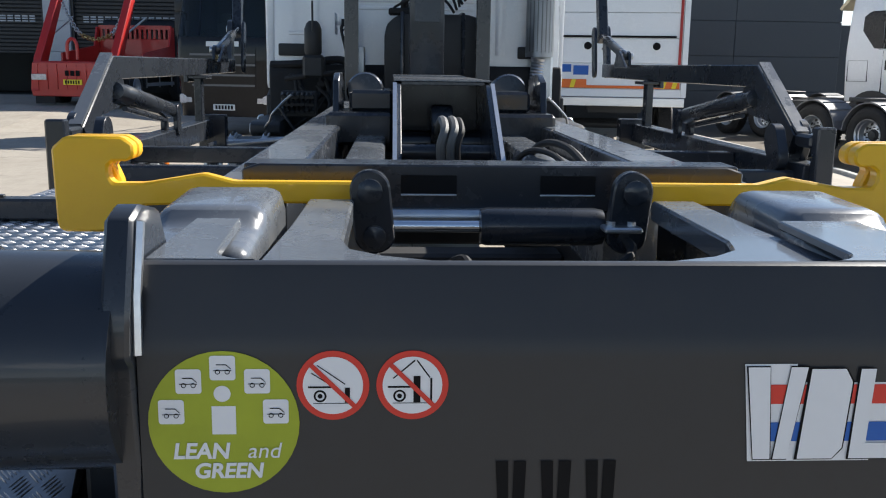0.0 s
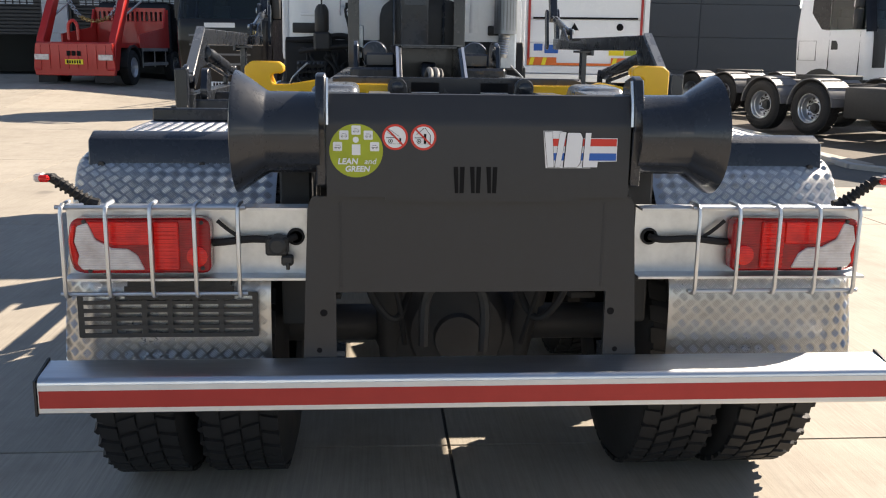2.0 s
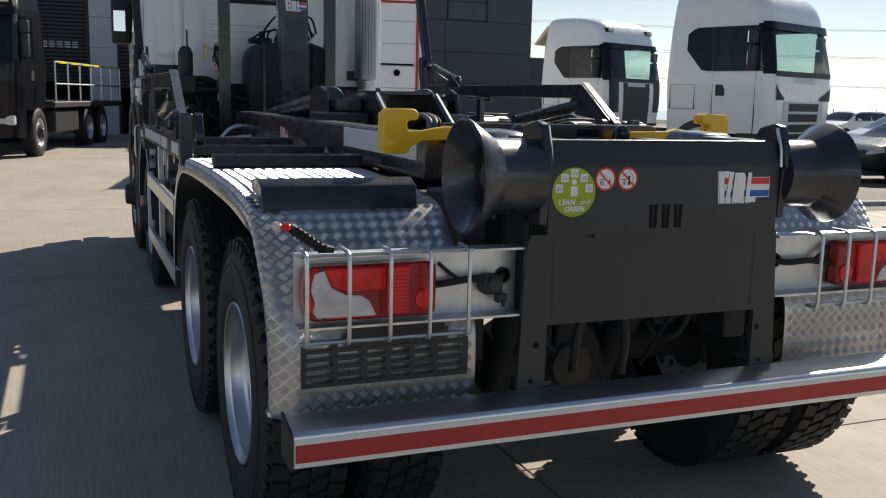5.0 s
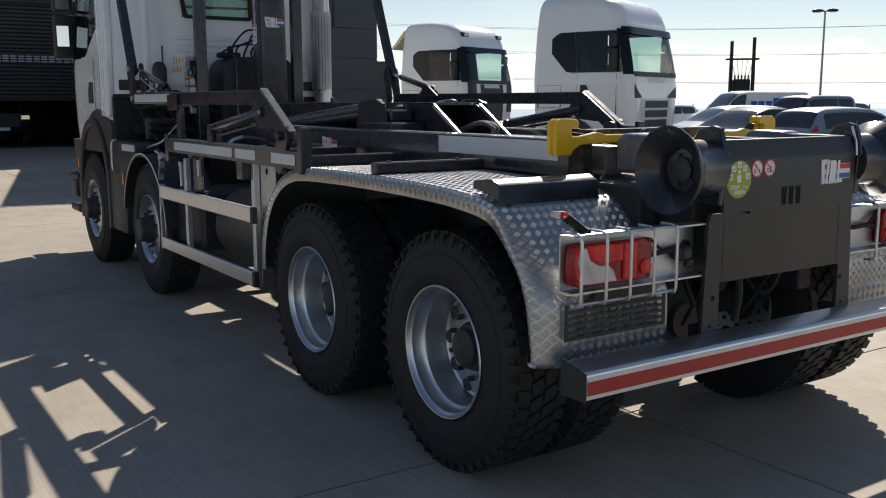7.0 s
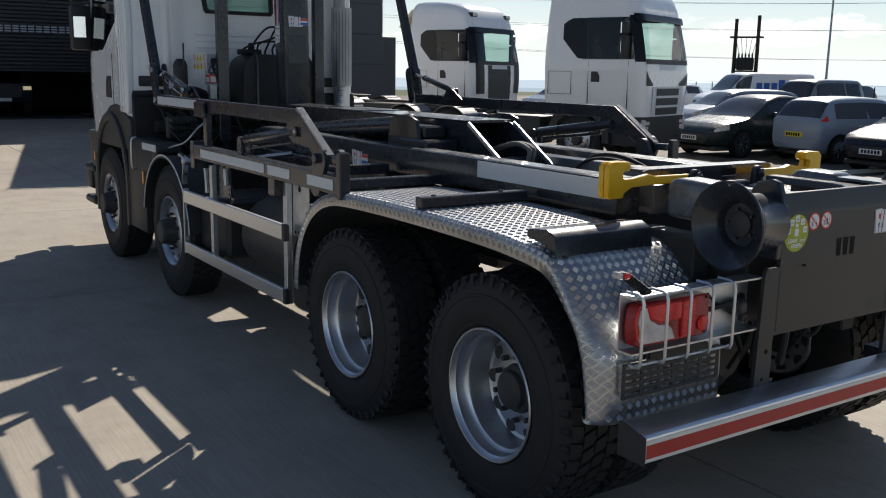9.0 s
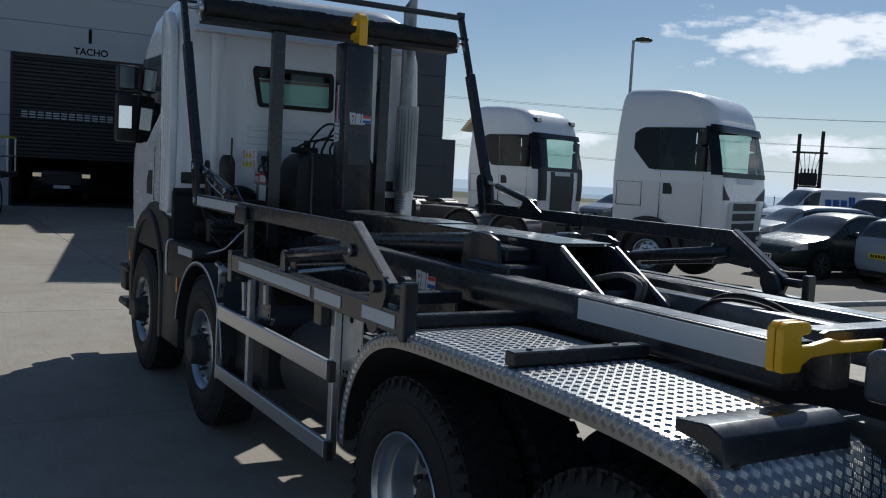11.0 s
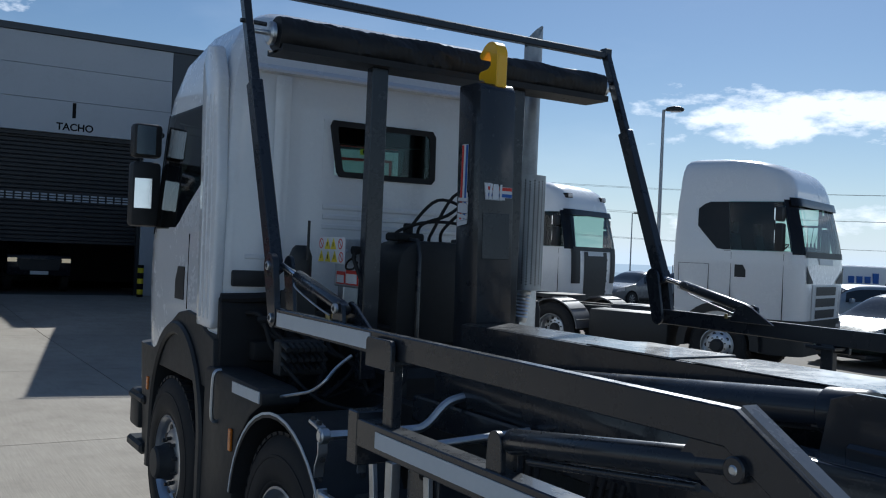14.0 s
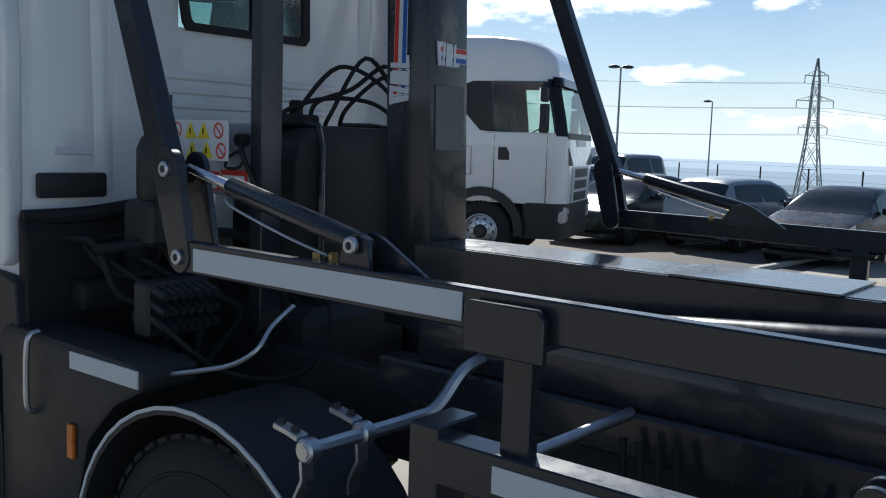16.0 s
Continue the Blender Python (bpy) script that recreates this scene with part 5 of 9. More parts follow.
    a, b = Vector((sx * 1.225, 5.595 if sx < 0 else 5.51, 1.84)), Vector((sx * 1.25, 6.15, 3.335))
    k1 = a + (b - a) * 0.64
    beam(bm, a, k1, 0.06, 0.085, (0, 1, 0), 0.005)
    outer = part("arm_tube", bm, FRAME, up, "thick lower tube")
    bm = B()
    beam(bm, k1 - (b - a) * 0.02, b, 0.042, 0.055, (0, 1, 0), 0.004)
    box(bm, *X(1.22, 1.28), 6.12, 6.18, 3.31, 3.37, 0.006)
    rod(bm, a + (b - a) * 0.86 + Vector((-sx * 0.10, 0, 0)), a + (b - a) * 0.86 + Vector((sx * 0.04, 0, 0)), 0.012)
    part("arm_tube", bm, FRAME, up, "thin upper tube")
    bm = B()
    p, q = Vector((sx * 1.215, 4.85, 1.735)), Vector((sx * 1.215, 5.53, 1.885))
    lathe(bm, [(0.0, -0.03), (0.02, -0.025), (0.026, 0.0), (0.028, 0.03), (0.028, 0.50), (0.022, 0.51), (0.0, 0.512)], p, q - p, 18)
    cyl = part("arm_cylinder", bm, FRAME, TRUCK, "small cylinder lifting the upper arm")
    bm = B()
    rod(bm, p + (q - p) * 0.7, q, 0.014)
    part("rod", bm, CHROME, cyl, "bright piston rod")
    bm = B()
    prism(bm, [(4.80, 1.674), (4.905, 1.674), (4.89, 1.745), (4.85, 1.765), (4.81, 1.75)], "x", *X(1.228, 1.245), 0.002)
    prism(bm, [(4.66, 1.665), (4.80, 1.665), (4.96, 1.665), (4.90, 1.75), (4.85, 1.765), (4.81, 1.75)], "x", *X(1.175, 1.190), 0.002)
    part("clevis", bm, FRAME, cyl)
    bm = pins(B(), [(4.85, 1.735)], sx, 1.252, 1.266, 0.021)
    part("pin", bm, GALV, cyl)
    bm = pins(B(), [(4.85, 1.735)], sx, 1.265, 1.269, 0.010)
    part("pin_centre", bm, CHASSIS, cyl)
    bm = B()
    tube(bm, bend([(sx * 1.235, 4.95, 1.70), (sx * 1.24, 5.1, 1.735), (sx * 1.24, 5.30, 1.79), (sx * 1.235, 5.34, 1.81)]), 0.004)
    part("pipe", bm, GALV, cyl)
    bm = B()
    rod(bm, (sx * 1.215, 4.95, 1.675), (sx * 1.215, 4.95, 1.705), 0.012, seg=6)
    part("fitting", bm, BRASS, cyl)
    bm = B()
    rod(bm, (sx * 1.215, 5.01, 1.675), (sx * 1.215, 5.01, 1.70), 0.010, seg=6)
    part("fitting", bm, BRASS, cyl)

bm = B()
box(bm, -1.23, 1.23, 6.125, 6.175, 3.300, 3.345, 0.006)
part("top_bar", bm, FRAME, TRUCK, "dark cross bar between the sheeting arms")
bm = B()
seg, n = 28, 260
rng = random.Random(4)
rows = []
for i in range(n + 1):
    x = -1.09 + 2.22 * i / n
    ring = []
    for k in range(seg):
        a = 2 * math.pi * k / seg
        r = 0.092 + 0.012 * noise.noise((x * 7 + math.cos(a) * 1.5, math.sin(a) * 2.2, 1.7)) + 0.009 * (0.5 - abs(noise.noise((x * 17 + 2.2 * math.sin(a), math.cos(a) * 1.6, 5.0)))) + 0.004 * noise.noise((x * 60, math.sin(a) * 5, 9.0))
        ring.append(bm.verts.new((x, 6.08 + r * math.cos(a), 3.085 + r * math.sin(a))))
    rows.append(ring)
for a, b in zip(rows, rows[1:]):
    for k in range(seg):
        bm.faces.new((a[k], a[(k + 1) % seg], b[(k + 1) % seg], b[k]))
bm.faces.new(rows[0])
bm.faces.new(rows[-1][::-1])
bmesh.ops.recalc_face_normals(bm, faces=bm.faces[:])
roll = part("sheet_roll", bm, CANVAS, TRUCK, "rolled black load sheet, creased")
bm = B()
prism(bm, [(5.97, 2.985), (5.97, 3.02), (6.0, 3.0), (6.16, 3.0), (6.19, 3.02), (6.19, 2.985)], "x", -1.09, 1.13)
part("tray", bm, CANVAS, roll)
for x in (-1.12, 1.16):
    bm = B()
    lathe(bm, [(0.0, 0), (0.05, 0.0), (0.062, 0.01), (0.062, 0.03), (0.0, 0.03)], (x - 0.015, 6.08, 3.085), (1, 0, 0), 20)
    rod(bm, (x - (0.10 if x < 0 else 0.0), 6.08, 3.085), (x + (0.0 if x < 0 else 0.10), 6.08, 3.085), 0.014)
    part("end_cap", bm, GALV, roll)
for x in (-0.485, 0.467):
    bm = B()
    box(bm, x - 0.05, x + 0.05, 6.03, 6.10, 1.25, 2.985, 0.005)
    part("roll_post", bm, FRAME, TRUCK, "upright post under the sheet roll")

# ---- cabs ----
def see_through(name, tint=(0.58, 0.72, 0.68)):
    m = bpy.data.materials.new(name)
    m.use_nodes = True
    n, l = m.node_tree.nodes, m.node_tree.links
    n.clear()
    out, mix, tr, gl, fr = (n.new("ShaderNode" + k) for k in ("OutputMaterial", "MixShader", "BsdfTransparent", "BsdfGlossy", "Fresnel"))
    tr.inputs[0].default_value = (*tint, 1)
    gl.inputs["Roughness"].default_value = 0.03
    fr.inputs[0].default_value = 1.5
    l.new(fr.outputs[0], mix.inputs[0])
    l.new(tr.outputs[0], mix.inputs[1])
    l.new(gl.outputs[0], mix.inputs[2])
    l.new(mix.outputs[0], out.inputs[0])
    return m


PANE = see_through("tinted_window_pane")
# Pane tint darkened to stand for the dim cab inside; no curtains.
PANE_DARK = see_through("darkened_window_pane", (0.12, 0.15, 0.15))
LINER = plain("dark_cab_lining", (0.035, 0.035, 0.037), 0.8, 0.3)
NL, NC, NF, NR = 16, 5, 10, 12


def outline(sec):
    """One level of a cab: half width, front, rear, front corner radius. Points run left side, front, right side, rear."""
    hw, f, r, rc = sec
    rr = 0.11
    pts = [(-hw, r + rr + (f - rc - r - rr) * k / NL) for k in range(NL)]
    pts += [(-hw + rc - rc * math.cos(a), f - rc + rc * math.sin(a)) for a in (math.pi / 2 * k / NC for k in range(NC))]
    pts += [(-hw + rc + 2 * (hw - rc) * k / NF, f) for k in range(NF)]
    pts += [(hw - rc + rc * math.sin(a), f - rc + rc * math.cos(a)) for a in (math.pi / 2 * k / NC for k in range(NC))]
    pts += [(hw, f - rc - (f - rc - r - rr) * k / NL) for k in range(NL)]
    pts += [(hw, r + rr), (hw - rr * 0.3, r + rr * 0.3)]
    pts += [(hw - rr - 2 * (hw - rr) * k / NR, r) for k in range(NR)]
    pts += [(-hw + rr, r), (-hw + rr * 0.3, r + rr * 0.3)]
    return pts


def level(secs, z):
    for (z0, a), (z1, b) in zip(secs, secs[1:]):
        if z0 <= z <= z1:
            t = (z - z0) / (z1 - z0)
            return tuple(p + (q - p) * t for p, q in zip(a, b))
    return secs[-1][1] if z > secs[-1][0] else secs[0][1]


def shell(secs, rows, holes, inset=0.0, roof=True):
    bm = B()
    grid = []
    for z in rows:
        s = level(secs, z)
        s = (s[0] - inset, s[1] - inset, s[2] + inset, s[3])
        grid.append([bm.verts.new((x, y, z - (inset if z == rows[-1] else 0))) for x, y in outline(s)])
    n = len(grid[0])
    for j in range(len(rows) - 1):
        for i in range(n):
            if any(a <= i < b and zl - 1e-6 <= rows[j] and rows[j + 1] <= zh + 1e-6 for a, b, zl, zh in holes):
                continue
            bm.faces.new((grid[j][i], grid[j][(i + 1) % n], grid[j + 1][(i + 1) % n], grid[j + 1][i]))
    if roof:
        bm.faces.new(grid[-1])
        bmesh.ops.triangulate(bm, faces=[f for f in bm.faces if len(f.verts) > 4])
    bmesh.ops.recalc_face_normals(bm, faces=bm.faces[:])
    return bm


def skin(secs, i0, i1, z0, z1, off, steps=6, edge=None):
    """A panel that follows the shell over a range of points and heights, standing off it."""
    bm = B()
    rows = []
    for k in range(steps + 1):
        row = []
        for i in range(i0, i1 + 1):
            t = (i - i0) / max(1, i1 - i0)
            lo, hi = (z0, z1) if edge is None else edge(t)
            z = lo + (hi - lo) * k / steps
            s = level(secs, z)
            pts = outline((s[0] + off, s[1] + off, s[2] - off, s[3] + off * 0.5))
            p = pts[i % len(pts)]
            row.append(bm.verts.new((p[0], p[1], z)))
        rows.append(row)
    for a, b in zip(rows, rows[1:]):
        for i in range(len(a) - 1):
            bm.faces.new((a[i], a[i + 1], b[i + 1], b[i]))
    bmesh.ops.recalc_face_normals(bm, faces=bm.faces[:])
    return bm


def seat(bm, x, y, z):
    box(bm, x - 0.25, x + 0.25, y - 0.25, y + 0.25, z, z + 0.16, 0.05, 2)
    prism(bm, [(y - 0.30, z + 0.12), (y - 0.20, z + 0.12), (y - 0.30, z + 0.75), (y - 0.36, z + 0.75)], "x", x - 0.23, x + 0.23, 0.03, 2)
    box(bm, x - 0.13, x + 0.13, y - 0.40, y - 0.30, z + 0.76, z + 0.96, 0.03, 2)


FI = NL + NC            # first point of the front
RS = NL + 2 * NC + NF   # first point of the right side
RW = RS + NL + 2        # first point of the rear wall


def cab(parent, secs, coat, wz, door, sleeper, rear_hole, grille=PLASTIC, lip=True, base=0.45, handle=None):
    """wz: window heights; door: points of the side window; sleeper: dark panel points or None; rear_hole: points and heights or None."""
    trim = BLACKPAINT if coat is BLACKPAINT else PLASTIC
    rows = sorted({z for z, _ in secs} | {wz[0], wz[1]} | ({rear_hole[2], rear_hole[3]} if rear_hole else set()) | {secs[0][0] + (secs[-1][0] - secs[0][0]) * k / 9 for k in range(10)})
    holes = [(FI - 3, FI + NF + 3, wz[0], wz[1]), (door[0], door[1], wz[0], wz[1]), (RS + NL - door[1], RS + NL - door[0], wz[0], wz[1])]
    if rear_hole:
        holes.append(rear_hole)
    body = part("cab_body", shell(secs, rows, holes), coat, parent, "", 38)
    part("cab_lining", shell(secs, rows, holes, 0.03), LINER, parent, "", 38)
    ws = part("windscreen", skin(secs, FI - 3, FI + NF + 3, wz[0] - 0.02, wz[1] + 0.02, 0.004), PANE, parent)
    front = level(secs, wz[0])[1]
    for side in (0, 1):
        sg = -1 if side == 0 else 1
        a, b = (door[0], door[1]) if side == 0 else (RS + NL - door[1], RS + NL - door[0])
        part("side_window", skin(secs, a, b, wz[0] - 0.01, wz[1] + 0.01, 0.004), PANE_DARK if sleeper is None else PANE, parent)
        if sleeper:
            a2, b2 = (sleeper[0], sleeper[1]) if side == 0 else (RS + NL - sleeper[1], RS + NL - sleeper[0])
            fn = (lambda t: (wz[0] + 0.40 * max(0.0, 1 - t / 0.62), wz[1] - 0.12 * max(0.0, 1 - t / 0.3))) if side == 0 else (lambda t: (wz[0] + 0.40 * max(0.0, 1 - (1 - t) / 0.62), wz[1] - 0.12 * max(0.0, 1 - (1 - t) / 0.3)))
            part("window_panel", skin(secs, a2, b2, 0, 0, 0.006, 6, fn), BLACKPAINT, parent, "gloss black panel behind the side window")
        if sleeper is None and coat is WHITE:
            lift = (lambda t: (wz[0] - 0.03, wz[0] + 0.34 * max(0.0, 1 - t / 0.75) ** 0.8)) if side == 0 else (lambda t: (wz[0] - 0.03, wz[0] + 0.34 * max(0.0, (t - 0.25) / 0.75) ** 0.8))
            a3, b3 = (door[0] - 1, door[0] + 9) if side == 0 else (RS + NL - door[0] - 9, RS + NL - door[0] + 1)
            part("door_shoulder", skin(secs, a3, b3, 0, 0, 0.007, 6, lift), coat, parent)
        # pillar trims in black
        for i in (FI - 4, ):
            c, d = (i, i + 2) if side == 0 else (FI + NF + 2, FI + NF + 4)
            if sleeper:
                c, d = (c, d + 1) if side == 0 else (c - 1, d)
            part("pillar", skin(secs, c, d, wz[0] - 0.05, wz[1] + 0.03, 0.008), BLACKPAINT if sleeper else PLASTIC, parent)
        # mirrors
        s = level(secs, wz[1])
        hx, my = level(secs, wz[0])[0], s[1] - 0.22
        bm = B()
        box(bm, *sorted((sg * (hx - 0.04), sg * (hx + 0.165))), my - 0.02, my + 0.11, wz[0] + 0.00, wz[0] + 0.46, 0.03, 2)
        box(bm, *sorted((sg * (hx - 0.04), sg * (hx + 0.165))), my - 0.02, my + 0.10, wz[0] + 0.49, wz[0] + 0.73, 0.03, 2)
        box(bm, *sorted((sg * (hx - 0.06), sg * (hx + 0.10))), my + 0.02, my + 0.08, wz[0] + 0.05, wz[0] + 0.09, 0.01)
        box(bm, *sorted((sg * (hx - 0.06), sg * (hx + 0.10))), my + 0.02, my + 0.08, wz[0] + 0.64, wz[0] + 0.68, 0.01)
        mr = part("mirror", bm, PLASTIC, parent, "twin black door mirrors")
        bm = B()
        prism(bm, [(sg * (hx + 0.01), my - 0.020), (sg * (hx + 0.145), my - 0.036), (sg * (hx + 0.145), my - 0.016), (sg * (hx + 0.01), my - 0.016)], "z", wz[0] + 0.51, wz[0] + 0.71)
        prism(bm, [(sg * (hx + 0.03), my - 0.040), (sg * (hx + 0.145), my - 0.024), (sg * (hx + 0.145), my - 0.016), (sg * (hx + 0.03), my - 0.016)], "z", wz[0] + 0.13, wz[0] + 0.34)
        pieces("mirror_glass", bm, MIRROR, mr)
        # door outline and handle
        d0 = door[0] if side == 0 else RS + NL - door[0]
        part("door_gap", skin(secs, min(d0, d0 + 1), min(d0, d0 + 1) + 1, wz[0] - 0.02, wz[0] - 0.014, 0.0012, 1), BLACK_FLAT, parent)
        hw = level(secs, wz[0] - 0.35)[0]
        yy = handle or outline(level(secs, wz[0] - 0.35))[door[0] + 1][1]
        bm = B()
        prism(bm, [(yy - 0.05, wz[0] - 0.46), (yy + 0.14, wz[0] - 0.46), (yy + 0.14, wz[0] - 0.34), (yy + 0.09, wz[0] - 0.25), (yy - 0.05, wz[0] - 0.25)], "x", *sorted((sg * (hw - 0.01), sg * (hw + 0.006))))
        part("door_handle", bm, PLASTIC, parent)
        for yv in (yy - 0.12,) if handle else (yy - 0.12, front - 0.30):
            bm = B()
            zt = wz[0] - 0.02
            box(bm, *sorted((sg * (hw - 0.02), sg * (hw + 0.003))), yv - 0.003, yv + 0.003, (1.55 if handle else secs[0][0] + 0.02), zt - 0.02)
            part("door_gap", bm, BLACK_FLAT, parent)
    # visor, grille, bumper, lamps
    if sleeper:
        bm = skin(secs, FI - 3, FI + NF + 3, wz[1] - 0.06, wz[1] + 0.075, 0.055, 3)
        bmesh.ops.solidify(bm, geom=bm.faces[:], thickness=0.02)
        part("sun_visor", bm, BLACKPAINT, parent, "smoked sun visor over the windscreen")
        part("header", skin(secs, FI - 4, FI + NF + 4, wz[1] - 0.02, wz[1] + 0.04, 0.006, 2), BLACKPAINT, parent)
    else:
        part("sun_visor", skin(secs, FI - 2, FI + NF + 2, wz[1] + 0.0, wz[1] + 0.14, 0.07), trim, parent)
    if grille is not None:
        z0, z1 = secs[0][0] + 0.02, wz[0] - (0.22 if grille is ALU or not sleeper else 0.10)
        tall = grille is ALU
        if tall:
            z1 = z0 + 0.60
        inset = 2 if sleeper and not tall else 1
        part("grille", skin(secs, FI + inset, FI + NF - inset, z0, z1, 0.010), SILVER if tall else trim, parent, "silver radiator grille surround" if tall else "black radiator grille")
        for k in range(3) if tall else ():
            zz = z0 + 0.03 + 0.195 * k
            part("grille_slot", skin(secs, FI + 2, FI + NF - 2, zz, zz + 0.145, 0.016, 3), PLASTIC, parent, "black mesh slot between the bars")
        if coat is not BLACKPAINT:
            part("wiper_cowl", skin(secs, FI - 1, FI + NF + 1, wz[0] - 0.09, wz[0] + 0.01, 0.014, 2), PLASTIC, parent, "black cowl under the windscreen")
        for k in range(4) if not tall else ():
            zz = z0 + (z1 - z0) * (k + 0.2) / 4
            part("grille_bar", skin(secs, FI + inset, FI + NF - inset, zz, zz + 0.04, 0.024, 2), grille, parent)
        for c, d in () if coat is BLACKPAINT else ((FI - 2, FI + 1), (FI + NF - 1, FI + NF + 2)):
            if tall:
                slant = (lambda q: (z0 + 0.62, z0 + 0.92 - 0.26 * q)) if c < FI else (lambda q: (z0 + 0.62, z0 + 0.66 + 0.26 * q))
                part("corner_intake", skin(secs, c + (c < FI), d + 1 if c < FI else d - 1, 0, 0, 0.012, 4, slant), PLASTIC, parent, "black slanted corner intake")
            else:
                part("corner_intake", skin(secs, c, d, z0 + 0.28, z1 + 0.06, 0.012), PLASTIC, parent, "black slanted corner intake")
        part("badge", skin(secs, FI + 3, FI + NF - 3, wz[0] - 0.20, wz[0] - 0.10, 0.012, 1), SILVER, parent, "plain silver badge bar")
    low = [(base, (secs[0][1][0] - 0.03, secs[0][1][1] - 0.02, secs[0][1][1] - 0.75, 0.2)), (secs[0][0] + 0.02, (secs[0][1][0] + 0.005, secs[0][1][1] + 0.01, secs[0][1][1] - 0.75, 0.24))]
    bumper_rows = [base, base + 0.2, (base + secs[0][0]) / 2, secs[0][0] + 0.02]
    part("front_bumper", shell(low, bumper_rows, [], 0.0), trim, parent)
    for sg in (-1, 1):
        bm = B()
        c = low[1][1]
        box(bm, *sorted((sg * (c[0] - 0.40), sg * (c[0] - 0.05))), c[1] - 0.20, c[1] - 0.01, secs[0][0] - 0.30, secs[0][0] - 0.10, 0.04, 2)
        part("headlamp", bm, CLEAR_LENS, parent, "clear headlamp")
    bm = B()
    for x in (-0.6, 0.6):
        seat(bm, x, front - 1.05, wz[0] - 0.45)
    box(bm, -1.05, 1.05, front - 0.55, front - 0.12, wz[0] - 0.4, wz[0] - 0.02, 0.05, 2)
    lathe(bm, [(0.21, -0.012), (0.225, 0.0), (0.21, 0.012), (0.195, 0.0)], (0.6, front - 0.62, wz[0] + 0.02), (0, -0.5, 0.86), 20, cap=False)
    part("cab_interior", bm, LINER, parent)
    return body


def arch(bm, y, z, r0, r1, x0, x1, a0, a1, n=18):
    """A curved mudguard over a wheel, angles in degrees from +y upwards."""
    pts = [(y + r1 * math.cos(radians(a0 + (a1 - a0) * k / n)), z + r1 * math.sin(radians(a0 + (a1 - a0) * k / n))) for k in range(n + 1)]
    inn = [(y + r0 * math.cos(radians(a0 + (a1 - a0) * k / n)), z + r0 * math.sin(radians(a0 + (a1 - a0) * k / n))) for k in range(n + 1)]
    rows = [[bm.verts.new((x, *p)) for p in ring] for x, ring in ((x0, pts), (x1, pts), (x1, inn), (x0, inn))]
    for a, b in zip(rows, rows[1:] + rows[:1]):
        for i in range(n):
            bm.faces.new((a[i], a[i + 1], b[i + 1], b[i]))
    for i in (0, n):
        bm.faces.new([r[i] for r in rows])
    bmesh.ops.recalc_face_normals(bm, faces=bm.faces[:])
    return bm


MAIN = [(1.20, (1.15, 8.55, 6.66, 0.52)), (1.60, (1.165, 8.58, 6.66, 0.54)), (1.95, (1.165, 8.57, 6.66, 0.54)), (2.06, (1.16, 8.54, 6.66, 0.54)),
        (2.82, (1.125, 8.36, 6.67, 0.48)), (2.96, (1.11, 8.30, 6.68, 0.46)), (3.16, (1.07, 8.12, 6.69, 0.42)), (3.30, (1.0, 7.8, 6.72, 0.4)), (3.38, (0.88, 7.45, 6.80, 0.3)), (3.41, (0.7, 7.2, 6.95, 0.25))]
cab(TRUCK, MAIN, WHITE, (2.06, 2.82), (3, NL + 1), None, (RW + 4, RW + 9, 2.42, 2.74), handle=7.34)
# rear window with its rubber, rear wall pressings and vents
bm = B()
pts = [(-0.42, 2.41), (-0.44, 2.44), (-0.49, 2.72), (-0.475, 2.755), (0.235, 2.755), (0.26, 2.72), (0.265, 2.44), (0.24, 2.41)]
inn = [(-0.385, 2.445), (-0.40, 2.46), (-0.445, 2.70), (-0.435, 2.72), (0.20, 2.72), (0.22, 2.70), (0.225, 2.46), (0.21, 2.445)]
ra = [[bm.verts.new((x, y, z)) for x, z in ring] for ring, y in ((pts, 6.662), (pts, 6.645), (inn, 6.648), (inn, 6.665))]
for a, b in zip(ra, ra[1:]):
    for i in range(8):
        bm.faces.new((a[i], a[(i + 1) % 8], b[(i + 1) % 8], b[i]))
bmesh.ops.recalc_face_normals(bm, faces=bm.faces[:])
rear_frame = bm
bm = B()
box(bm, 0.25, 0.36, 6.664, 6.676, 2.40, 2.76)
part("pressing", bm, WHITE, TRUCK)
bm = B()
box(bm, -0.53, -0.455, 6.664, 6.676, 2.40, 2.76)
part("pressing", bm, WHITE, TRUCK)
bm = rear_frame
rw = part("rear_window", bm, RUBBER, TRUCK, "rear cab window in black rubber")
bm = B()
box(bm, -0.43, 0.22, 6.656, 6.659, 2.445, 2.72)
part("pane", bm, PANE, rw)
for x in (-0.80, 0.66):
    bm = B()
    prism(bm, [(x - 0.05, 6.664), (x - 0.02, 6.652), (x + 0.02, 6.652), (x + 0.05, 6.664)], "z", 1.75, 2.98)
    part("pressing", bm, WHITE, TRUCK, "soft pressed rib of the cab's rear wall")
bm = B()
prism(bm, [(6.685, 2.99), (6.645, 3.0), (6.645, 3.015), (6.69, 3.05)], "x", -1.0, 1.0)
part("roof_seam", bm, WHITE, TRUCK)
for z in (1.88, 2.08, 2.14, 2.20):
    bm = B()
    prism(bm, [(6.664, z), (6.655, z + 0.012), (6.655, z + 0.03), (6.664, z + 0.042)], "x", -0.52 if z > 2 else -1.0, 0.45 if z > 2 else -0.85)
    part("pressing", bm, WHITE, TRUCK)
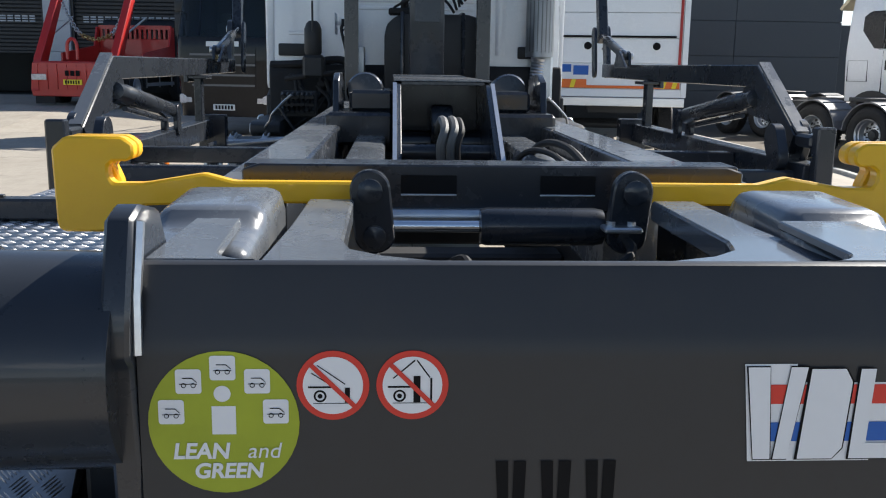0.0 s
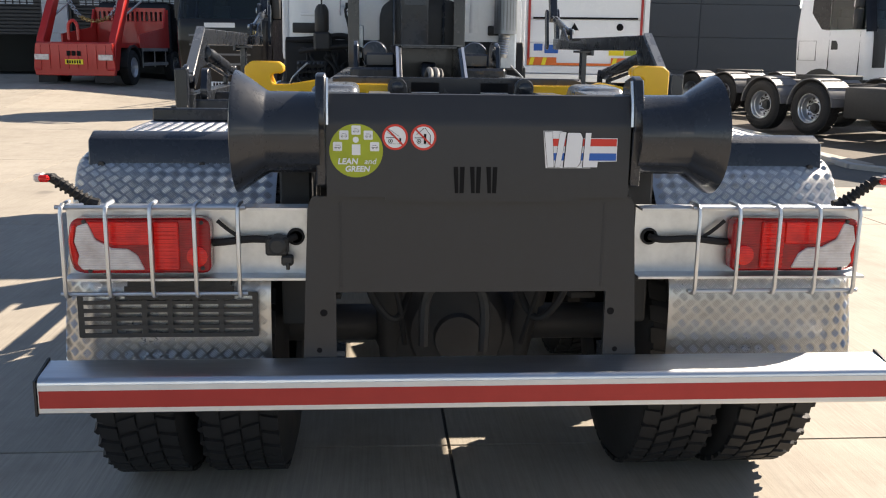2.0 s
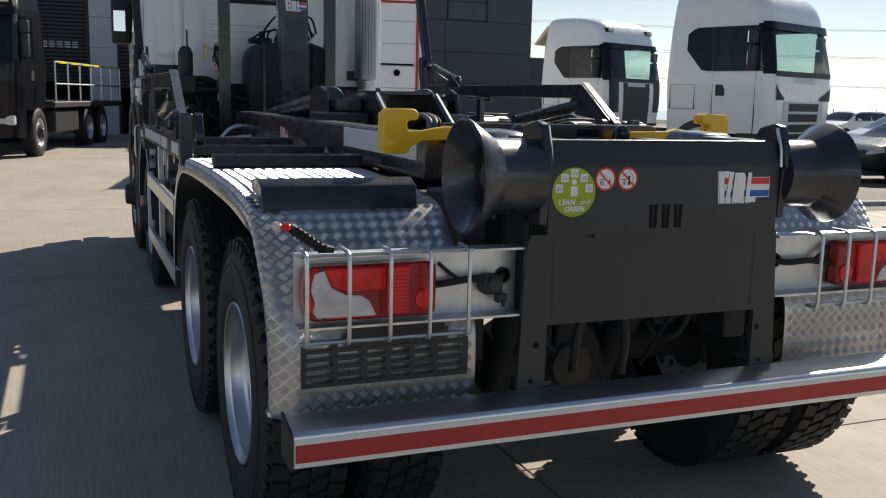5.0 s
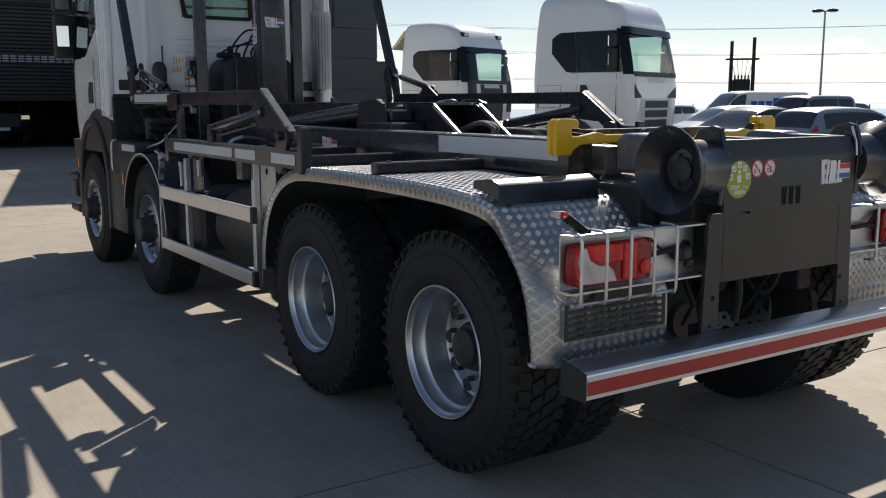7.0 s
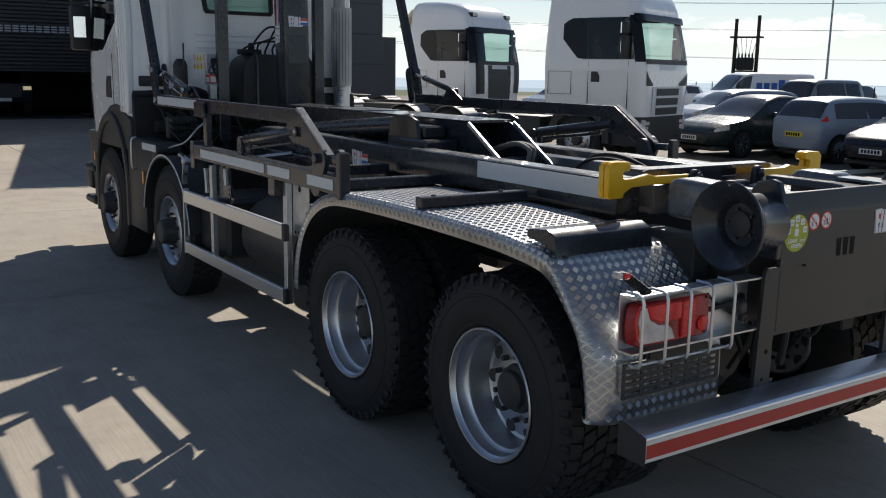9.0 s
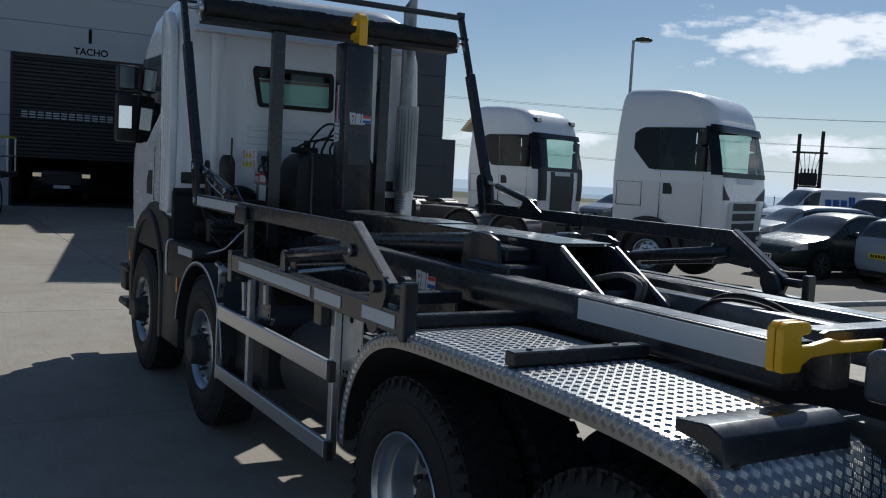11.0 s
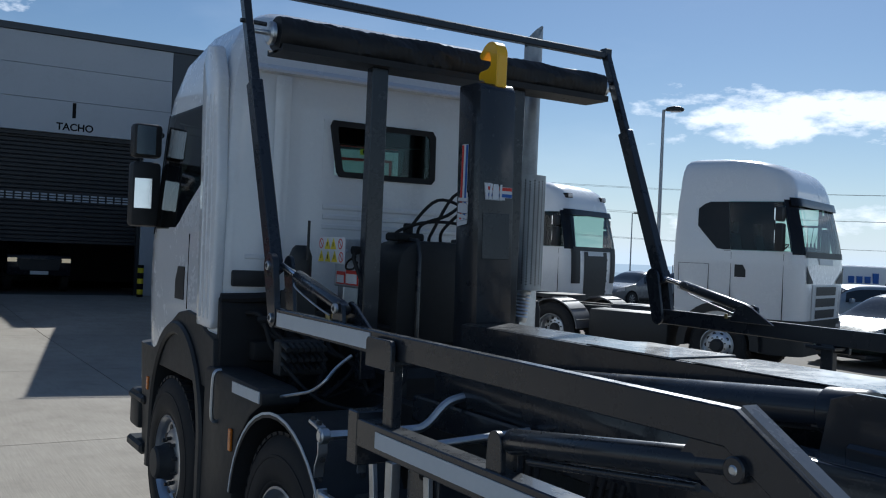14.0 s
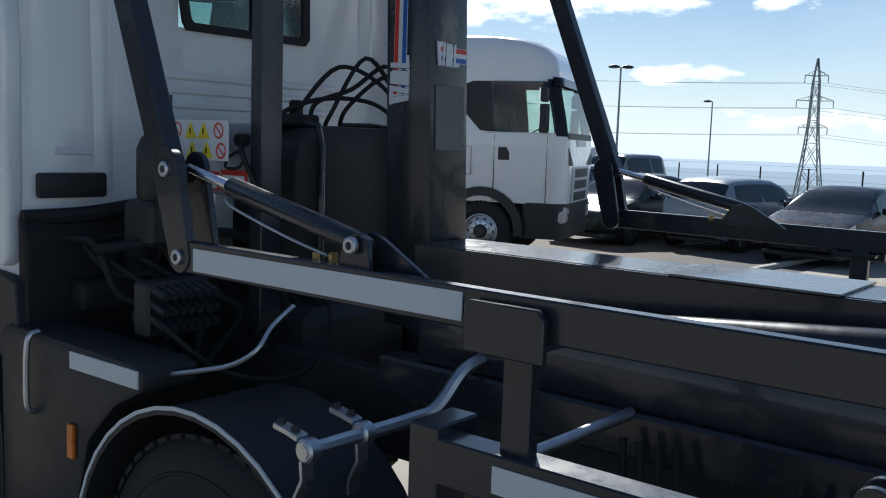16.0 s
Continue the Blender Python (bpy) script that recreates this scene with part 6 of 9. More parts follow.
for sg in (-1, 1):
    bm = B()
    box(bm, *sorted((sg * 0.80, sg * 1.08)), 6.63, 6.662, 1.725, 1.82, 0.012, 2)
    part("vent", bm, PLASTIC, TRUCK, "black cab vent")
    bm = B()
    back = 0.17 if sg < 0 else 0.22
    prism(bm, [(6.54 + back, 1.47), (6.51 + back, 1.50), (6.50 + back, 2.3), (6.56 + back, 2.95), (6.66 + back, 3.14), (6.80 + back, 3.17), (6.88 + back, 3.05), (6.84 + back, 2.4), (6.80 + back, 1.47)], "x", *sorted((sg * 1.11, sg * 1.180)), 0.02, 3)
    fl = part("side_deflector", bm, WHITE, TRUCK, "white side deflector behind the cab")
    bm = B()
    for k in range(3):
        rod(bm, (sg * 1.173, 6.57 + back + 0.08 * k, 1.53), (sg * 1.171, 6.62 + back + 0.07 * k, 2.85), 0.014, seg=10)
    part("flute", bm, WHITE, fl)
    bm = B()
    oval = lambda a, b: [(7.33 + a, 0.42)] + [(7.33 + a * math.cos(t), 0.76 + b * math.sin(t)) for t in (math.pi * k / 26 for k in range(27))] + [(7.33 - a, 0.42)]
    rows = [[bm.verts.new((sg * x, *p)) for p in oval(a, b)] for x, a, b in ((0.92, 0.60, 0.69), (1.190, 0.615, 0.705), (1.205, 0.60, 0.69), (1.205, 0.545, 0.635), (1.19, 0.53, 0.62), (0.92, 0.53, 0.62))]
    for a, b in zip(rows, rows[1:] + rows[:1]):
        for k in range(len(a) - 1):
            bm.faces.new((a[k], a[k + 1], b[k + 1], b[k]))
    for k in (0, -1):
        bm.faces.new([r[k] for r in rows])
    bmesh.ops.recalc_face_normals(bm, faces=bm.faces[:])
    part("front_mudguard", bm, PLASTIC, TRUCK, "black wheel arch flare")
    bm = B()
    prism(bm, [(6.60, 1.13), (6.62, 1.42), (6.79, 1.46), (6.95, 1.53), (7.15, 1.548), (7.35, 1.52), (7.55, 1.43), (7.75, 1.29), (7.98, 1.21), (7.98, 1.13)], "x", *sorted((sg * 1.10, sg * 1.178)), 0.006)
    part("arch_liner", bm, PLASTIC, TRUCK, "black liner above the wheel arch")
    bm = B()
    box(bm, *sorted((sg * 0.95, sg * 1.17)), 8.22, 8.62, 0.42, 0.50, 0.02)
    part("cab_step", bm, PLASTIC, TRUCK)
    bm = B()
    box(bm, *sorted((sg * 1.0, sg * 1.17)), 8.22, 8.62, 0.78, 0.84, 0.02)
    part("cab_step", bm, PLASTIC, TRUCK)
    bm = B()
    box(bm, *sorted((sg * 1.198, sg * 1.214)), 7.90, 7.94, 0.94, 1.03, 0.004)
    part("side_marker", bm, AMBER, TRUCK, "amber side marker")
    bm = B()
    box(bm, *sorted((sg * 1.06, sg * 1.16)), 8.36, 8.60, 0.58, 0.86, 0.03, 2)
    part("corner_bumper", bm, PLASTIC, TRUCK)
    bm = B()
    prism(bm, [(6.72, 0.42), (6.72, 1.24), (6.66, 1.27), (5.86, 1.26), (5.80, 1.24), (5.80, 1.18), (5.96, 1.10), (6.12, 0.95), (6.18, 0.75), (6.19, 0.42)], "x", *sorted((sg * 0.98, sg * 1.19)), 0.015, 2)
    st = part("side_box", bm, PLASTIC, TRUCK, "black plastic box between the front wheels")
    bm = B()
    beam(bm, (sg * 1.193, 6.22, 1.212), (sg * 1.193, 5.82, 1.215), 0.006, 0.058)
    part("reflective_strip", bm, SILVER, st, "silver reflective strip")
    bm = B()
    box(bm, *sorted((sg * 1.19, sg * 1.205)), 6.19, 6.23, 0.87, 0.99, 0.004)
    part("side_marker", bm, AMBER, st, "amber side marker")
    bm = B()
    tube(bm, bend([(sg * 1.18, 6.46, 0.98), (sg * 1.22, 6.46, 1.0), (sg * 1.225, 6.46, 1.12), (sg * 1.22, 6.45, 1.25), (sg * 1.18, 6.45, 1.27)]), 0.011)
    part("grab_handle", bm, GALV, st)
    # second axle mudguard with white edge and its tubular bracket
    bm = arch(B(), 5.52, 0.57, 0.595, 0.61, *sorted((sg * 0.80, sg * 1.225)), 10, 176)
    mg = part("mudguard", bm, PLASTIC, TRUCK, "black plastic mudguard with a pale edge")
    bm = arch(B(), 5.52, 0.57, 0.610, 0.622, *sorted((sg * 1.222, sg * 1.228)), 10, 176)
    part("edge_strip", bm, SILVER, mg)
    bm = B()
    tube(bm, bend([(sg * 0.46, 4.98, 1.33), (sg * 0.60, 5.00, 1.30), (sg * 0.70, 5.02, 1.20), (sg * 0.80, 5.04, 1.178), (sg * 1.215, 5.05, 1.178)], 5), 0.021)
    tb = part("mudguard_tube", bm, GALV, TRUCK, "bent zinc tube carrying the mudguard")
    for x in (0.985, 1.19):
        bm = B()
        lathe(bm, [(0.026, -0.022), (0.033, -0.016), (0.033, 0.016), (0.026, 0.022)], (sg * x, 5.05, 1.178), (1, 0, 0), 16)
        flat_bar(bm, [(5.17, 1.222), (5.12, 1.215), (5.075, 1.205)], 0.016, *sorted((sg * (x - 0.020), sg * (x + 0.020))), 0.002)
        flat_bar(bm, [(5.06, 1.15), (5.055, 1.10), (5.085, 1.04), (5.09, 0.98), (5.075, 0.91)], 0.010, *sorted((sg * (x - 0.022), sg * (x + 0.022))), 0.001)
        cl = part("clamp", bm, GALV, tb)
        for y, z, d in ((5.155, 1.228, (0, 0.25, 0.97)), (5.10, 1.218, (0, 0.25, 0.97)), (5.058, 1.075, (0, -1, 0.1)), (5.078, 0.985, (0, -1, 0.1)), (5.068, 0.935, (0, -1, 0.1))):
            bm = B()
            lathe(bm, [(0.012, -0.006), (0.012, 0.014), (0.0, 0.015)], (sg * x, y, z), d, 6)
            part("bolt", bm, CHASSIS, cl)
    bm = B()
    tube(bm, bend([(sg * 0.86, 5.48, 1.46), (sg * 0.93, 5.50, 1.40), (sg * 0.99, 5.50, 1.335), (sg * 1.02, 5.58, 1.28), (sg * 1.06, 5.70, 1.245), (sg * 1.12, 5.95, 1.185)], 5), 0.0085)
    part("air_pipe", bm, GALV, TRUCK, "bent zinc pipe over the mudguard")
    # side guard
    bm = B()
    box(bm, *sorted((sg * 1.205, sg * 1.238)), 3.10, 4.98, 0.862, 0.962, 0.006)
    guard = part("side_guard", bm, ALU, TRUCK, "aluminium side guard with two rails")
    bm = B()
    box(bm, *sorted((sg * 1.205, sg * 1.238)), 3.10, 4.98, 0.462, 0.552, 0.006)
    part("lower_rail", bm, ALU, guard)
    bm = B()
    box(bm, *sorted((sg * 1.203, sg * 1.240)), 3.06, 3.10, 0.860, 0.964, 0.004)
    part("end_cap", bm, PLASTIC, guard)
    bm = B()
    box(bm, *sorted((sg * 1.203, sg * 1.240)), 3.06, 3.10, 0.460, 0.554, 0.004)
    part("end_cap", bm, PLASTIC, guard)
    for x0, x1, ya, yb, za, zb in ((1.195, 1.241, 4.975, 4.99, 0.455, 0.972), (1.165, 1.204, 4.42, 4.47, 0.45, 1.20), (1.165, 1.204, 3.10, 3.15, 0.45, 1.24)):
        bm = B()
        box(bm, *sorted((sg * x0, sg * x1)), ya, yb, za, zb, 0.003)
        part("upright", bm, GALV, guard)
    for y, mt in ((3.12, GALV), (4.40, FRAME)):
        bm = B()
        n = 14
        pl = [(y - 0.03, 1.24), (y - 0.25, 1.24)] + [(y - 0.06 - 0.19 * math.cos(math.pi / 2 * k / n), 1.05 - 0.16 * math.sin(math.pi / 2 * k / n)) for k in range(n + 1)] + [(y - 0.03, 0.89)]
        prism(bm, pl, "x", *sorted((sg * 1.155, sg * 1.163)))
        pp = part("bracket_plate", bm, mt, guard, "drilled bracket plate")
        bm = B()
        for k in range(7):
            a = math.pi / 2 * k / 6
            rod(bm, (sg * 1.1632, y - 0.06 - 0.165 * math.cos(a), 1.05 - 0.135 * math.sin(a)), (sg * 1.164, y - 0.06 - 0.165 * math.cos(a), 1.05 - 0.135 * math.sin(a)), 0.010, seg=10)
        rod(bm, (sg * 1.1632, y - 0.13, 1.19), (sg * 1.164, y - 0.13, 1.19), 0.02, seg=12)
        part("drilled_hole", bm, BLACK_FLAT, pp)
    bm = B()
    flat_bar(bm, [(4.62, 1.20), (4.60, 1.08), (4.59, 0.98)], 0.035, *sorted((sg * 1.17, sg * 1.19)), 0.002)
    part("strap", bm, GALV, guard)
    bm = B()
    flat_bar(bm, [(4.20, 1.20), (4.19, 1.08)], 0.035, *sorted((sg * 1.17, sg * 1.19)), 0.002)
    part("strap", bm, GALV, guard)
    bm = B()
    box(bm, *sorted((sg * 1.15, sg * 1.20)), 3.20, 3.26, 1.18, 1.245, 0.006)
    part("side_marker", bm, AMBER, TRUCK, "amber side marker lamp")

# behind the cab: tank, hoses, control box, exhaust
bm = B()
prism(bm, [(-0.25, 1.42), (-0.25, 1.88), (-0.23, 1.96), (-0.17, 2.015), (-0.09, 2.035), (0.36, 2.035), (0.43, 2.015), (0.48, 1.95), (0.49, 1.88), (0.49, 1.42)], "y", 6.16, 6.56, 0.02, 2)
tank = part("oil_tank", bm, PLASTIC, TRUCK, "black hydraulic oil tank behind the cab")
for x in (-0.12, 0.33):
    bm = tube(B(), [(x, 6.14, 1.42), (x, 6.145, 1.95), (x, 6.17, 2.035), (x, 6.3, 2.045), (x, 6.5, 2.045)], 0.014)
    part("tank_strap", bm, FRAME, tank)
for k in range(5):
    bm = tube(B(), bend([(-0.19 + 0.07 * k, 6.34 - 0.02 * k, 2.03), (-0.17 + 0.06 * k, 6.32 - 0.03 * k, 2.09 + 0.02 * (k % 3)), (-0.02 + 0.05 * k, 6.24 - 0.03 * k, 2.15 + 0.045 * ((k * 3) % 5)), (0.17 + 0.03 * k, 6.14 - 0.02 * k, 2.14 + 0.04 * ((k * 2) % 5)), (0.25 + 0.02 * k, 6.02, 2.04 + 0.02 * k)]), 0.010)
    part("hose", bm, RUBBER, tank, "looped black hydraulic hose")
bm = B()
box(bm, -0.22, -0.02, 6.26, 6.40, 2.03, 2.08, 0.012)
lathe(bm, [(0.03, 0), (0.03, 0.05), (0.022, 0.06), (0, 0.06)], (-0.1, 6.33, 2.08), (0, 0, 1), 12)
part("filler_cap", bm, RUBBER, tank, "black tank filler")
bm = B()
box(bm, -0.52, -0.49, 6.085, 6.45, 1.75, 2.03, 0.006)
box(bm, -0.50, -0.40, 6.36, 6.44, 1.50, 1.80, 0.006)
cb = part("control_board", bm, GALV, TRUCK, "grey control board with warning stickers")
bm = B()
box(bm, -0.613, -0.609, 6.13, 6.48, 1.885, 2.035)
box(bm, -0.61, -0.52, 6.28, 6.32, 1.95, 1.97)
wp = part("warning_plate", bm, WHITE_FLAT, cb, "white plate of yellow warning triangles")
for y, z in ((6.355, 1.965), (6.275, 1.965), (6.435, 1.893), (6.345, 1.893), (6.255, 1.893)):
    bm = B()
    prism(bm, [(y - 0.036, z), (y + 0.036, z), (y, z + 0.062)], "x", -0.6165, -0.6135)
    part("warning_triangle", bm, YELLOW_FLAT, wp)
    bm = B()
    prism(bm, [(y - 0.003, z + 0.016), (y + 0.003, z + 0.016), (y + 0.003, z + 0.040), (y - 0.003, z + 0.040)], "x", -0.6185, -0.6168)
    part("dark_stroke", bm, BLACK_FLAT, wp)
for y, z in ((6.443, 1.997), (6.185, 1.997), (6.170, 1.922)):
    bm = disc(B(), (-0.6145, y, z), 0.030, "x", r0=0.023)
    beam(bm, (-0.6148, y - 0.018, z - 0.018), (-0.6148, y + 0.018, z + 0.018), 0.0006, 0.006, (0, -1, 1))
    part("ban_ring", bm, RED_FLAT, wp)
for y0, y1, z0, z1 in ((6.30, 6.41, 1.765, 1.838), (6.13, 6.285, 1.765, 1.848)):
    bm = B()
    box(bm, -0.524, -0.5205, y0, y1, z0, z1)
    red = part("red_label", bm, RED_FLAT, cb)
    bm = B()
    box(bm, -0.527, -0.5245, y0 + 0.01, y1 - 0.01, z0 + 0.008, z1 - 0.02)
    part("white_label", bm, WHITE_FLAT, red)
bm = tube(B(), bend([(-0.525, 6.13, 1.96), (-0.56, 6.12, 1.93), (-0.55, 6.09, 1.86), (-0.53, 6.06, 1.78), (-0.5, 6.04, 1.62)]), 0.011)
part("cable", bm, RUBBER, cb)
bm = tube(B(), bend([(-0.525, 6.16, 1.93), (-0.56, 6.19, 1.90), (-0.56, 6.21, 1.86), (-0.54, 6.16, 1.86), (-0.53, 6.13, 1.90)]), 0.006)
part("cable", bm, RUBBER, cb)
bm = rod(B(), (-0.52, 6.14, 1.965), (-0.56, 6.14, 1.965), 0.024)
part("plug", bm, RUBBER, cb)
bm = B()
lathe(bm, [(0.0, 0), (0.055, 0.01), (0.065, 0.03), (0.065, 0.20), (0.05, 0.24), (0.03, 0.26), (0.0, 0.26)], (-0.785, 6.34, 1.72), (0, 0, 1), 20)
box(bm, -0.86, -0.70, 6.26, 6.44, 1.56, 1.73, 0.02)
rod(bm, (-0.78, 6.25, 1.90), (-0.78, 6.25, 2.12), 0.008)
part("filter_housing", bm, PLASTIC, TRUCK)
bm = B()
box(bm, -1.0, -0.74, 6.06, 6.15, 1.28, 1.47, 0.01)
block = part("valve_block", bm, PLASTIC, TRUCK)
for k in range(7):
    for j in range(3):
        bm = B()
        rod(bm, (-0.98 + 0.035 * k, 6.06, 1.45 - 0.05 * j), (-0.98 + 0.035 * k, 5.98, 1.43 - 0.055 * j), 0.014, seg=8)
        part("hose_fitting", bm, PLASTIC, block)
rng = random.Random(8)
for k in range(14):
    x = -0.9 + 0.13 * k
    bm = tube(B(), bend([(x, 6.45, 1.55 + rng.uniform(-0.1, 0.1)), (x + rng.uniform(-0.1, 0.1), 6.3, 1.42 + rng.uniform(-0.05, 0.1)), (x + rng.uniform(-0.1, 0.2), 6.2, 1.3), (x + rng.uniform(-0.1, 0.1), 6.1, 1.15)]), 0.012)
    part("hose", bm, RUBBER, TRUCK)
bm = tube(B(), bend([(-1.0, 6.4, 1.55), (-0.8, 6.3, 1.58), (-0.5, 6.28, 1.60), (-0.3, 6.25, 1.52), (-0.1, 6.2, 1.5)]), 0.02)
part("hose", bm, RUBBER, TRUCK, "thick black hose")
bm = tube(B(), bend([(-1.0, 6.0, 1.35), (-0.85, 5.85, 1.18), (-0.6, 5.75, 1.14), (-0.4, 5.8, 1.25), (-0.3, 5.9, 1.35)]), 0.010)
part("hose", bm, RUBBER, TRUCK)
# Dark sheet over the low wall stands for the shade under the cab.
bm = B()
prism(bm, [(6.655, 1.10), (6.655, 1.665), (6.63, 1.665), (6.60, 1.60), (6.60, 1.10)], "x", -1.15, 1.15, 0.01)
part("under_cab_shade", bm, RUBBER, TRUCK, "dark sheet added for the shade under the cab wall")
bm = B()
tube(bm, bend([(-1.14, 6.64, 1.655), (-0.90, 6.60, 1.665), (-0.62, 6.56, 1.70), (-0.50, 6.50, 1.66)]), 0.030)
part("sill_trim", bm, RUBBER, TRUCK, "black rubber lip under the cab wall")
for sx in (-1, 1):
    bm = B()
    box(bm, min(sx * 0.42, sx * 0.98), max(sx * 0.42, sx * 0.98), 6.50, 6.62, 1.30, 1.42, 0.03, 2)
    mount = part("cab_mount", bm, RUBBER, TRUCK)
    for dx in (0.50, 0.72):
        bm = B()
        lathe(bm, [(0.0, 0.0), (0.055, 0.0), (0.06, 0.02), (0.05, 0.05), (0.06, 0.08), (0.05, 0.11), (0.06, 0.14), (0.05, 0.17), (0.0, 0.17)], (sx * dx, 6.55, 1.36), (0, 0, 1), 18)
        part("bellows", bm, RUBBER, mount, "black ribbed air spring")
rng = random.Random(21)
for k in range(9):
    x0 = -1.02 + 0.075 * k
    bm = tube(B(), bend([(x0, 6.66, 1.60 + rng.uniform(-0.05, 0.04)), (x0 + rng.uniform(-0.03, 0.12), 6.50, 1.56 + rng.uniform(-0.12, 0.08)), (x0 + rng.uniform(0.02, 0.22), 6.40, 1.44 + rng.uniform(-0.1, 0.12)), (x0 + rng.uniform(0.05, 0.25), 6.34, 1.24 + rng.uniform(-0.1, 0.1)), (x0 + rng.uniform(0.0, 0.3), 6.42, 1.08)]), rng.choice((0.008, 0.011, 0.014)))
    part("hose", bm, RUBBER, TRUCK)
bm = B()
rod(bm, (0.955, 6.56, 2.5), (0.955, 6.56, 3.40), 0.062, seg=24)
top = [bm.verts.new((0.955 + 0.062 * math.cos(2 * math.pi * k / 24), 6.56 + 0.062 * math.sin(2 * math.pi * k / 24), 3.40)) for k in range(24)]
cut = [bm.verts.new((v.co.x, v.co.y, 3.48 + 1.3 * (v.co.x - 0.955))) for v in top]
for k in range(24):
    bm.faces.new((top[k], top[(k + 1) % 24], cut[(k + 1) % 24], cut[k]))
stack = part("exhaust", bm, SHIELD, TRUCK, "upright dull steel exhaust stack cut at a slant")
bm = B()
n = 12
pl = [(0.955 + 0.11 * math.cos(a), 6.53 + 0.10 * math.sin(a)) for a in (math.pi + math.pi * k / n for k in range(n + 1))]
pl += [(x + (0.955 - x) * 0.03, y + 0.004) for x, y in pl[::-1]]
prism(bm, pl, "z", 1.74, 2.52, 0.0)
gd = part("heat_shield", bm, SHIELD, stack, "perforated galvanised heat shield")
bm = B()
for i in range(9):
    a = math.pi * 1.12 + math.pi * 0.76 * i / 8
    for j in range(38):
        z = 1.78 + 0.0187 * j + (0.009 if i % 2 else 0)
        c = Vector((0.955 + 0.1108 * math.cos(a), 6.53 + 0.1008 * math.sin(a), z))
        u, v = frame_of((math.cos(a), math.sin(a), 0))
        bm.faces.new([bm.verts.new(c + (u * math.cos(1.047 * k) + v * math.sin(1.047 * k)) * 0.006) for k in range(6)])
tagged(part("perforation", bm, BLACK_FLAT, gd), kind="stuff")
bm = B()
lathe(bm, [(0.05, 0), (0.055, 0.01)] + [(0.05 + 0.006 * (k % 2), 0.03 + 0.012 * k) for k in range(14)] + [(0.05, 0.22)], (0.955, 6.55, 1.74), (-0.1, 0.05, -1), 18)
box(bm, 0.90, 1.07, 6.54, 6.62, 1.40, 2.40, 0.02)
part("exhaust_pipe", bm, GALV, stack, "corrugated exhaust pipe")

# ---- other vehicles in the yard ----
CREAM = paint("cream_paint", (0.62, 0.52, 0.33), 0.35, 0.3, 0.2)
TRACTOR = [(1.02, (1.17, -0.02, -2.28, 0.26)), (1.6, (1.21, 0.0, -2.29, 0.26)), (1.98, (1.22, -0.01, -2.3, 0.26)), (2.18, (1.215, -0.04, -2.3, 0.25)), (2.40, (1.20, -0.08, -2.3, 0.25)), (3.0, (1.16, -0.22, -2.28, 0.25)), (3.1, (1.15, -0.25, -2.27, 0.25)),
           (3.22, (1.14, -0.27, -2.26, 0.27)), (3.40, (1.125, -0.34, -2.25, 0.30)), (3.54, (1.09, -0.45, -2.24, 0.34)), (3.65, (1.04, -0.63, -2.22, 0.38)), (3.73, (0.95, -0.95, -2.18, 0.40)), (3.77, (0.80, -1.35, -2.10, 0.40))]


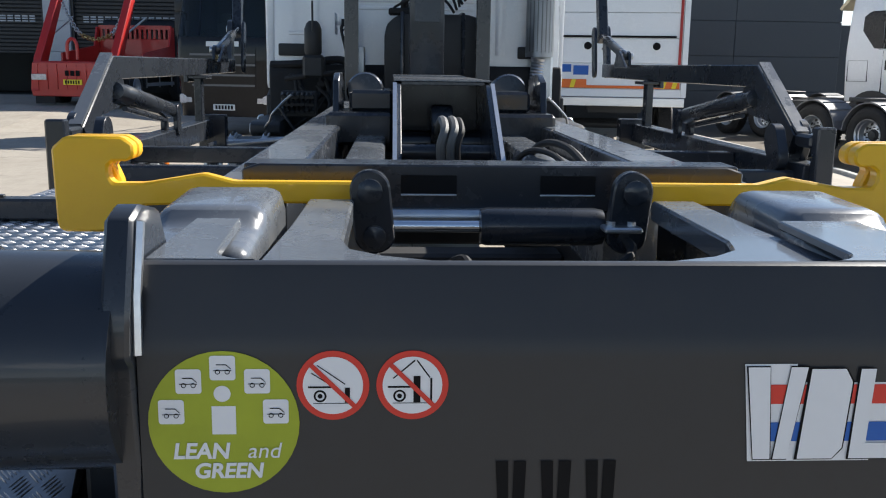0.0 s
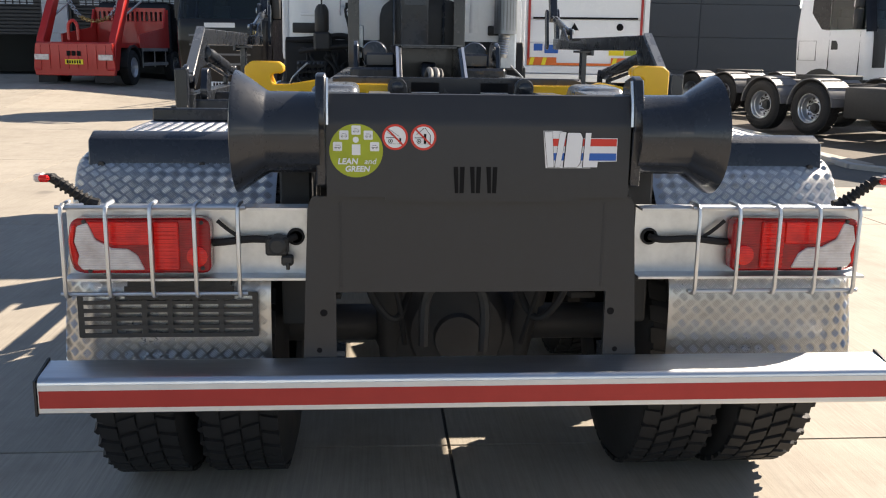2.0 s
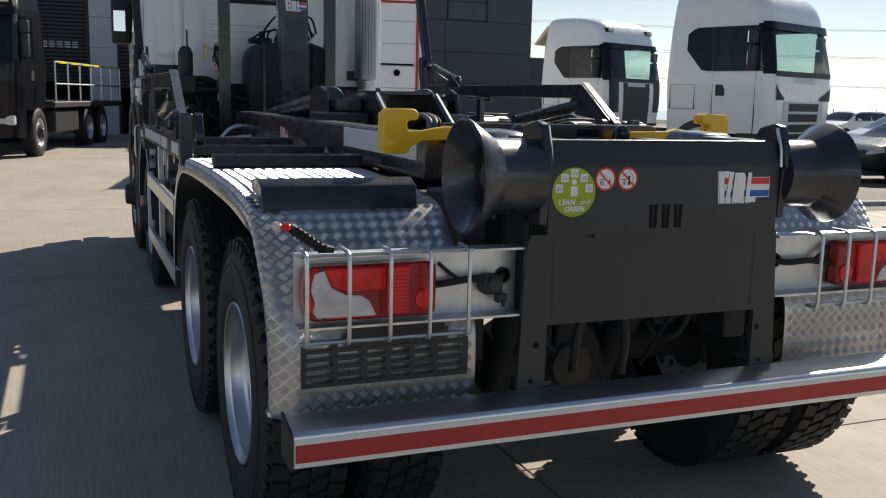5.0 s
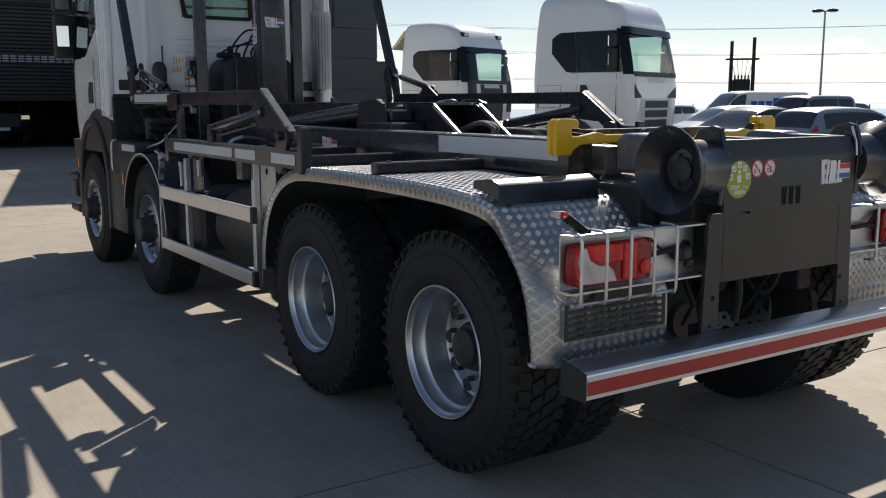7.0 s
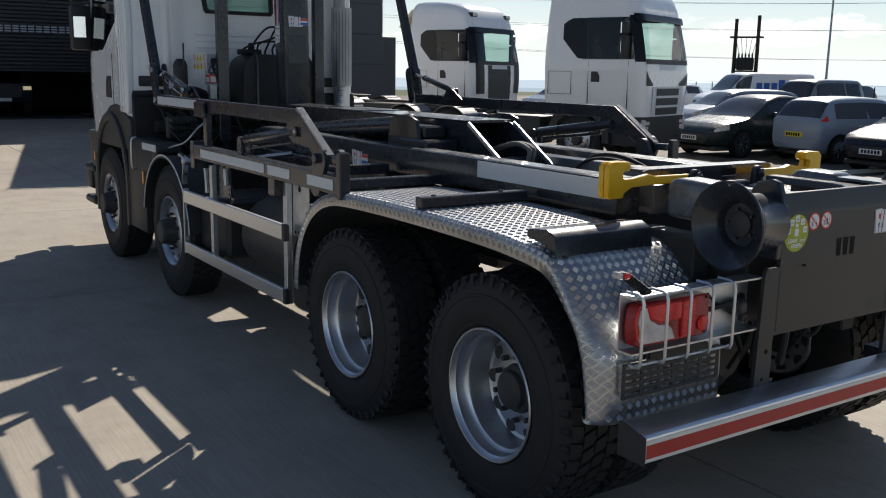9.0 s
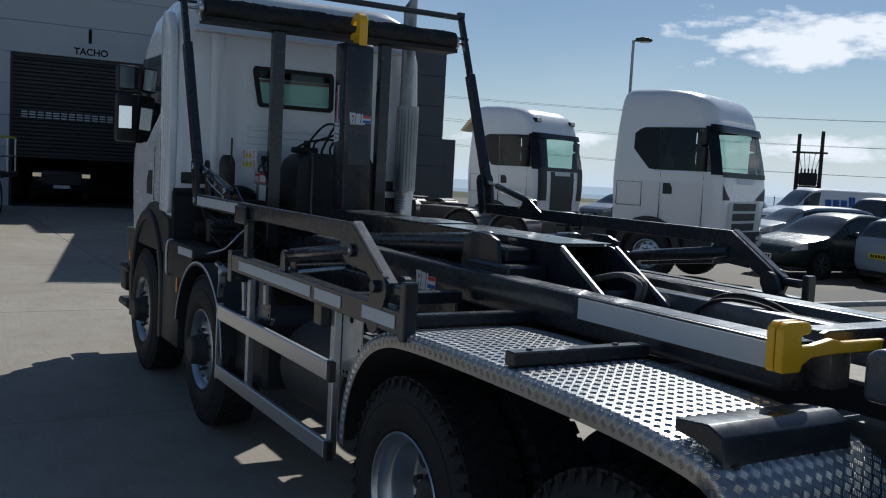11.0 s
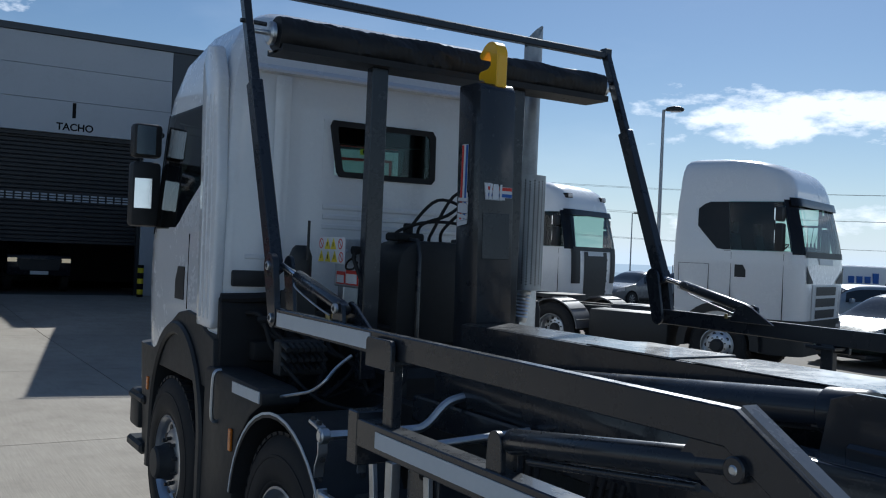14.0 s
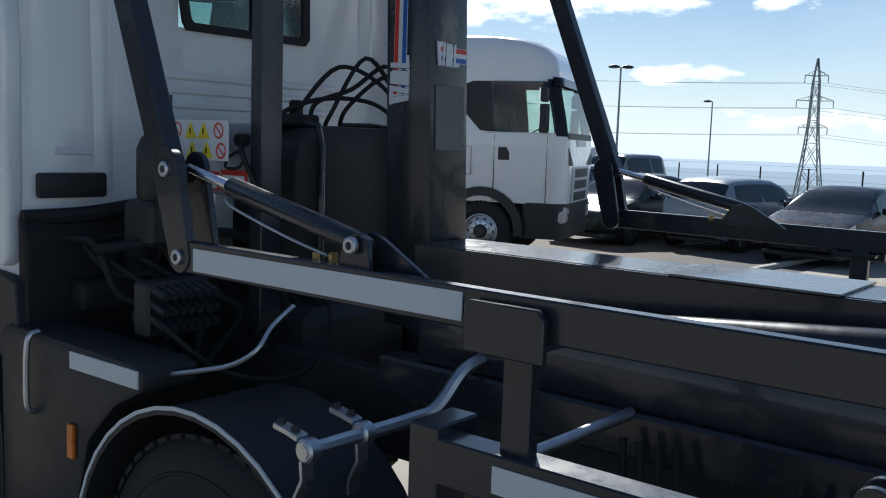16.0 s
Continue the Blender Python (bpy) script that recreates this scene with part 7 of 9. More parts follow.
def tractor(name, label, at, turn, grille, deflector, group):
    t = thing(name, label, "truck", at, turn, group)
    cab(t, TRACTOR, WHITE, (2.18, 3.0), (8, NL + 1), (3, 8), None, grille)
    for sg in (-1, 1):
        add_wheel(t, (sg * 1.2, -1.42, 0.52), sg, False, r=0.52)
        for y in (-4.75, -6.10):
            add_wheel(t, (sg * 1.22, y, 0.52), sg, True, r=0.52)
            bm = arch(B(), y, 0.52, 0.575, 0.60, *sorted((sg * 0.62, sg * 1.24)), 5, 175)
            mg = part("mudguard", bm, GREYPLASTIC, t, "ribbed grey mudguard")
            for k in range(7):
                a = radians(20 + 23 * k)
                bm = B()
                beam(bm, (sg * 0.64, y + 0.603 * math.cos(a), 0.52 + 0.603 * math.sin(a)), (sg * 1.22, y + 0.603 * math.cos(a), 0.52 + 0.603 * math.sin(a)), 0.012, 0.03)
                part("rib", bm, GREYPLASTIC, mg)
        bm = arch(B(), -1.42, 0.54, 0.58, 0.73, *sorted((sg * 0.85, sg * 1.232)), -5, 185)
        part("wheel_arch", bm, PLASTIC, t)
        bm = B()
        box(bm, sg * 0.38 - 0.05, sg * 0.38 + 0.05, -6.9, -0.6, 0.72, 1.0, 0.01)
        part("chassis_rail", bm, CHASSIS, t)
        bm = B()
        box(bm, *sorted((sg * 0.55, sg * 1.17)), -3.95, -2.35, 0.38, 0.98, 0.05, 2)
        part("fuel_tank", bm, PLASTIC if sg > 0 else CHASSIS, t)
        bm = B()
        box(bm, *sorted((sg * 0.75, sg * 1.08)), -0.26, -0.015, 0.86, 0.99, 0.02)
        part("lamp_unit", bm, CLEAR_LENS, t, "headlamp in a black surround")
        bm = B()
        box(bm, *sorted((sg * 0.3, sg * 0.95)), -6.95, -6.88, 0.62, 0.82, 0.01)
        part("rear_lamp", bm, RED_DARK, t)
        # locker line on the cab side
        bm = B()
        for y0, y1, z0, z1 in ((-2.16, -1.62, 1.46, 1.466), (-2.16, -1.62, 1.92, 1.926), (-2.166, -2.16, 1.46, 1.926), (-1.62, -1.614, 1.46, 1.926)):
            box(bm, *sorted((sg * 1.19, sg * 1.222)), y0, y1, z0, z1)
        part("locker_gap", bm, BLACK_FLAT, t)
    for y in (-1.42, -4.75, -6.10):
        bm = B()
        rod(bm, (-0.95, y, 0.52), (0.95, y, 0.52), 0.08)
        part("axle", bm, CHASSIS, t)
    bm = B()
    prism(bm, [(-0.45, -5.9), (-0.2, -6.2), (-0.08, -5.6), (0.08, -5.6), (0.2, -6.2), (0.45, -5.9), (0.5, -5.2), (0.3, -4.85), (-0.3, -4.85), (-0.5, -5.2)], "z", 1.08, 1.16, 0.01)
    part("fifth_wheel", bm, CHASSIS, t)
    bm = B()
    box(bm, -0.4, 0.4, -3.9, -2.4, 0.9, 1.05, 0.03)
    part("cross_member", bm, CHASSIS, t)
    bm = B()
    box(bm, -0.9, 0.9, -0.9, -0.3, 0.5, 1.0, 0.03)
    part("cross_member", bm, CHASSIS, t)
    if deflector:
        bm = B()
        prism(bm, [(-2.25, 3.42), (-2.25, 3.58), (-2.72, 3.10), (-2.66, 3.06)], "x", -1.05, 1.05, 0.006)
        part("air_deflector", bm, CREAM, t, "hinged cream air deflector")
        for sg in (-1, 1):
            bm = B()
            box(bm, *sorted((sg * 0.70, sg * 0.98)), -0.62, -0.30, 3.34, 3.46, 0.03, 2)
            lamp = part("roof_lamp", bm, BLACKPAINT, t)
            bm = B()
            box(bm, *sorted((sg * 0.74, sg * 0.94)), -0.32, -0.292, 3.36, 3.44, 0.012, 2)
            part("lens", bm, CLEAR_LENS, lamp)
    return t


tractor("tractor_unit", "white six-wheel tractor unit with silver grille bars", (11.16, 11.54, 0.02), -160.0, ALU, False, "tractor units")
tractor("tractor_unit", "white six-wheel tractor unit with black grille and roof lamps", (12.1, 18.6, 0.0), -159.0, PLASTIC, True, "tractor units")


def box_trailer():
    t = thing("box_trailer", "white box trailer with red and orange markings on its rear", "trailer", (3.96, 16.46, 0.0), -11.0)
    bm = B()
    box(bm, -1.27, 1.27, 0.06, 11.0, 1.15, 3.70, 0.02)
    body = part("body", bm, WHITE, t)
    bm = B()
    for x0, x1, z0, z1 in ((-1.275, -1.17, 1.15, 3.70), (1.17, 1.275, 1.15, 3.70), (-1.17, 1.17, 3.48, 3.70), (-1.17, 1.17, 1.15, 1.30)):
        box(bm, x0, x1, -0.02, 0.055, z0, z1, 0.01)
    part("rear_frame", bm, WHITE, t)
    for k in range(5):
        bm = B()
        box(bm, -1.165, 1.165, 0.0, 0.054, 1.31 + 0.458 * k, 1.31 + 0.458 * k + 0.45, 0.006)
        part("shutter_panel", bm, WHITE, t)
    bm = B()
    for x0, x1, z0, z1 in ((-1.15, -1.10, 1.42, 3.55), (1.10, 1.15, 1.42, 3.55), (-1.10, 1.10, 3.50, 3.55), (-1.26, 1.26, 3.74, 3.79)):
        box(bm, x0, x1, -0.026, -0.021, z0, z1)
    part("red_tape", bm, REDTAPE, t)
    bm = B()
    for x0, x1 in ((-1.15, -0.55), (0.55, 1.15)):
        box(bm, x0, x1, -0.026, -0.021, 1.31, 1.47)
    box(bm, -0.55, 0.55, -0.026, -0.021, 1.31, 1.36)
    part("orange_marker", bm, ORANGE_FLAT, t, "orange and yellow rear marker board")
    bm = B()
    for k, x in enumerate((-1.05, -0.80, 0.62, 0.86, 1.06)):
        prism(bm, [(x - 0.06, 1.315), (x + 0.02, 1.315), (x + 0.06, 1.465), (x - 0.02, 1.465)], "y", -0.029, -0.0265)
    box(bm, 0.50, 0.80, -0.026, -0.021, 1.52, 1.68)
    part("yellow_marker", bm, YELLOW_FLAT, t)
    bm = B()
    box(bm, 0.82, 1.05, -0.026, -0.021, 1.52, 1.70)
    part("green_label", bm, GREEN_FLAT, t)
    bm = B()
    box(bm, -0.80, -0.52, -0.026, -0.021, 1.55, 1.72)
    box(bm, -1.02, -0.84, -0.026, -0.021, 1.60, 1.74)
    part("blue_label", bm, BLUE_FLAT, t)
    bm = B()
    box(bm, -1.05, 1.05, -0.024, -0.020, 2.23, 2.27)
    for x in (-0.55, 0.70):
        disc(bm, (x, -0.024, 2.08), 0.07)
    prism(bm, [(-0.30, 2.01), (-0.12, 2.01), (-0.21, 2.16)], "y", -0.024, -0.021)
    part("dark_label", bm, BLACK_FLAT, t)
    bm = B()
    box(bm, 0.55, 1.0, -0.03, -0.021, 3.62, 3.72)
    part("number_plate", bm, YELLOW_FLAT, t, "yellow plate with plain dark bars")
    bm = B()
    for k in range(6):
        box(bm, 0.60 + k * 0.06, 0.64 + k * 0.06, -0.032, -0.0305, 3.64, 3.70)
    part("plate_bar", bm, BLACK_FLAT, t)
    bm = B()
    box(bm, -1.25, 1.25, -0.05, 0.10, 0.98, 1.14, 0.01)
    part("rear_bumper", bm, ALU, t)
    bm = B()
    box(bm, -0.5, 0.5, 0.3, 10.5, 0.85, 1.14)
    part("chassis", bm, CHASSIS, t)
    for sg in (-1, 1):
        for y in (2.0, 3.3):
            add_wheel(t, (sg * 1.22, y, 0.52), sg, True, r=0.52)
    bm = B()
    for y in (2.0, 3.3):
        rod(bm, (-1, y, 0.52), (1, y, 0.52), 0.07)
    part("axle", bm, CHASSIS, t)
    bm = B()
    box(bm, -1.1, 1.1, 9.5, 10.8, 0, 1.0, 0.05)
    part("front_unit", bm, CHASSIS, t)


box_trailer()

BLACKCAB = [(1.0, (1.16, 0.0, -2.0, 0.22)), (1.6, (1.2, 0.02, -2.0, 0.22)), (1.95, (1.2, 0.0, -2.0, 0.22)), (2.05, (1.2, -0.03, -2.0, 0.22)), (2.85, (1.15, -0.25, -2.0, 0.22)), (3.0, (1.14, -0.3, -2.0, 0.22)), (3.35, (1.05, -0.6, -2.0, 0.26)), (3.5, (0.9, -0.9, -1.9, 0.26))]


def black_lorry():
    t = thing("flatbed_lorry", "black flatbed lorry with a roof lamp bar", "truck", (-3.95, 20.3, 0.0), 163.0)
    t.scale = (1.0, 1.0, 1.10)
    cab(t, BLACKCAB, BLACKPAINT, (2.05, 2.85), (7, NL + 1), None, None, GREYPLASTIC)
    bm = B()
    tube(bm, bend([(-1.1, -0.35, 3.05), (-1.12, -0.2, 3.2), (-1.0, -0.16, 3.3), (1.0, -0.16, 3.3), (1.12, -0.2, 3.2), (1.1, -0.35, 3.05)]), 0.03)
    tube(bm, [(-1.05, -0.16, 3.12), (1.05, -0.16, 3.12)], 0.025)
    bar = part("lamp_bar", bm, ALU, t, "bright roof bar")
    for k in range(6):
        bm = B()
        lathe(bm, [(0.05, 0), (0.10, 0.06), (0.105, 0.09), (0.0, 0.11)], (-0.75 + 0.3 * k, -0.24, 3.21), (0, 1, 0), 18)
        part("spot_lamp", bm, CLEAR_LENS, bar, "round clear spot lamp")
    bm = B()
    for x in (-0.55, 0.15):
        box(bm, x, x + 0.40, -1.0, -0.75, 3.62, 3.74, 0.03, 2)
    lb = part("beacon", bm, AMBER, t, "amber roof beacon")
    bm = B()
    box(bm, -0.15, 0.15, -0.98, -0.77, 3.62, 3.73, 0.02)
    box(bm, -0.6, 0.6, -0.95, -0.8, 3.5, 3.62, 0.02)
    part("beacon_mount", bm, CLEAR_LENS, lb)
    bm = B()
    box(bm, -0.26, 0.26, -0.0, 0.03, 0.58, 0.70, 0.004)
    part("number_plate", bm, WHITE_FLAT, t, "white plate with plain dark bars")
    bm = B()
    for k in range(6):
        box(bm, -0.22 + 0.075 * k, -0.17 + 0.075 * k, 0.031, 0.034, 0.60, 0.68)
    part("plate_bar", bm, BLACK_FLAT, t)
    bm = B()
    box(bm, -1.25, 1.25, -8.8, -2.3, 1.02, 1.16, 0.02)
    bed = part("flatbed", bm, CHASSIS, t)
    for sg in (-1, 1):
        bm = B()
        for k in range(7):
            rod(bm, (sg * 1.22, -2.5 - k * 1.0, 1.16), (sg * 1.22, -2.5 - k * 1.0, 2.05), 0.025, seg=8)
        for z in (1.55, 2.03):
            rod(bm, (sg * 1.22, -2.5, z), (sg * 1.22, -8.5, z), 0.022, seg=8)
        part("railing", bm, GALV, bed, "galvanised hand rail")
        bm = B()
        for k in range(6):
            box(bm, sg * 1.22 - 0.027, sg * 1.22 + 0.027, -3.3 - k, -2.7 - k, 2.005, 2.055)
        part("yellow_band", bm, YELLOW_FLAT, bed)
        for y in (-1.35, -5.3, -6.6):
            add_wheel(t, (sg * 1.2, y, 0.52), sg, y < -2, r=0.52)
        bm = B()
        box(bm, *sorted((sg * 0.6, sg * 1.15)), -4.5, -2.6, 0.45, 0.98, 0.04)
        part("side_box", bm, PLASTIC, t)
    bm = B()
    box(bm, -0.5, 0.5, -8.6, -0.5, 0.7, 1.0)
    part("chassis", bm, CHASSIS, t)


black_lorry()


def skip_loader():
    z = 0.42
    t = thing("skip_loader", "bright red skip loader lorry with raised chains", "truck", (-8.9, 25.4, z), -6.0)
    bm = B()
    prism(bm, [(-1.15, 0.30), (1.15, 0.30), (1.20, 0.50), (1.12, 1.22), (-1.12, 1.22), (-1.20, 0.50)], "y", -0.10, 0.05, 0.02)
    tailp = part("tail_frame", bm, REDPAINT, t)
    bm = B()
    box(bm, -1.1, 1.1, -0.125, -0.105, 1.02, 1.10)
    for k in range(8):
        box(bm, -1.0 + 0.27 * k, -0.96 + 0.27 * k, -0.13, -0.105, 0.50, 1.16)
    part("rib", bm, REDPAINT, tailp)
    for sg in (-1, 1):
        bm = B()
        box(bm, *sorted((sg * 0.72, sg * 1.14)), -0.15, -0.108, 0.74, 0.9, 0.01)
        part("rear_lamp", bm, CLEAR_LENS, tailp)
        bm = B()
        prism(bm, [(-0.12, 0.45), (0.25, 0.45), (0.55, 1.25), (1.72, 3.05), (1.70, 3.15), (1.58, 3.2), (1.46, 3.12), (0.12, 1.35)], "x", sg * 1.06 - 0.11, sg * 1.06 + 0.11, 0.02)
        arm = part("lift_arm", bm, REDPAINT, t, "tall leaning red lifting arm")
        pts = bend([(sg * 1.0, 1.62, 3.02), (sg * 0.75, 1.6, 2.45), (sg * 0.45, 1.58, 2.02), (sg * 0.02, 1.56, 1.86)], 7)
        for k, (p0, p1) in enumerate(zip(pts, pts[1:])):
            bm = B()
            d = (p1 - p0).normalized()
            n = d.cross(Vector((0, 1, 0) if k % 2 else (0.3, 0, 1))).normalized()
            loop = [p0 - d * 0.02 + n * 0.0, p0 + n * 0.05, p1 + n * 0.05, p1 + d * 0.02, p1 - n * 0.05, p0 - n * 0.05, p0 - d * 0.02]
            tube(bm, loop, 0.018, 5)
            part("chain_link", bm, GALV if k < 14 else BRASS, arm)
        bm = B()
        rod(bm, (sg * 1.05, 1.1, 2.0), (sg * 1.12, 2.6, 2.55), 0.03)
        part("strut", bm, GALV, arm, "thin bright stay")
        bm = B()
        tube(bm, bend([(sg * 0.28, 0.3, 1.3), (sg * 0.28, 0.3, 1.72), (sg * 0.14, 0.3, 1.86), (sg * 0.02, 0.3, 1.72), (sg * 0.0, 0.3, 1.3)]), 0.05)
        if sg < 0:
            part("tilt_hook", bm, REDPAINT, t)
        else:
            bm.free()
        for y in (1.4, 5.4):
            add_wheel(t, (sg * 1.2, y, 0.52), sg, y < 3, r=0.52)
        bm = arch(B(), 1.4, 0.54, 0.60, 0.65, *sorted((sg * 0.8, sg * 1.22)), 0, 180)
        part("mudguard", bm, PLASTIC, t)
        bm = B()
        for zz in (0.55, 1.0):
            box(bm, *sorted((sg * 1.15, sg * 1.2)), 2.2, 4.6, zz, zz + 0.1, 0.01)
        for y in (2.3, 3.4, 4.5):
            box(bm, *sorted((sg * 1.13, sg * 1.15)), y, y + 0.06, 0.5, 1.15)
        part("side_guard", bm, GALV, t)
        bm = B()
        box(bm, *sorted((sg * 0.55, sg * 1.1)), -0.05, -0.02, 0.10, 0.34)
        part("mud_flap", bm, RUBBER, t)
        bm = B()
        prism(bm, [(1.9, 1.10), (4.7, 1.10), (4.7, 2.35), (4.45, 2.35), (4.2, 1.75), (1.9, 1.5)], "x", sg * 1.2 - 0.03, sg * 1.2 + 0.03, 0.01)
        part("side_plate", bm, REDPAINT, t)
    bm = B()
    box(bm, -1.15, 1.15, 0.05, 4.8, 1.1, 1.25, 0.02)
    box(bm, -1.17, 1.17, 4.55, 4.68, 1.25, 1.98, 0.02)
    for k in range(15):
        box(bm, -1.14 + 0.157 * k, -1.06 + 0.157 * k, 4.56, 4.64, 1.98, 2.28)
    box(bm, -1.17, 1.17, 4.55, 4.66, 2.28, 2.40)
    part("deck", bm, REDPAINT, t)
    bm = B()
    box(bm, -0.45, 0.45, 0.2, 6.5, 0.65, 1.08)
    part("chassis", bm, CHASSIS, t)
    bm = B()
    box(bm, -0.26, 0.26, -0.13, -0.106, 0.62, 0.76)
    part("number_plate", bm, YELLOW_FLAT, tailp, "yellow plate with plain dark bars")
    bm = B()
    for k in range(6):
        box(bm, -0.21 + 0.072 * k, -0.165 + 0.072 * k, -0.134, -0.131, 0.645, 0.735)
    for k in range(3):
        box(bm, -0.2 + 0.15 * k, -0.09 + 0.15 * k, -0.134, -0.131, 0.86, 1.0)
    part("plate_bar", bm, BLACK_FLAT, tailp)
    bm = B()
    box(bm, -1.2, 1.2, 4.85, 6.9, 0.9, 2.6, 0.12, 2)
    part("cab_body", bm, BLACKPAINT, t)


skip_loader()


# ---- cars ----
def smooth_at(keys, v):
    """Read a table of (place, value) with soft joints."""
    if v <= keys[0][0]:
        return keys[0][1]
    for i in range(len(keys) - 1):
        (a, p), (b, q) = keys[i], keys[i + 1]
        if v <= b:
            t = (v - a) / (b - a)
            m0 = (q - keys[i - 1][1]) / (b - keys[i - 1][0]) if i else (q - p) / (b - a)
            m1 = (keys[i + 2][1] - p) / (keys[i + 2][0] - a) if i + 2 < len(keys) else (q - p) / (b - a)
            m0, m1 = 0.6 * m0 * (b - a), 0.6 * m1 * (b - a)
            return (2 * t ** 3 - 3 * t * t + 1) * p + (t ** 3 - 2 * t * t + t) * m0 + (3 * t * t - 2 * t ** 3) * q + (t ** 3 - t * t) * m1
    return keys[-1][1]


# top line as (share of the half length, height: below 1 in metres, above 1 as a share of the roof height plus 1), rear to front
STYLES = {
    "saloon": dict(top=[(-1.0, 0.60), (-0.98, 0.80), (-0.93, 0.92), (-0.66, 0.985), (-0.34, 1.955), (-0.16, 1.995), (0.04, 1.995), (0.18, 1.945), (0.54, 0.93), (0.82, 0.80), (0.93, 0.70), (0.985, 0.58), (1.0, 0.48)],
                   belt=0.90, screen=(0.19, 0.52), back=(-0.62, -0.36), side=((-0.50, -0.10), (-0.06, 0.30)), wheels=(-0.60, 0.63)),
    "hatch": dict(top=[(-1.0, 0.55), (-0.99, 0.80), (-0.965, 0.98), (-0.80, 1.93), (-0.62, 1.985), (-0.2, 2.0), (0.10, 1.985), (0.26, 1.93), (0.62, 0.95), (0.84, 0.82), (0.94, 0.70), (0.985, 0.58), (1.0, 0.48)],
                  belt=0.93, screen=(0.27, 0.60), back=(-0.95, -0.80), side=((-0.74, -0.22), (-0.17, 0.36)), wheels=(-0.66, 0.66)),
    "suv": dict(top=[(-1.0, 0.65), (-0.99, 0.95), (-0.97, 1.10), (-0.90, 1.95), (-0.78, 1.99), (-0.2, 2.0), (0.08, 1.99), (0.20, 1.95), (0.48, 1.08), (0.80, 1.0), (0.94, 0.90), (0.985, 0.72), (1.0, 0.60)],
                belt=1.05, screen=(0.21, 0.46), back=(-0.965, -0.90), side=((-0.84, -0.50), (-0.46, -0.12), (-0.08, 0.26)), wheels=(-0.60, 0.62)),
    "van": dict(top=[(-1.0, 0.70), (-0.995, 1.20), (-0.985, 1.90), (-0.95, 1.985), (-0.5, 2.0), (0.20, 2.0), (0.34, 1.96), (0.66, 1.22), (0.84, 1.08), (0.94, 0.95), (0.985, 0.75), (1.0, 0.60)],
                belt=1.22, screen=(0.36, 0.64), back=None, side=((0.24, 0.52),), wheels=(-0.55, 0.66)),
}
PLAN = [(-1.0, 0.80), (-0.985, 0.87), (-0.94, 0.93), (-0.80, 0.985), (-0.4, 1.0), (0.4, 1.0), (0.70, 0.975), (0.86, 0.92), (0.95, 0.83), (0.985, 0.74), (1.0, 0.66)]


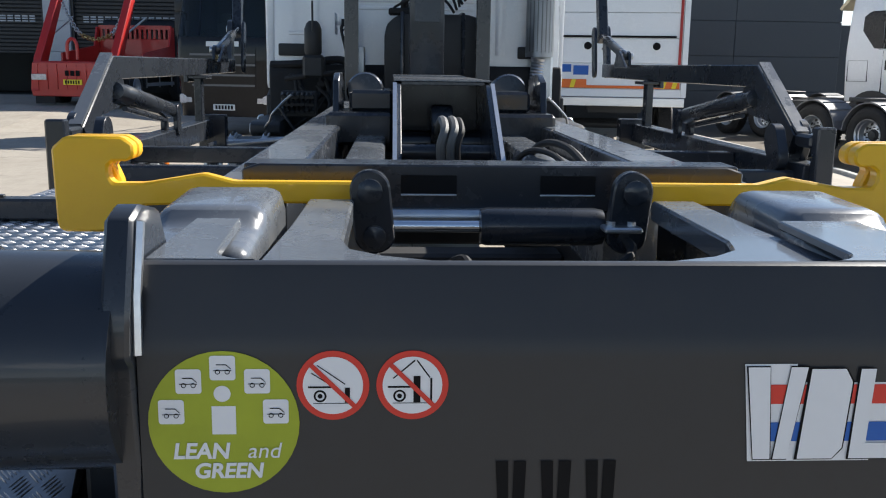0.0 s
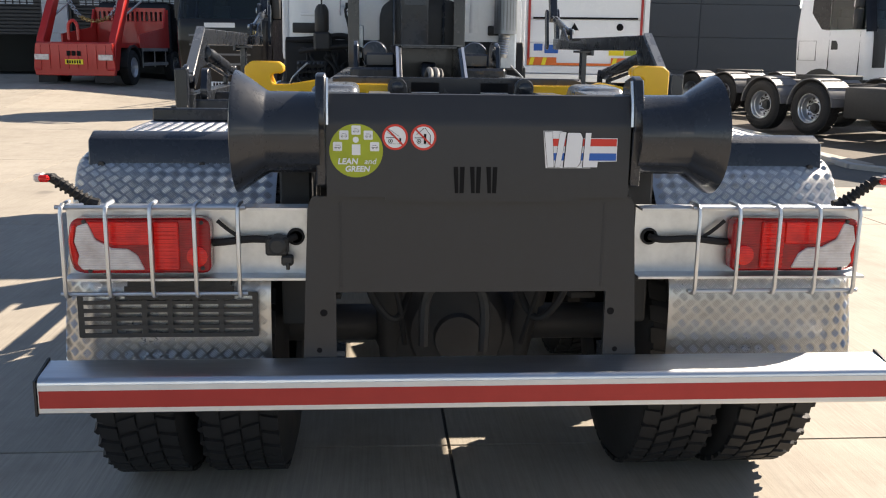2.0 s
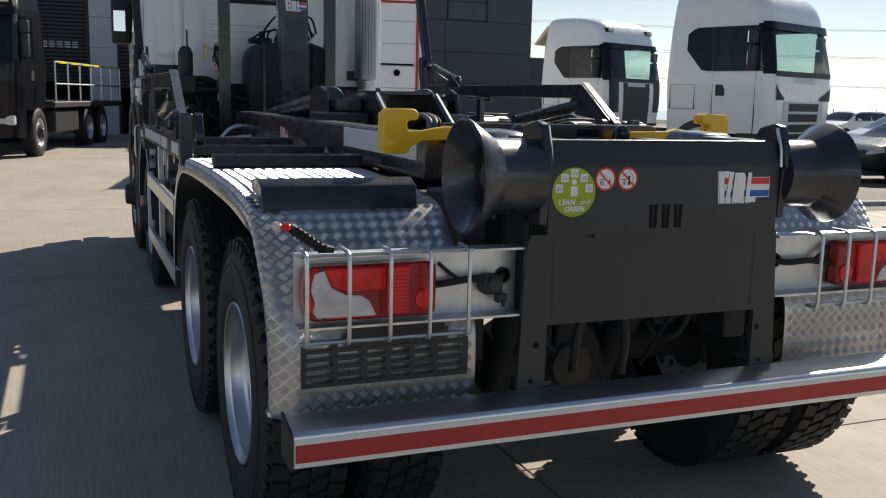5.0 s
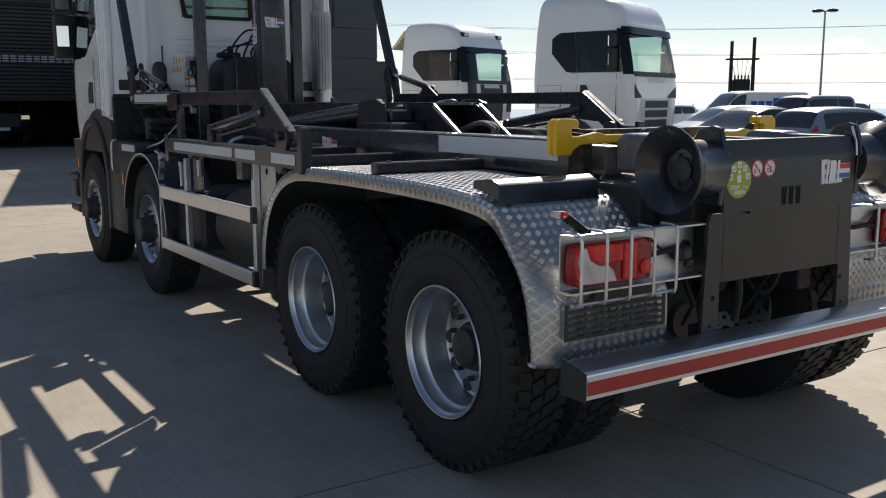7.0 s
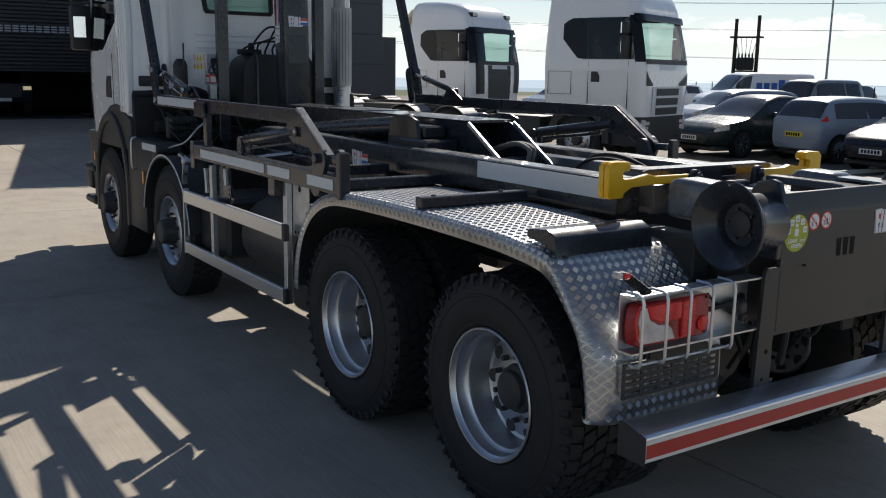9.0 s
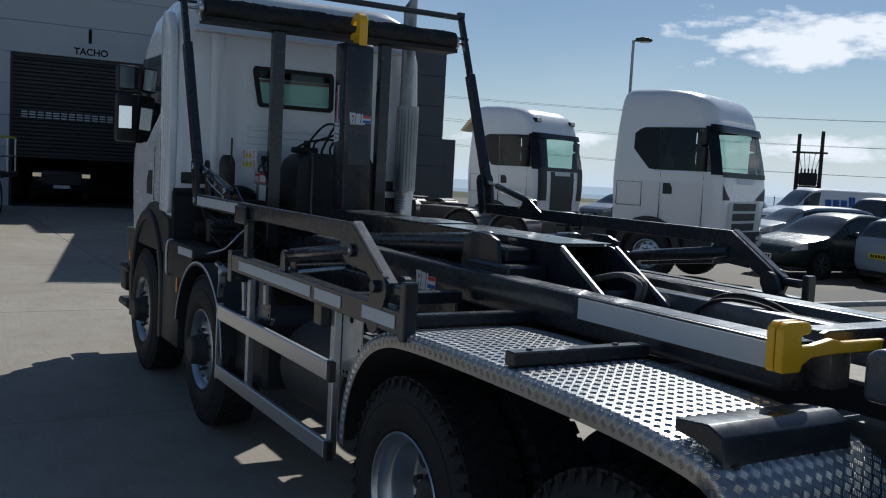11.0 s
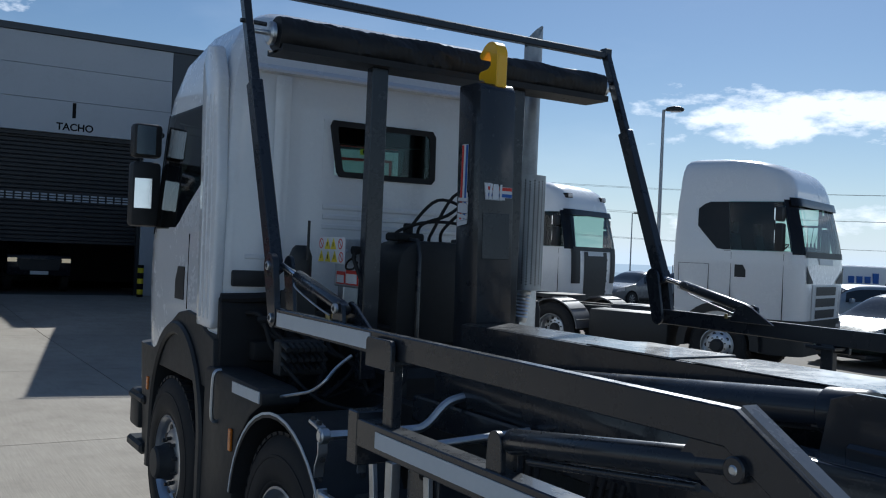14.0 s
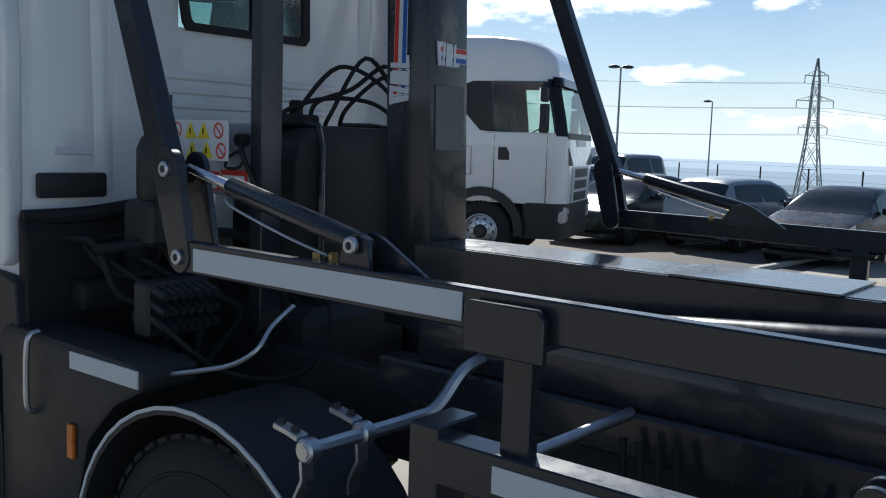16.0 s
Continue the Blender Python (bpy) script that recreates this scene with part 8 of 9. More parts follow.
def car(name, label, at, turn, L, W, H, coat, style="saloon", group="parked cars"):
    """Front towards +y, middle at the origin; one soft shell with its lamps, panes and plates let into it."""
    t = thing(name, label, "van" if style == "van" else "car", at, turn, group)
    h, w, st = L / 2, W / 2, STYLES[style]
    top = [(a, v if v < 1.3 else (v - 1.0) * H) for a, v in st["top"]]
    r = 0.34 if style in ("suv", "van") else 0.305

    def section(y):
        v = max(-1.0, min(1.0, y / h))
        zt, wy = smooth_at(top, v), w * smooth_at(PLAN, v)
        zb = min(st["belt"], zt - 0.02)
        f = max(0.0, min(1.0, (zt - zb) / (H - st["belt"])))
        low = 0.20 + 0.10 * max(0.0, abs(v) - 0.82) / 0.18
        x4 = wy * (0.95 - (0.05 if style == "van" else 0.20) * f)
        return [(wy * 0.84, low), (wy * 0.965, low + 0.09), (wy, min(0.56, zb - 0.03)), (wy * 0.985, zb), (x4, zt - 0.012 - 0.045 * f), (x4 * 0.90, zt - 0.003 - 0.008 * f), (x4 * 0.5, zt + 0.016 * f), (0.0, zt + 0.022 * f)]

    def on(y, u, s):
        p = section(y)
        i = min(6, int(u))
        a, b = p[i], p[i + 1]
        q = u - i
        return Vector((s * (a[0] + (b[0] - a[0]) * q), y, a[1] + (b[1] - a[1]) * q))

    def patch(nm, y0, y1, u0, u1, mat, s=0, off=0.006, ny=7, nu=5, lab="", parent=None, slant=0.0):
        """A panel lying on the shell; s = 0: right across the car."""
        bm = B()
        rows = []
        for i in range(ny + 1):
            row = []
            for j in range((2 * nu if s == 0 else nu) + 1):
                if s == 0:
                    q = j / nu - 1.0
                    u, sg = u1 - abs(q) * (u1 - u0), (-1 if q < 0 else 1)
                else:
                    u, sg = u0 + (u1 - u0) * j / nu, s
                y = y0 + (y1 - y0) * i / ny + slant * (u - u0) / max(0.01, u1 - u0)
                c = on(y, u, sg)
                dy, du = on(y + 0.02, u, sg) - on(y - 0.02, u, sg), on(y, min(7, u + 0.05), sg) - on(y, u - 0.05, sg)
                n = dy.cross(du)
                n = n.normalized() if n.length > 1e-9 else Vector((0, 0, 1))
                if n.dot(Vector((c.x, 0.3 * y, c.z - 0.55))) < 0:
                    n = -n
                row.append(bm.verts.new(c + n * off))
            rows.append(row)
        for a, b in zip(rows, rows[1:]):
            for k in range(len(a) - 1):
                bm.faces.new((a[k], a[k + 1], b[k + 1], b[k]))
        bmesh.ops.recalc_face_normals(bm, faces=bm.faces[:])
        return part(nm, bm, mat, parent or body, lab, 50)

    bm = B()
    us = [0, 1, 1.5, 2, 2.5, 3, 3.5, 4, 4.5, 5, 5.5, 6, 6.5, 7]
    rings = []
    n = 56
    for i in range(n + 1):
        y = -h * math.cos(math.pi * i / n)
        ring = [bm.verts.new(on(y, u, -1)) for u in us] + [bm.verts.new(on(y, u, 1)) for u in us[-2::-1]]
        rings.append(ring)
    for a, b in zip(rings, rings[1:]):
        for k in range(len(a)):
            bm.faces.new((a[k], a[(k + 1) % len(a)], b[(k + 1) % len(a)], b[k]))
    bm.faces.new(rings[0])
    bm.faces.new(rings[-1])
    bmesh.ops.recalc_face_normals(bm, faces=bm.faces[:])
    body = part("body", bm, coat, t, "", 40)
    patch("windscreen", st["screen"][0] * h, st["screen"][1] * h, 4.12, 7.0, GLASS)
    if st["back"]:
        patch("rear_window", st["back"][0] * h, st["back"][1] * h, 4.25, 7.0, GLASS)
    for s in (-1, 1):
        for a, b in st["side"]:
            patch("side_window", a * h, b * h, 3.14, 3.90, GLASS, s, slant=-0.10 if b > 0.2 else 0.03)
        for v in st["wheels"]:
            y = v * h
            bm = B()
            lathe(bm, [(r * 0.62, 0.02), (r * 0.66, 0.0), (r * 0.95, 0.005), (r, 0.03), (r, 0.19), (r * 0.9, 0.2)], (s * (w + 0.006), y, r), (-s, 0, 0), 32, cap=False)
            tyre = part("tyre", bm, RUBBER, t)
            bm = B()
            lathe(bm, [(r * 0.66, 0.005), (r * 0.62, 0.0), (r * 0.58, 0.06), (0.05, 0.05), (0.03, 0.02), (0.0, 0.02)], (s * (w + 0.004), y, r), (-s, 0, 0), 28, cap=False)
            rim = part("rim", bm, CHASSIS, tyre)
            for k in range(7):
                an = 2 * math.pi * k / 7
                bm = B()
                beam(bm, (s * (w - 0.012), y + 0.03 * math.cos(an), r + 0.03 * math.sin(an)), (s * (w - 0.002), y + r * 0.62 * math.cos(an), r + r * 0.62 * math.sin(an)), 0.014, 0.040, (1, 0, 0))
                part("spoke", bm, RIM, tyre)
            bm = B()
            lathe(bm, [(r * 1.17, 0.0), (r * 1.15, 0.014), (r * 0.9, 0.012)], (s * (w - 0.010), y, r), (s, 0, 0), 32, cap=False)
            part("wheel_arch", bm, BLACK_FLAT, t)
        patch("headlamp", 0.80 * h, 0.955 * h, 2.35, 3.0, CLEAR_LENS, s, 0.008)
        if style == "hatch":
            patch("tail_lamp", -0.955 * h, -0.86 * h, 3.02, 3.5, RED_LENS, s, 0.008)
        elif style != "van":
            patch("tail_lamp", -0.975 * h, -0.90 * h, 2.4, 3.0, RED_LENS, s, 0.008)
        patch("door_gap", st["side"][-1][0] * h - 0.03, st["side"][-1][0] * h - 0.022, 1.4, 3.1, BLACK_FLAT, s, 0.002)
        patch("sill", (st["wheels"][0] + 0.2) * h, (st["wheels"][1] - 0.2) * h, 0.6, 1.3, CHASSIS, s, 0.006)
        bm = B()
        ym = st["side"][-1][1] * h - 0.14
        zm = st["belt"] + 0.03
        box(bm, *sorted((s * (w - 0.02), s * (w + 0.16))), ym - 0.05, ym + 0.05, zm, zm + (0.13 if style != "van" else 0.26), 0.035, 3)
        part("door_mirror", bm, coat if style != "van" else PLASTIC, body)
    for sg, z0, mat, lab in ((-1, 0.56, YELLOW_FLAT, "yellow plate with plain dark bars"), (1, 0.38, WHITE_FLAT, "white plate with plain dark bars")):
        bm = B()
        box(bm, -0.26, 0.26, *sorted((sg * (h - 0.01), sg * (h + 0.015))), z0, z0 + 0.11, 0.003)
        plate = part("number_plate", bm, mat, body, lab)
        bm = B()
        for k in range(6):
            box(bm, -0.22 + 0.075 * k, -0.17 + 0.075 * k, *sorted((sg * (h + 0.0155), sg * (h + 0.018))), z0 + 0.02, z0 + 0.09)
        part("plate_bar", bm, BLACK_FLAT, plate)
    bm = B()
    box(bm, -w * 0.55, w * 0.55, h - 0.10, h + 0.006, 0.42 if style != "van" else 0.60, 0.54 if style != "van" else 0.80, 0.02, 2)
    part("grille", bm, PLASTIC, body)
    bm = B()
    box(bm, -w + 0.15, w - 0.15, -h + 0.12, h - 0.12, 0.14, 0.24, 0.03)
    part("underbody", bm, CHASSIS, body)
    return t


SILVERP = paint("silver_blue_paint", (0.23, 0.28, 0.34), 0.28, 0.3, 0.05)
GREENP = paint("dark_green_paint", (0.016, 0.026, 0.024), 0.22, 0.0, 0.03, spec=0.35)
NAVY = paint("dark_navy_paint", (0.010, 0.012, 0.020), 0.22, 0.0, 0.03, spec=0.35)
REDCAR = paint("red_car_paint", (0.42, 0.02, 0.02), 0.25, 0.7, 0.1)
GREYCAR = paint("grey_car_paint", (0.16, 0.17, 0.18), 0.25, 0.7, 0.1)
car("saloon_car", "dark green saloon car, parked nose to the yard", (16.3, 13.1, 0), 84.0, 4.75, 1.80, 1.44, GREENP, "saloon")
car("hatchback_car", "silver-blue small hatchback, parked tail to the yard", (16.75, 10.85, 0), -101.0, 3.55, 1.64, 1.46, SILVERP, "hatch")
car("saloon_car", "dark navy saloon car with a white front plate", (16.35, 8.55, 0), 86.0, 4.5, 1.74, 1.40, NAVY, "saloon")
car("estate_car", "pale silver car behind the tractor units", (21.9, 18.4, 0), 70.0, 4.3, 1.75, 1.46, SILVERP, "hatch")
car("off_roader", "dark off-road car with roof rails", (27.4, 19.6, 0), 85.0, 4.5, 1.85, 1.82, GREYCAR, "suv")
car("delivery_van", "white panel van with a blue mark on its side", (31.8, 25.6, 0), 66.0, 5.2, 1.95, 2.05, WHITE, "van")
car("red_car", "red hatchback at the far fence", (30.2, 32.6, 0), 100.0, 4.0, 1.7, 1.45, REDCAR, "hatch")
car("white_car", "white hatchback at the far fence", (32.2, 31.0, 0), 95.0, 4.0, 1.7, 1.45, WHITE, "hatch")
car("grey_car", "grey saloon behind the tractor units", (24.5, 30.0, 0), 95.0, 4.5, 1.75, 1.42, GREYCAR, "saloon")
car("blue_car", "dark blue hatchback in the far row", (42.4, 27.9, 0), 95.0, 4.2, 1.75, 1.5, NAVY, "hatch")
van_mark = bpy.data.objects["delivery_van"]
bm = B()
for k in range(4):
    box(bm, -0.985, -0.90, -1.0 + 0.36 * k, -0.76 + 0.36 * k, 1.34, 1.34 + (0.42 if k in (0,) else 0.28))
part("side_mark", bm, BLUE_FLAT, van_mark, "plain blue bars")


def pickup():
    t = thing("pickup_truck", "dark pickup truck standing in the open doorway", "car", (1.6, 34.6, 0.12), 178.0)
    bm = B()
    box(bm, -0.93, 0.93, -2.6, 2.5, 0.5, 1.18, 0.08, 2)
    prism(bm, [(-0.9, 1.18), (-0.75, 1.78), (0.35, 1.82), (1.05, 1.18)], "x", -0.78, 0.78, 0.06, 2)
    body = part("body", bm, NAVY, t)
    bm = B()
    prism(bm, [(-0.65, 1.02), (0.65, 1.02), (0.55, 0.68), (-0.55, 0.68)], "y", 2.49, 2.53, 0.01)
    part("grille", bm, PLASTIC, body)
    lit = Nodes("lit_headlamp").finish((0.8, 0.7, 0.5), 0.2, None, emit=(1.0, 0.82, 0.55), emit_s=0.25)
    for s in (-1, 1):
        bm = B()
        box(bm, *sorted((s * 0.62, s * 0.90)), 2.40, 2.515, 0.92, 1.06, 0.03, 2)
        part("headlamp", bm, lit, body, "lit headlamp")
    bm = B()
    box(bm, -0.26, 0.26, 2.53, 2.545, 0.55, 0.66)
    part("number_plate", bm, WHITE_FLAT, body, "white plate with plain dark bars")
    for s in (-1, 1):
        for y in (-1.6, 1.55):
            bm = B()
            lathe(bm, [(0.0, 0.03), (0.22, 0.03), (0.24, 0.0), (0.36, 0.01), (0.38, 0.04), (0.38, 0.24), (0.3, 0.25)], (s * 0.95, y, 0.38), (-s, 0, 0), 24, cap=False)
            part("wheel", bm, RUBBER, t)


pickup()

# ---- street furniture and lines ----
def lamp_post(at, h, heads, turn, group="lamp posts"):
    t = thing("lamp_post", "tall galvanised lamp post with dark heads" if len(heads) > 1 else "tall galvanised lamp post with one head", "lamp post", at, turn, group)
    bm = B()
    lathe(bm, [(0.085, -0.3), (0.085, 1.2), (0.055, 1.3), (0.038, h)], (0, 0, 0), (0, 0, 1), 14)
    pole = part("pole", bm, POST, t)
    for s in heads:
        bm = B()
        tube(bm, [(0, 0, h - 0.05), (s * 0.06, 0, h + 0.0), (s * 0.12, 0, h + 0.01)], 0.03)
        part("bracket", bm, POST, pole)
        bm = B()
        prism(bm, [(s * 0.06, h - 0.03), (s * 0.08, h + 0.05), (s * 0.28, h + 0.09), (s * 0.50, h + 0.05), (s * 0.54, h), (s * 0.48, h - 0.04)], "y", -0.11, 0.11, 0.02, 2)
        head = part("lamp_head", bm, PLASTIC, t)
        bm = B()
        box(bm, *sorted((s * 0.18, s * 0.46)), -0.08, 0.08, h - 0.06, h - 0.041)
        part("lens", bm, CLEAR_LENS, head)


lamp_post((14.9, 19.36, 0), 5.95, (1,), -52.0)
lamp_post((32.6, 22.45, 0), 5.42, (-1, 1), -50.0)
lamp_post((45.5, 53.0, -0.2), 5.5, (1,), -50.0)
lamp_post((52.4, 26.7, -0.15 - drop(52.4, 26.7)), 5.1 + 0.15 + drop(52.4, 26.7), (-1,), -60.0)


def transformer_pole():
    t = thing("transformer_pole", "twin wooden poles carrying a dark transformer", "pole", (56.0, 45.5, -0.1), -52.0)
    for x in (-0.82, 0.82):
        bm = B()
        lathe(bm, [(0.17, -2.2), (0.13, 6.3 + 0.25 * (x > 0))], (x, 0, 0), (0, 0, 1), 12)
        part("pole", bm, WOOD, t)
    bm = B()
    box(bm, -1.25, 1.25, -0.08, 0.08, 4.85, 5.0)
    part("cross_arm", bm, WOOD, t)
    bm = B()
    box(bm, -0.95, 0.95, -0.2, 0.2, 2.3, 2.42)
    part("cross_arm", bm, WOOD, t)
    bm = B()
    box(bm, -0.62, 0.62, -0.45, 0.45, 2.43, 3.4, 0.05)
    for k in range(6):
        box(bm, -0.7 + 0.25 * k, -0.6 + 0.25 * k, -0.6, -0.45, 2.5, 3.3)
    tr = part("transformer", bm, CHASSIS, t)
    bm = B()
    for k in range(5):
        lathe(bm, [(0.06, 0), (0.08, 0.08), (0.05, 0.1), (0.08, 0.18), (0.03, 0.35)], (-0.5 + 0.25 * k, 0, 3.4), (0, 0, 1), 8)
        tube(bm, [(-0.5 + 0.25 * k, 0, 3.7), (-0.8 + 0.4 * k, 0, 4.9)], 0.02)
    part("insulator", bm, CHASSIS, tr)


transformer_pole()


def pylon(at, turn, h=46.0):
    t = thing("pylon", "steel lattice electricity pylon", "pylon", at, turn)
    bm = B()
    lv = [(0, 4.2), (9, 3.2), (17, 2.3), (24, 1.6), (30, 1.15), (35, 1.0), (40, 0.8), (h, 0.12)]
    s2 = ((-1, -1), (1, -1), (1, 1), (-1, 1))
    for (z0, r0), (z1, r1) in zip(lv, lv[1:]):
        for i, (a, b) in enumerate(s2):
            c, d = s2[(i + 1) % 4]
            beam(bm, (a * r0, b * r0, z0), (a * r1, b * r1, z1), 0.26, 0.26)
            beam(bm, (a * r0, b * r0, z0), (c * r1, d * r1, z1), 0.14, 0.14)
            beam(bm, (c * r0, d * r0, z0), (a * r1, b * r1, z1), 0.14, 0.14)
            beam(bm, (a * r1, b * r1, z1), (c * r1, d * r1, z1), 0.14, 0.14)
    part("tower", bm, POST, t)
    for z, w in ((28.0, 3.6), (35.0, 4.6), (41.5, 2.9)):
        bm = B()
        for s in (-1, 1):
            for y in (-0.8, 0.8):
                beam(bm, (0, y, z), (s * w, 0, z + 0.1), 0.16, 0.16)
                beam(bm, (0, y, z + 1.6), (s * w, 0, z + 0.15), 0.12, 0.12)
            for q in (0.35, 0.65):
                beam(bm, (s * w * q, 0.8 * (1 - q), z), (s * w * q, 0.5 * (1 - q), z + 1.6 * (1 - q)), 0.1, 0.1)
            rod(bm, (s * w, 0, z), (s * w, 0, z - 1.8), 0.12, seg=6)
        part("cross_arm", bm, POST, t)


PZ = land(328, 0.313) - 0.2
pylon((312.0, 101.5, PZ), -62.0)
bpy.data.objects["pylon"].scale = (1.25, 1.25, 1.25)
bm = B()
side = Vector((math.cos(radians(-62)), math.sin(radians(-62)), 0))
for z, w in ((32.8, 4.5), (41.5, 5.75), (49.6, 3.6)):
    for s in (-1, 1):
        a = Vector((312.0, 101.5, PZ + z)) + side * s * w
        for b in (Vector((60.0, 420.0, z - 4)) + side * s * w, Vector((520.0, -160.0, PZ + z)) + side * s * w):
            pts = [a.lerp(b, k / 24) - Vector((0, 0, 9.0 * 4 * (k / 24) * (1 - k / 24))) for k in range(25)]
            tube(bm, pts, 0.04, 4)
lines = solo("power_line", bm, CHASSIS, "overhead power cables slung between pylons", "cable", "stuff")

FENCE = [Vector((33.2 + 0.45 * 2.4 * k, 8.4 + 2.4 * k, 0)) for k in range(22)]
bm = B()
for p in FENCE:
    rod(bm, p + Vector((0, 0, -0.3)), p + Vector((0, 0, 1.45)), 0.035, seg=6)
for z in (0.5, 1.0, 1.5):
    tube(bm, [p + Vector((0, 0, z)) for p in FENCE], 0.004, 4)
solo("boundary_fence", bm, WOOD, "thin post and wire fence along the car park edge", "fence", "stuff")

t = thing("site_sign", "small dark sign box on a thin post", "sign", (34.5, 37.5, 0), -48.0)
bm = B()
rod(bm, (0, 0, -0.1), (0, 0, 2.6), 0.05)
part("post", bm, POST, t)
bm = B()
box(bm, -0.25, 0.25, -0.12, 0.12, 1.2, 2.3, 0.03)
part("box", bm, PLASTIC, t)

# rough hedge bank beyond the fence
rng = random.Random(3)
bm = B()
for k in range(2600):
    a = rng.uniform(0, 52)
    c = Vector((34.4 + 0.45 * a + rng.uniform(0, 1.6), 8.4 + a, rng.uniform(-0.4, -0.1)))
    d = Vector((rng.uniform(-1, 1), rng.uniform(-1, 1), rng.uniform(0.3, 0.9))) * 0.22
    s = Vector((rng.uniform(-1, 1), rng.uniform(-1, 1), 0)).normalized() * 0.14
    bm.faces.new([bm.verts.new(p) for p in (c - s, c + s, c + d)])
solo("rough_grass", bm, GRASS, "long rough grass beyond the fence", "grass", "stuff")

# ---- stickers and lettering on the truck ----
def poly(bm, pts, y):
    bm.faces.new([bm.verts.new((x, y, z)) for x, z in pts])
    return bm


BARS = [[(0.003, -0.003), (0.026, -0.003), (0.033, -0.103), (0.015, -0.103)], [(0.048, -0.003), (0.066, -0.003), (0.051, -0.103), (0.036, -0.103)], [(0.070, -0.005), (0.106, -0.005), (0.114, -0.019), (0.109, -0.091), (0.099, -0.103), (0.062, -0.103)], [(0.122, -0.005), (0.138, -0.005), (0.134, -0.086), (0.160, -0.086), (0.159, -0.103), (0.117, -0.103)]]


def flag_mark(parent, m, w, slab=1.0):
    """The maker's mark as plain shapes: a red, white and blue flag behind three white slabs. Drawn w wide in the x-z plane."""
    k = w / 0.215
    root = None
    for nm, mt, dep, shapes in (
        ("maker_mark", WHITE_FLAT, -0.0008, [[(0.0, 0.0), (0.055 * slab, 0.0), (0.052 * slab, -0.02), (0.215, -0.02), (0.215, -0.086), (0.14 * slab, -0.088), (0.14 * slab, -0.106), (0.01, -0.106)]]),
        ("red_band", RED_FLAT, -0.0016, [[(0.02, -0.022), (0.213, -0.022), (0.213, -0.043), (0.02, -0.043)]]),
        ("blue_band", BLUE_FLAT, -0.0016, [[(0.02, -0.063), (0.213, -0.063), (0.213, -0.084), (0.02, -0.084)]]),
        ("dark_outline", BLACK_FLAT, -0.0022, [[(slab * (cx + (x - cx) * 1.10), -0.053 + (z + 0.053) * 1.025) for x, z in p] for p in BARS for cx in (sum(x for x, _ in p) / len(p),)]),
        ("white_slab", WHITE_FLAT, -0.0028, [[(slab * x, z) for x, z in p] for p in BARS]),
    ):
        bm = B()
        for s in shapes:
            poly(bm, [(x * k, z * k) for x, z in s], dep)
        bmesh.ops.transform(bm, matrix=m, verts=bm.verts[:])
        ob = part(nm, bm, mt, parent if root is None else root)
        if root is None:
            root = ob
            ob["label"] = "maker's mark of white slabs on a red, white and blue flag"
    return root


flag_mark(rear, Matrix.Translation((0.178, 0.0995, 1.360)), 0.216)
flag_mark(mast, Matrix.Translation((-0.042, 5.6165, 2.365)) @ pose(0, 0, 0, -2, 0, 0), 0.188)
flag_mark(TRUCK, Matrix.Translation((-0.532, 3.50, 1.375)) @ pose(0, 0, 0, 0, 0, -90), 0.225)
side_m = Matrix.Translation((-0.0745, 5.82, 2.12)) @ pose(0, 0, 0, 0, 0, -90) @ pose(0, 0, 0, 0, -90, 0) @ Matrix.Diagonal((1, 1, 0.46, 1))
flag_mark(mast, side_m, 0.46, 0.56)

# three black cut marks under the panel
bm = B()
for x0 in (-0.077, -0.030, 0.017):
    poly(bm, [(x0, 1.256), (x0 + 0.013, 1.256), (x0 + 0.015, 1.180), (x0 + 0.005, 1.180)], 0.0985)
    poly(bm, [(x0 + 0.019, 1.256), (x0 + 0.032, 1.256), (x0 + 0.030, 1.180), (x0 + 0.018, 1.180)], 0.0985)
pieces("cut_mark", bm, BLACK_FLAT, rear, "plain black cut-out bar")

gx, gzc, gr = -0.353, 1.300, 0.0755
bm = B()
disc(bm, (gx, 0.0988, gzc), gr)
green = part("green_sticker", bm, GREEN_FLAT, rear, "round lime green sticker with white words")
bm = B()
for a, z in ((-0.052, 0.012), (-0.034, 0.044), (0.0, 0.058), (0.034, 0.044), (0.052, 0.012)):
    n = 5
    s, r = 0.0128, 0.003
    pts = []
    for cx, cz, a0 in ((s - r, s - r, 0), (-s + r, s - r, 90), (-s + r, -s + r, 180), (s - r, -s + r, 270)):
        pts += [(gx + a + cx + r * math.cos(radians(a0 + 90 * k / n)), gzc + z + cz + r * math.sin(radians(a0 + 90 * k / n))) for k in range(n + 1)]
    poly(bm, pts, 0.0982)
part("white_tile", bm, WHITE_FLAT, green)
bm = B()
for k, (a, z) in enumerate(((-0.052, 0.012), (-0.034, 0.044), (0.0, 0.058), (0.034, 0.044), (0.052, 0.012))):
    cx, cz = gx + a, gzc + z
    for dx in (-0.0048, 0.0048):
        disc(bm, (cx + dx, 0.0977, cz - 0.004), 0.0026, seg=14, r0=0.0018)
    poly(bm, [(cx - 0.009, cz - 0.003), (cx + 0.009, cz - 0.003), (cx + 0.009, cz - 0.0022), (cx - 0.009, cz - 0.0022)], 0.0976)
    poly(bm, [(cx - 0.006, cz + 0.004), (cx + 0.004, cz + 0.004), (cx + 0.009, cz - 0.001), (cx + 0.008, cz - 0.001), (cx + 0.0035, cz + 0.003), (cx - 0.006, cz + 0.003)], 0.0976)
part("pictogram", bm, BLACK_FLAT, green, "small dark vehicle pictograms")
bm = B()
disc(bm, (gx - 0.001, 0.0982, gzc + 0.031), 0.0085, seg=20)
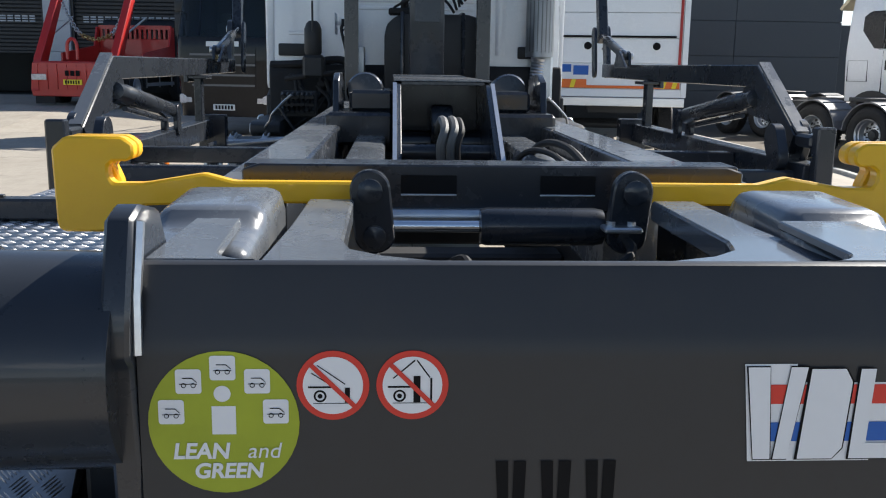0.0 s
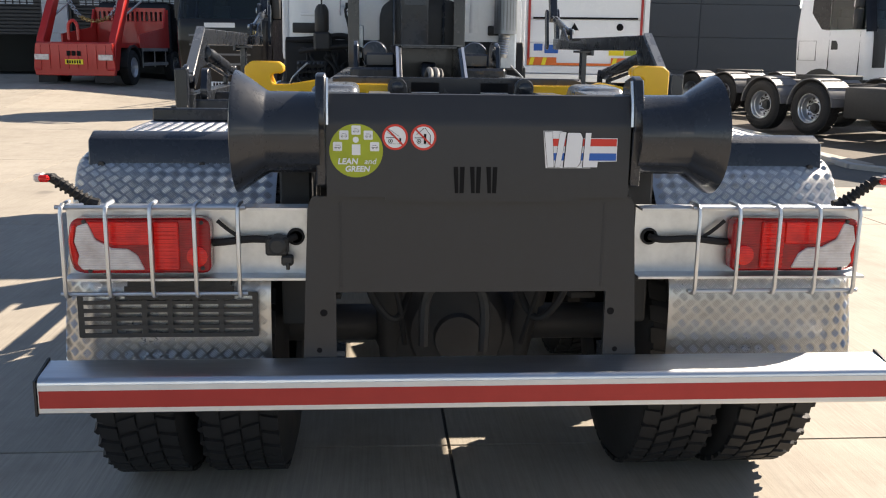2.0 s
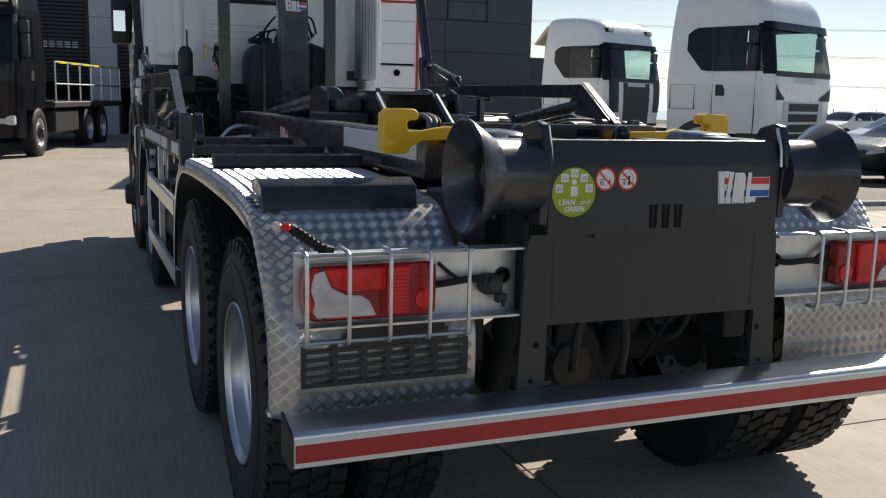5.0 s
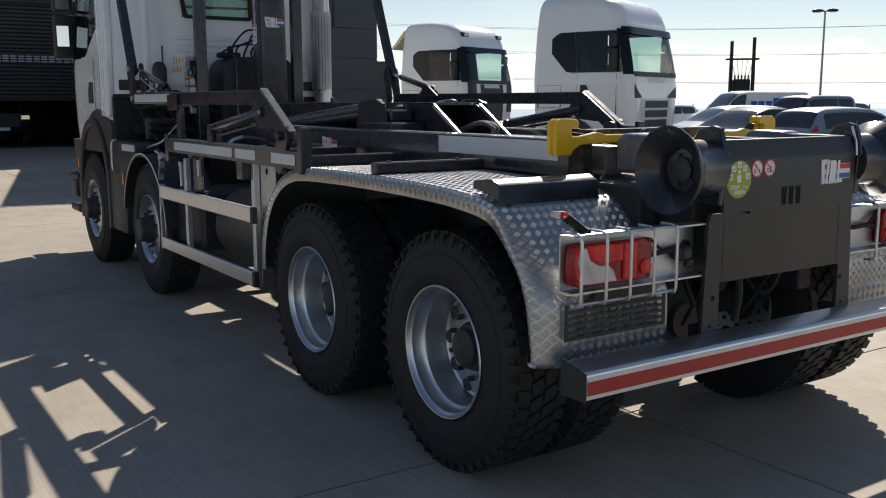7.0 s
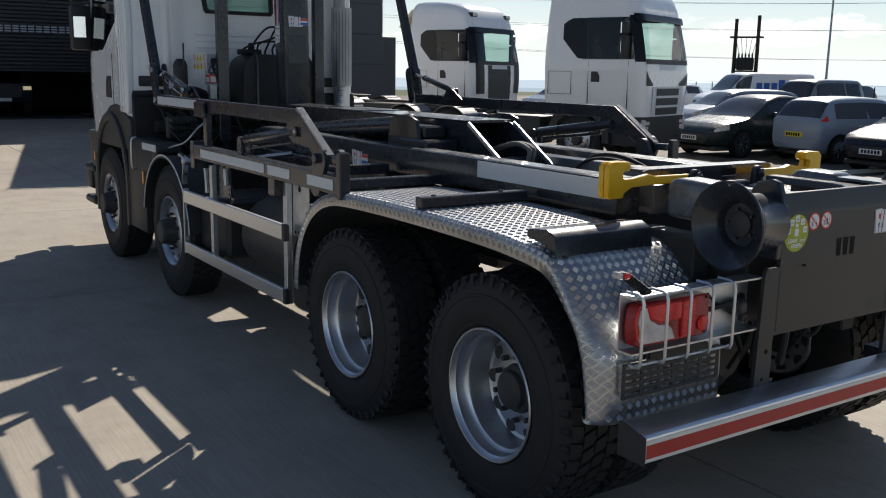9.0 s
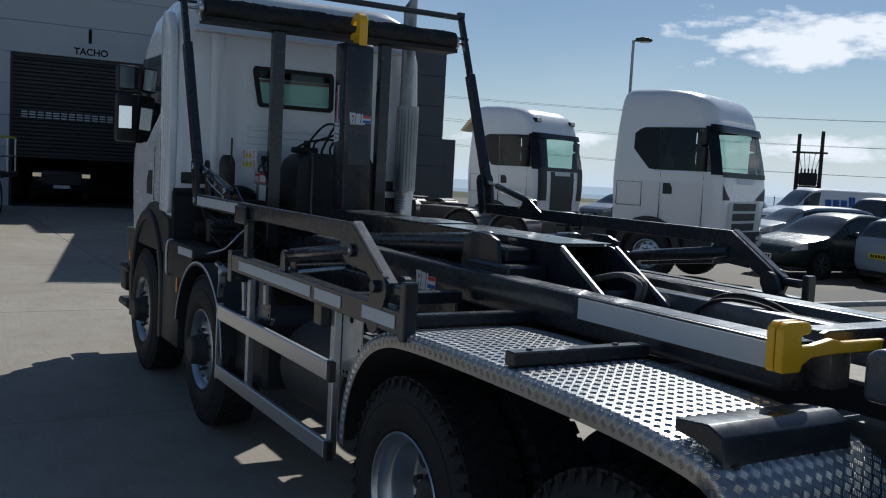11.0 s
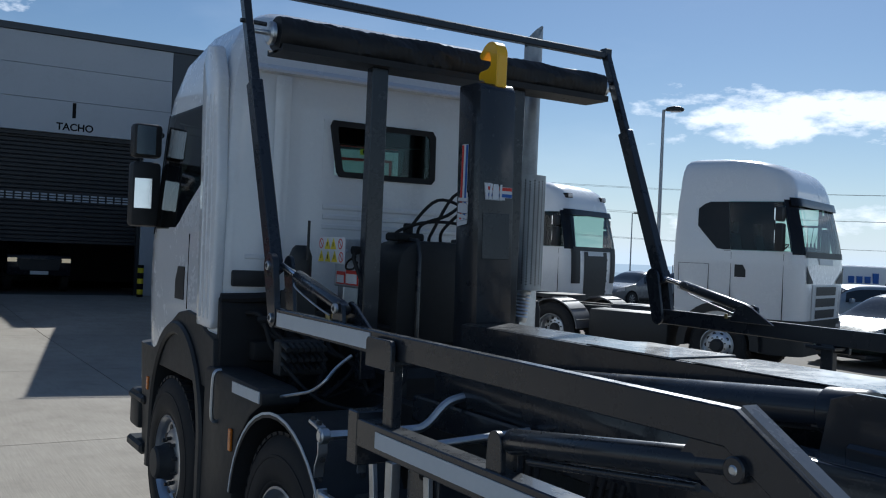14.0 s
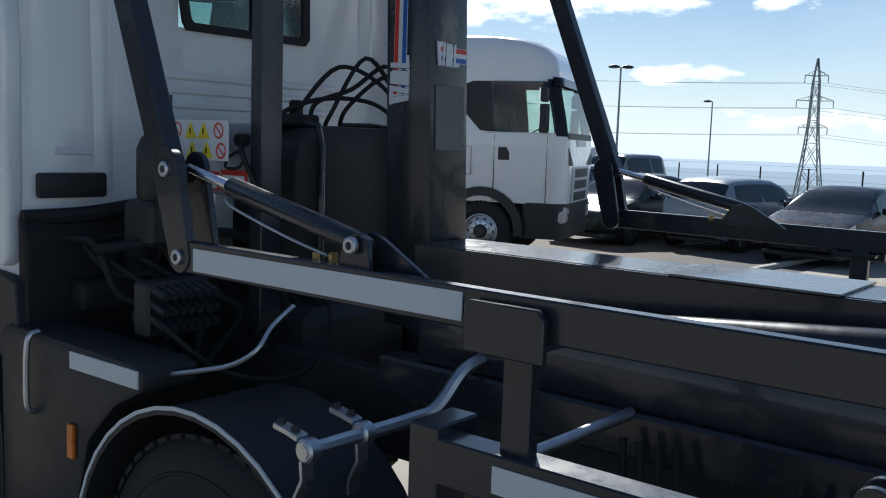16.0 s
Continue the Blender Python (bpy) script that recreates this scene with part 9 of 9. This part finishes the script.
poly(bm, [(gx - 0.012, gzc - 0.012), (gx + 0.012, gzc - 0.012), (gx + 0.012, gzc + 0.018), (gx - 0.012, gzc + 0.018)], 0.0982)
part("white_shape", bm, WHITE_FLAT, green, "plain white shape")
T = lambda x, z: Matrix.Translation((x, 0.0980, z)) @ pose(0, 0, 0, 90, 0, 0)
words("lettering", "LEAN", 0.0232, WHITE_FLAT, green, T(gx - 0.024, gzc - 0.0375), 0.0003, 0.15, 0.0007)
words("lettering", "and", 0.0235, WHITE_FLAT, green, T(gx + 0.039, gzc - 0.0375), 0.0002, 0.2)
words("lettering", "GREEN", 0.0222, WHITE_FLAT, green, T(gx + 0.003, gzc - 0.0585), 0.0003, 0.15, 0.0007)

for cx, kind in ((-0.2435, 0), (-0.1635, 1)):
    cz = 1.339
    bm = B()
    disc(bm, (cx, 0.0988, cz), 0.0365)
    st = part("ban_sticker", bm, RED_FLAT, rear, "round red and white prohibition sticker")
    bm = B()
    disc(bm, (cx, 0.0983, cz), 0.0302)
    part("white_field", bm, WHITE_FLAT, st)
    bm = B()
    disc(bm, (cx - 0.013, 0.0979, cz - 0.011), 0.0065, seg=20, r0=0.0045)
    disc(bm, (cx - 0.013, 0.0979, cz - 0.011), 0.0025, seg=12)
    poly(bm, [(cx - 0.025, cz - 0.0005), (cx - 0.002, cz - 0.0005), (cx - 0.002, cz - 0.0025), (cx - 0.025, cz - 0.0025)], 0.0979)
    poly(bm, [(cx - 0.020, cz - 0.019), (cx + 0.018, cz - 0.019), (cx + 0.018, cz - 0.0183), (cx - 0.020, cz - 0.0183)], 0.0979)
    if kind == 0:
        poly(bm, [(cx - 0.022, cz + 0.013), (cx + 0.010, cz - 0.008), (cx + 0.0105, cz - 0.007), (cx - 0.0215, cz + 0.014)], 0.0979)
        poly(bm, [(cx - 0.016, cz + 0.021), (cx + 0.012, cz + 0.001), (cx + 0.0125, cz + 0.002), (cx - 0.0155, cz + 0.022)], 0.0979)
        poly(bm, [(cx + 0.012, cz - 0.018), (cx + 0.017, cz - 0.018), (cx + 0.017, cz - 0.002), (cx + 0.012, cz - 0.002)], 0.0978)
    else:
        poly(bm, [(cx - 0.020, cz + 0.008), (cx + 0.002, cz + 0.027), (cx + 0.003, cz + 0.026), (cx - 0.019, cz + 0.007)], 0.0979)
        poly(bm, [(cx + 0.004, cz + 0.026), (cx + 0.017, cz + 0.008), (cx + 0.018, cz + 0.009), (cx + 0.005, cz + 0.027)], 0.0979)
        poly(bm, [(cx + 0.001, cz - 0.018), (cx + 0.008, cz - 0.018), (cx + 0.008, cz + 0.010), (cx + 0.001, cz + 0.010)], 0.0978)
        poly(bm, [(cx + 0.018, cz - 0.019), (cx + 0.020, cz - 0.019), (cx + 0.020, cz + 0.008), (cx + 0.018, cz + 0.008)], 0.0979)
    part("pictogram", bm, BLACK_FLAT, st)
    bm = B()
    poly(bm, [(cx - 0.0235, cz + 0.020), (cx - 0.020, cz + 0.0235), (cx + 0.0235, cz - 0.020), (cx + 0.020, cz - 0.0235)], 0.0974)
    part("red_bar", bm, RED_FLAT, st)

# ---- concrete slabs of the yard and kerb stones ----
def slab(x0, x1, y0, y1):
    g = 0.007
    bm = B()
    tops = [(x0 + g, y0 + g), (x1 - g, y0 + g), (x1 - g, y1 - g), (x0 + g, y1 - g)]
    hi = [bm.verts.new((x, y, gz(x, y))) for x, y in tops]
    lo = [bm.verts.new((x, y, gz(x, y) - 0.10)) for x, y in tops]
    bm.faces.new(hi)
    for i in range(4):
        bm.faces.new((lo[i], lo[(i + 1) % 4], hi[(i + 1) % 4], hi[i]))
    bmesh.ops.recalc_face_normals(bm, faces=bm.faces[:])
    return part("slab", bm, CONCRETE, YARD)


for i in range(-5, 7):
    for j in range(-3, 7):
        x0, x1, y0, y1 = i * 4.6, i * 4.6 + 4.6, j * 4.9 + 1.0, j * 4.9 + 5.9
        if y1 > 31:
            y1 = 31.0 if x0 < 4 else y1
        if x0 >= 4.6 and y0 > 8:
            if x0 < 6:
                slab(x0, 6.45 if y0 < 10 else 7.2, max(y0, 8.6), y1)
            continue
        if x0 > 4 and y1 > 8.6:
            y1 = 8.35
        if y1 - y0 < 0.3:
            continue
        slab(x0, x1, y0, y1)

run, rest = [KERB_LINE[0]], 0.0
dense = []
for a, b in zip(KERB_LINE, KERB_LINE[1:]):
    m = max(1, int((b - a).length / 0.05))
    dense += [a.lerp(b, k / m) for k in range(m)]
marks, acc = [dense[0]], 0.0
for a, b in zip(dense, dense[1:]):
    acc += (b - a).length
    if acc >= 0.915:
        marks.append(b)
        acc = 0.0
for a, b in zip(marks, marks[1:]):
    d = (b - a).normalized()
    n = Vector((-d.y, d.x, 0))
    bm = B()
    beam(bm, a + d * 0.004 + Vector((0, 0, -0.02)), b - d * 0.004 + Vector((0, 0, -0.02)), 0.13, 0.16, (0, 0, 1), 0.012)
    part("kerb_stone", bm, KERB, YARD)
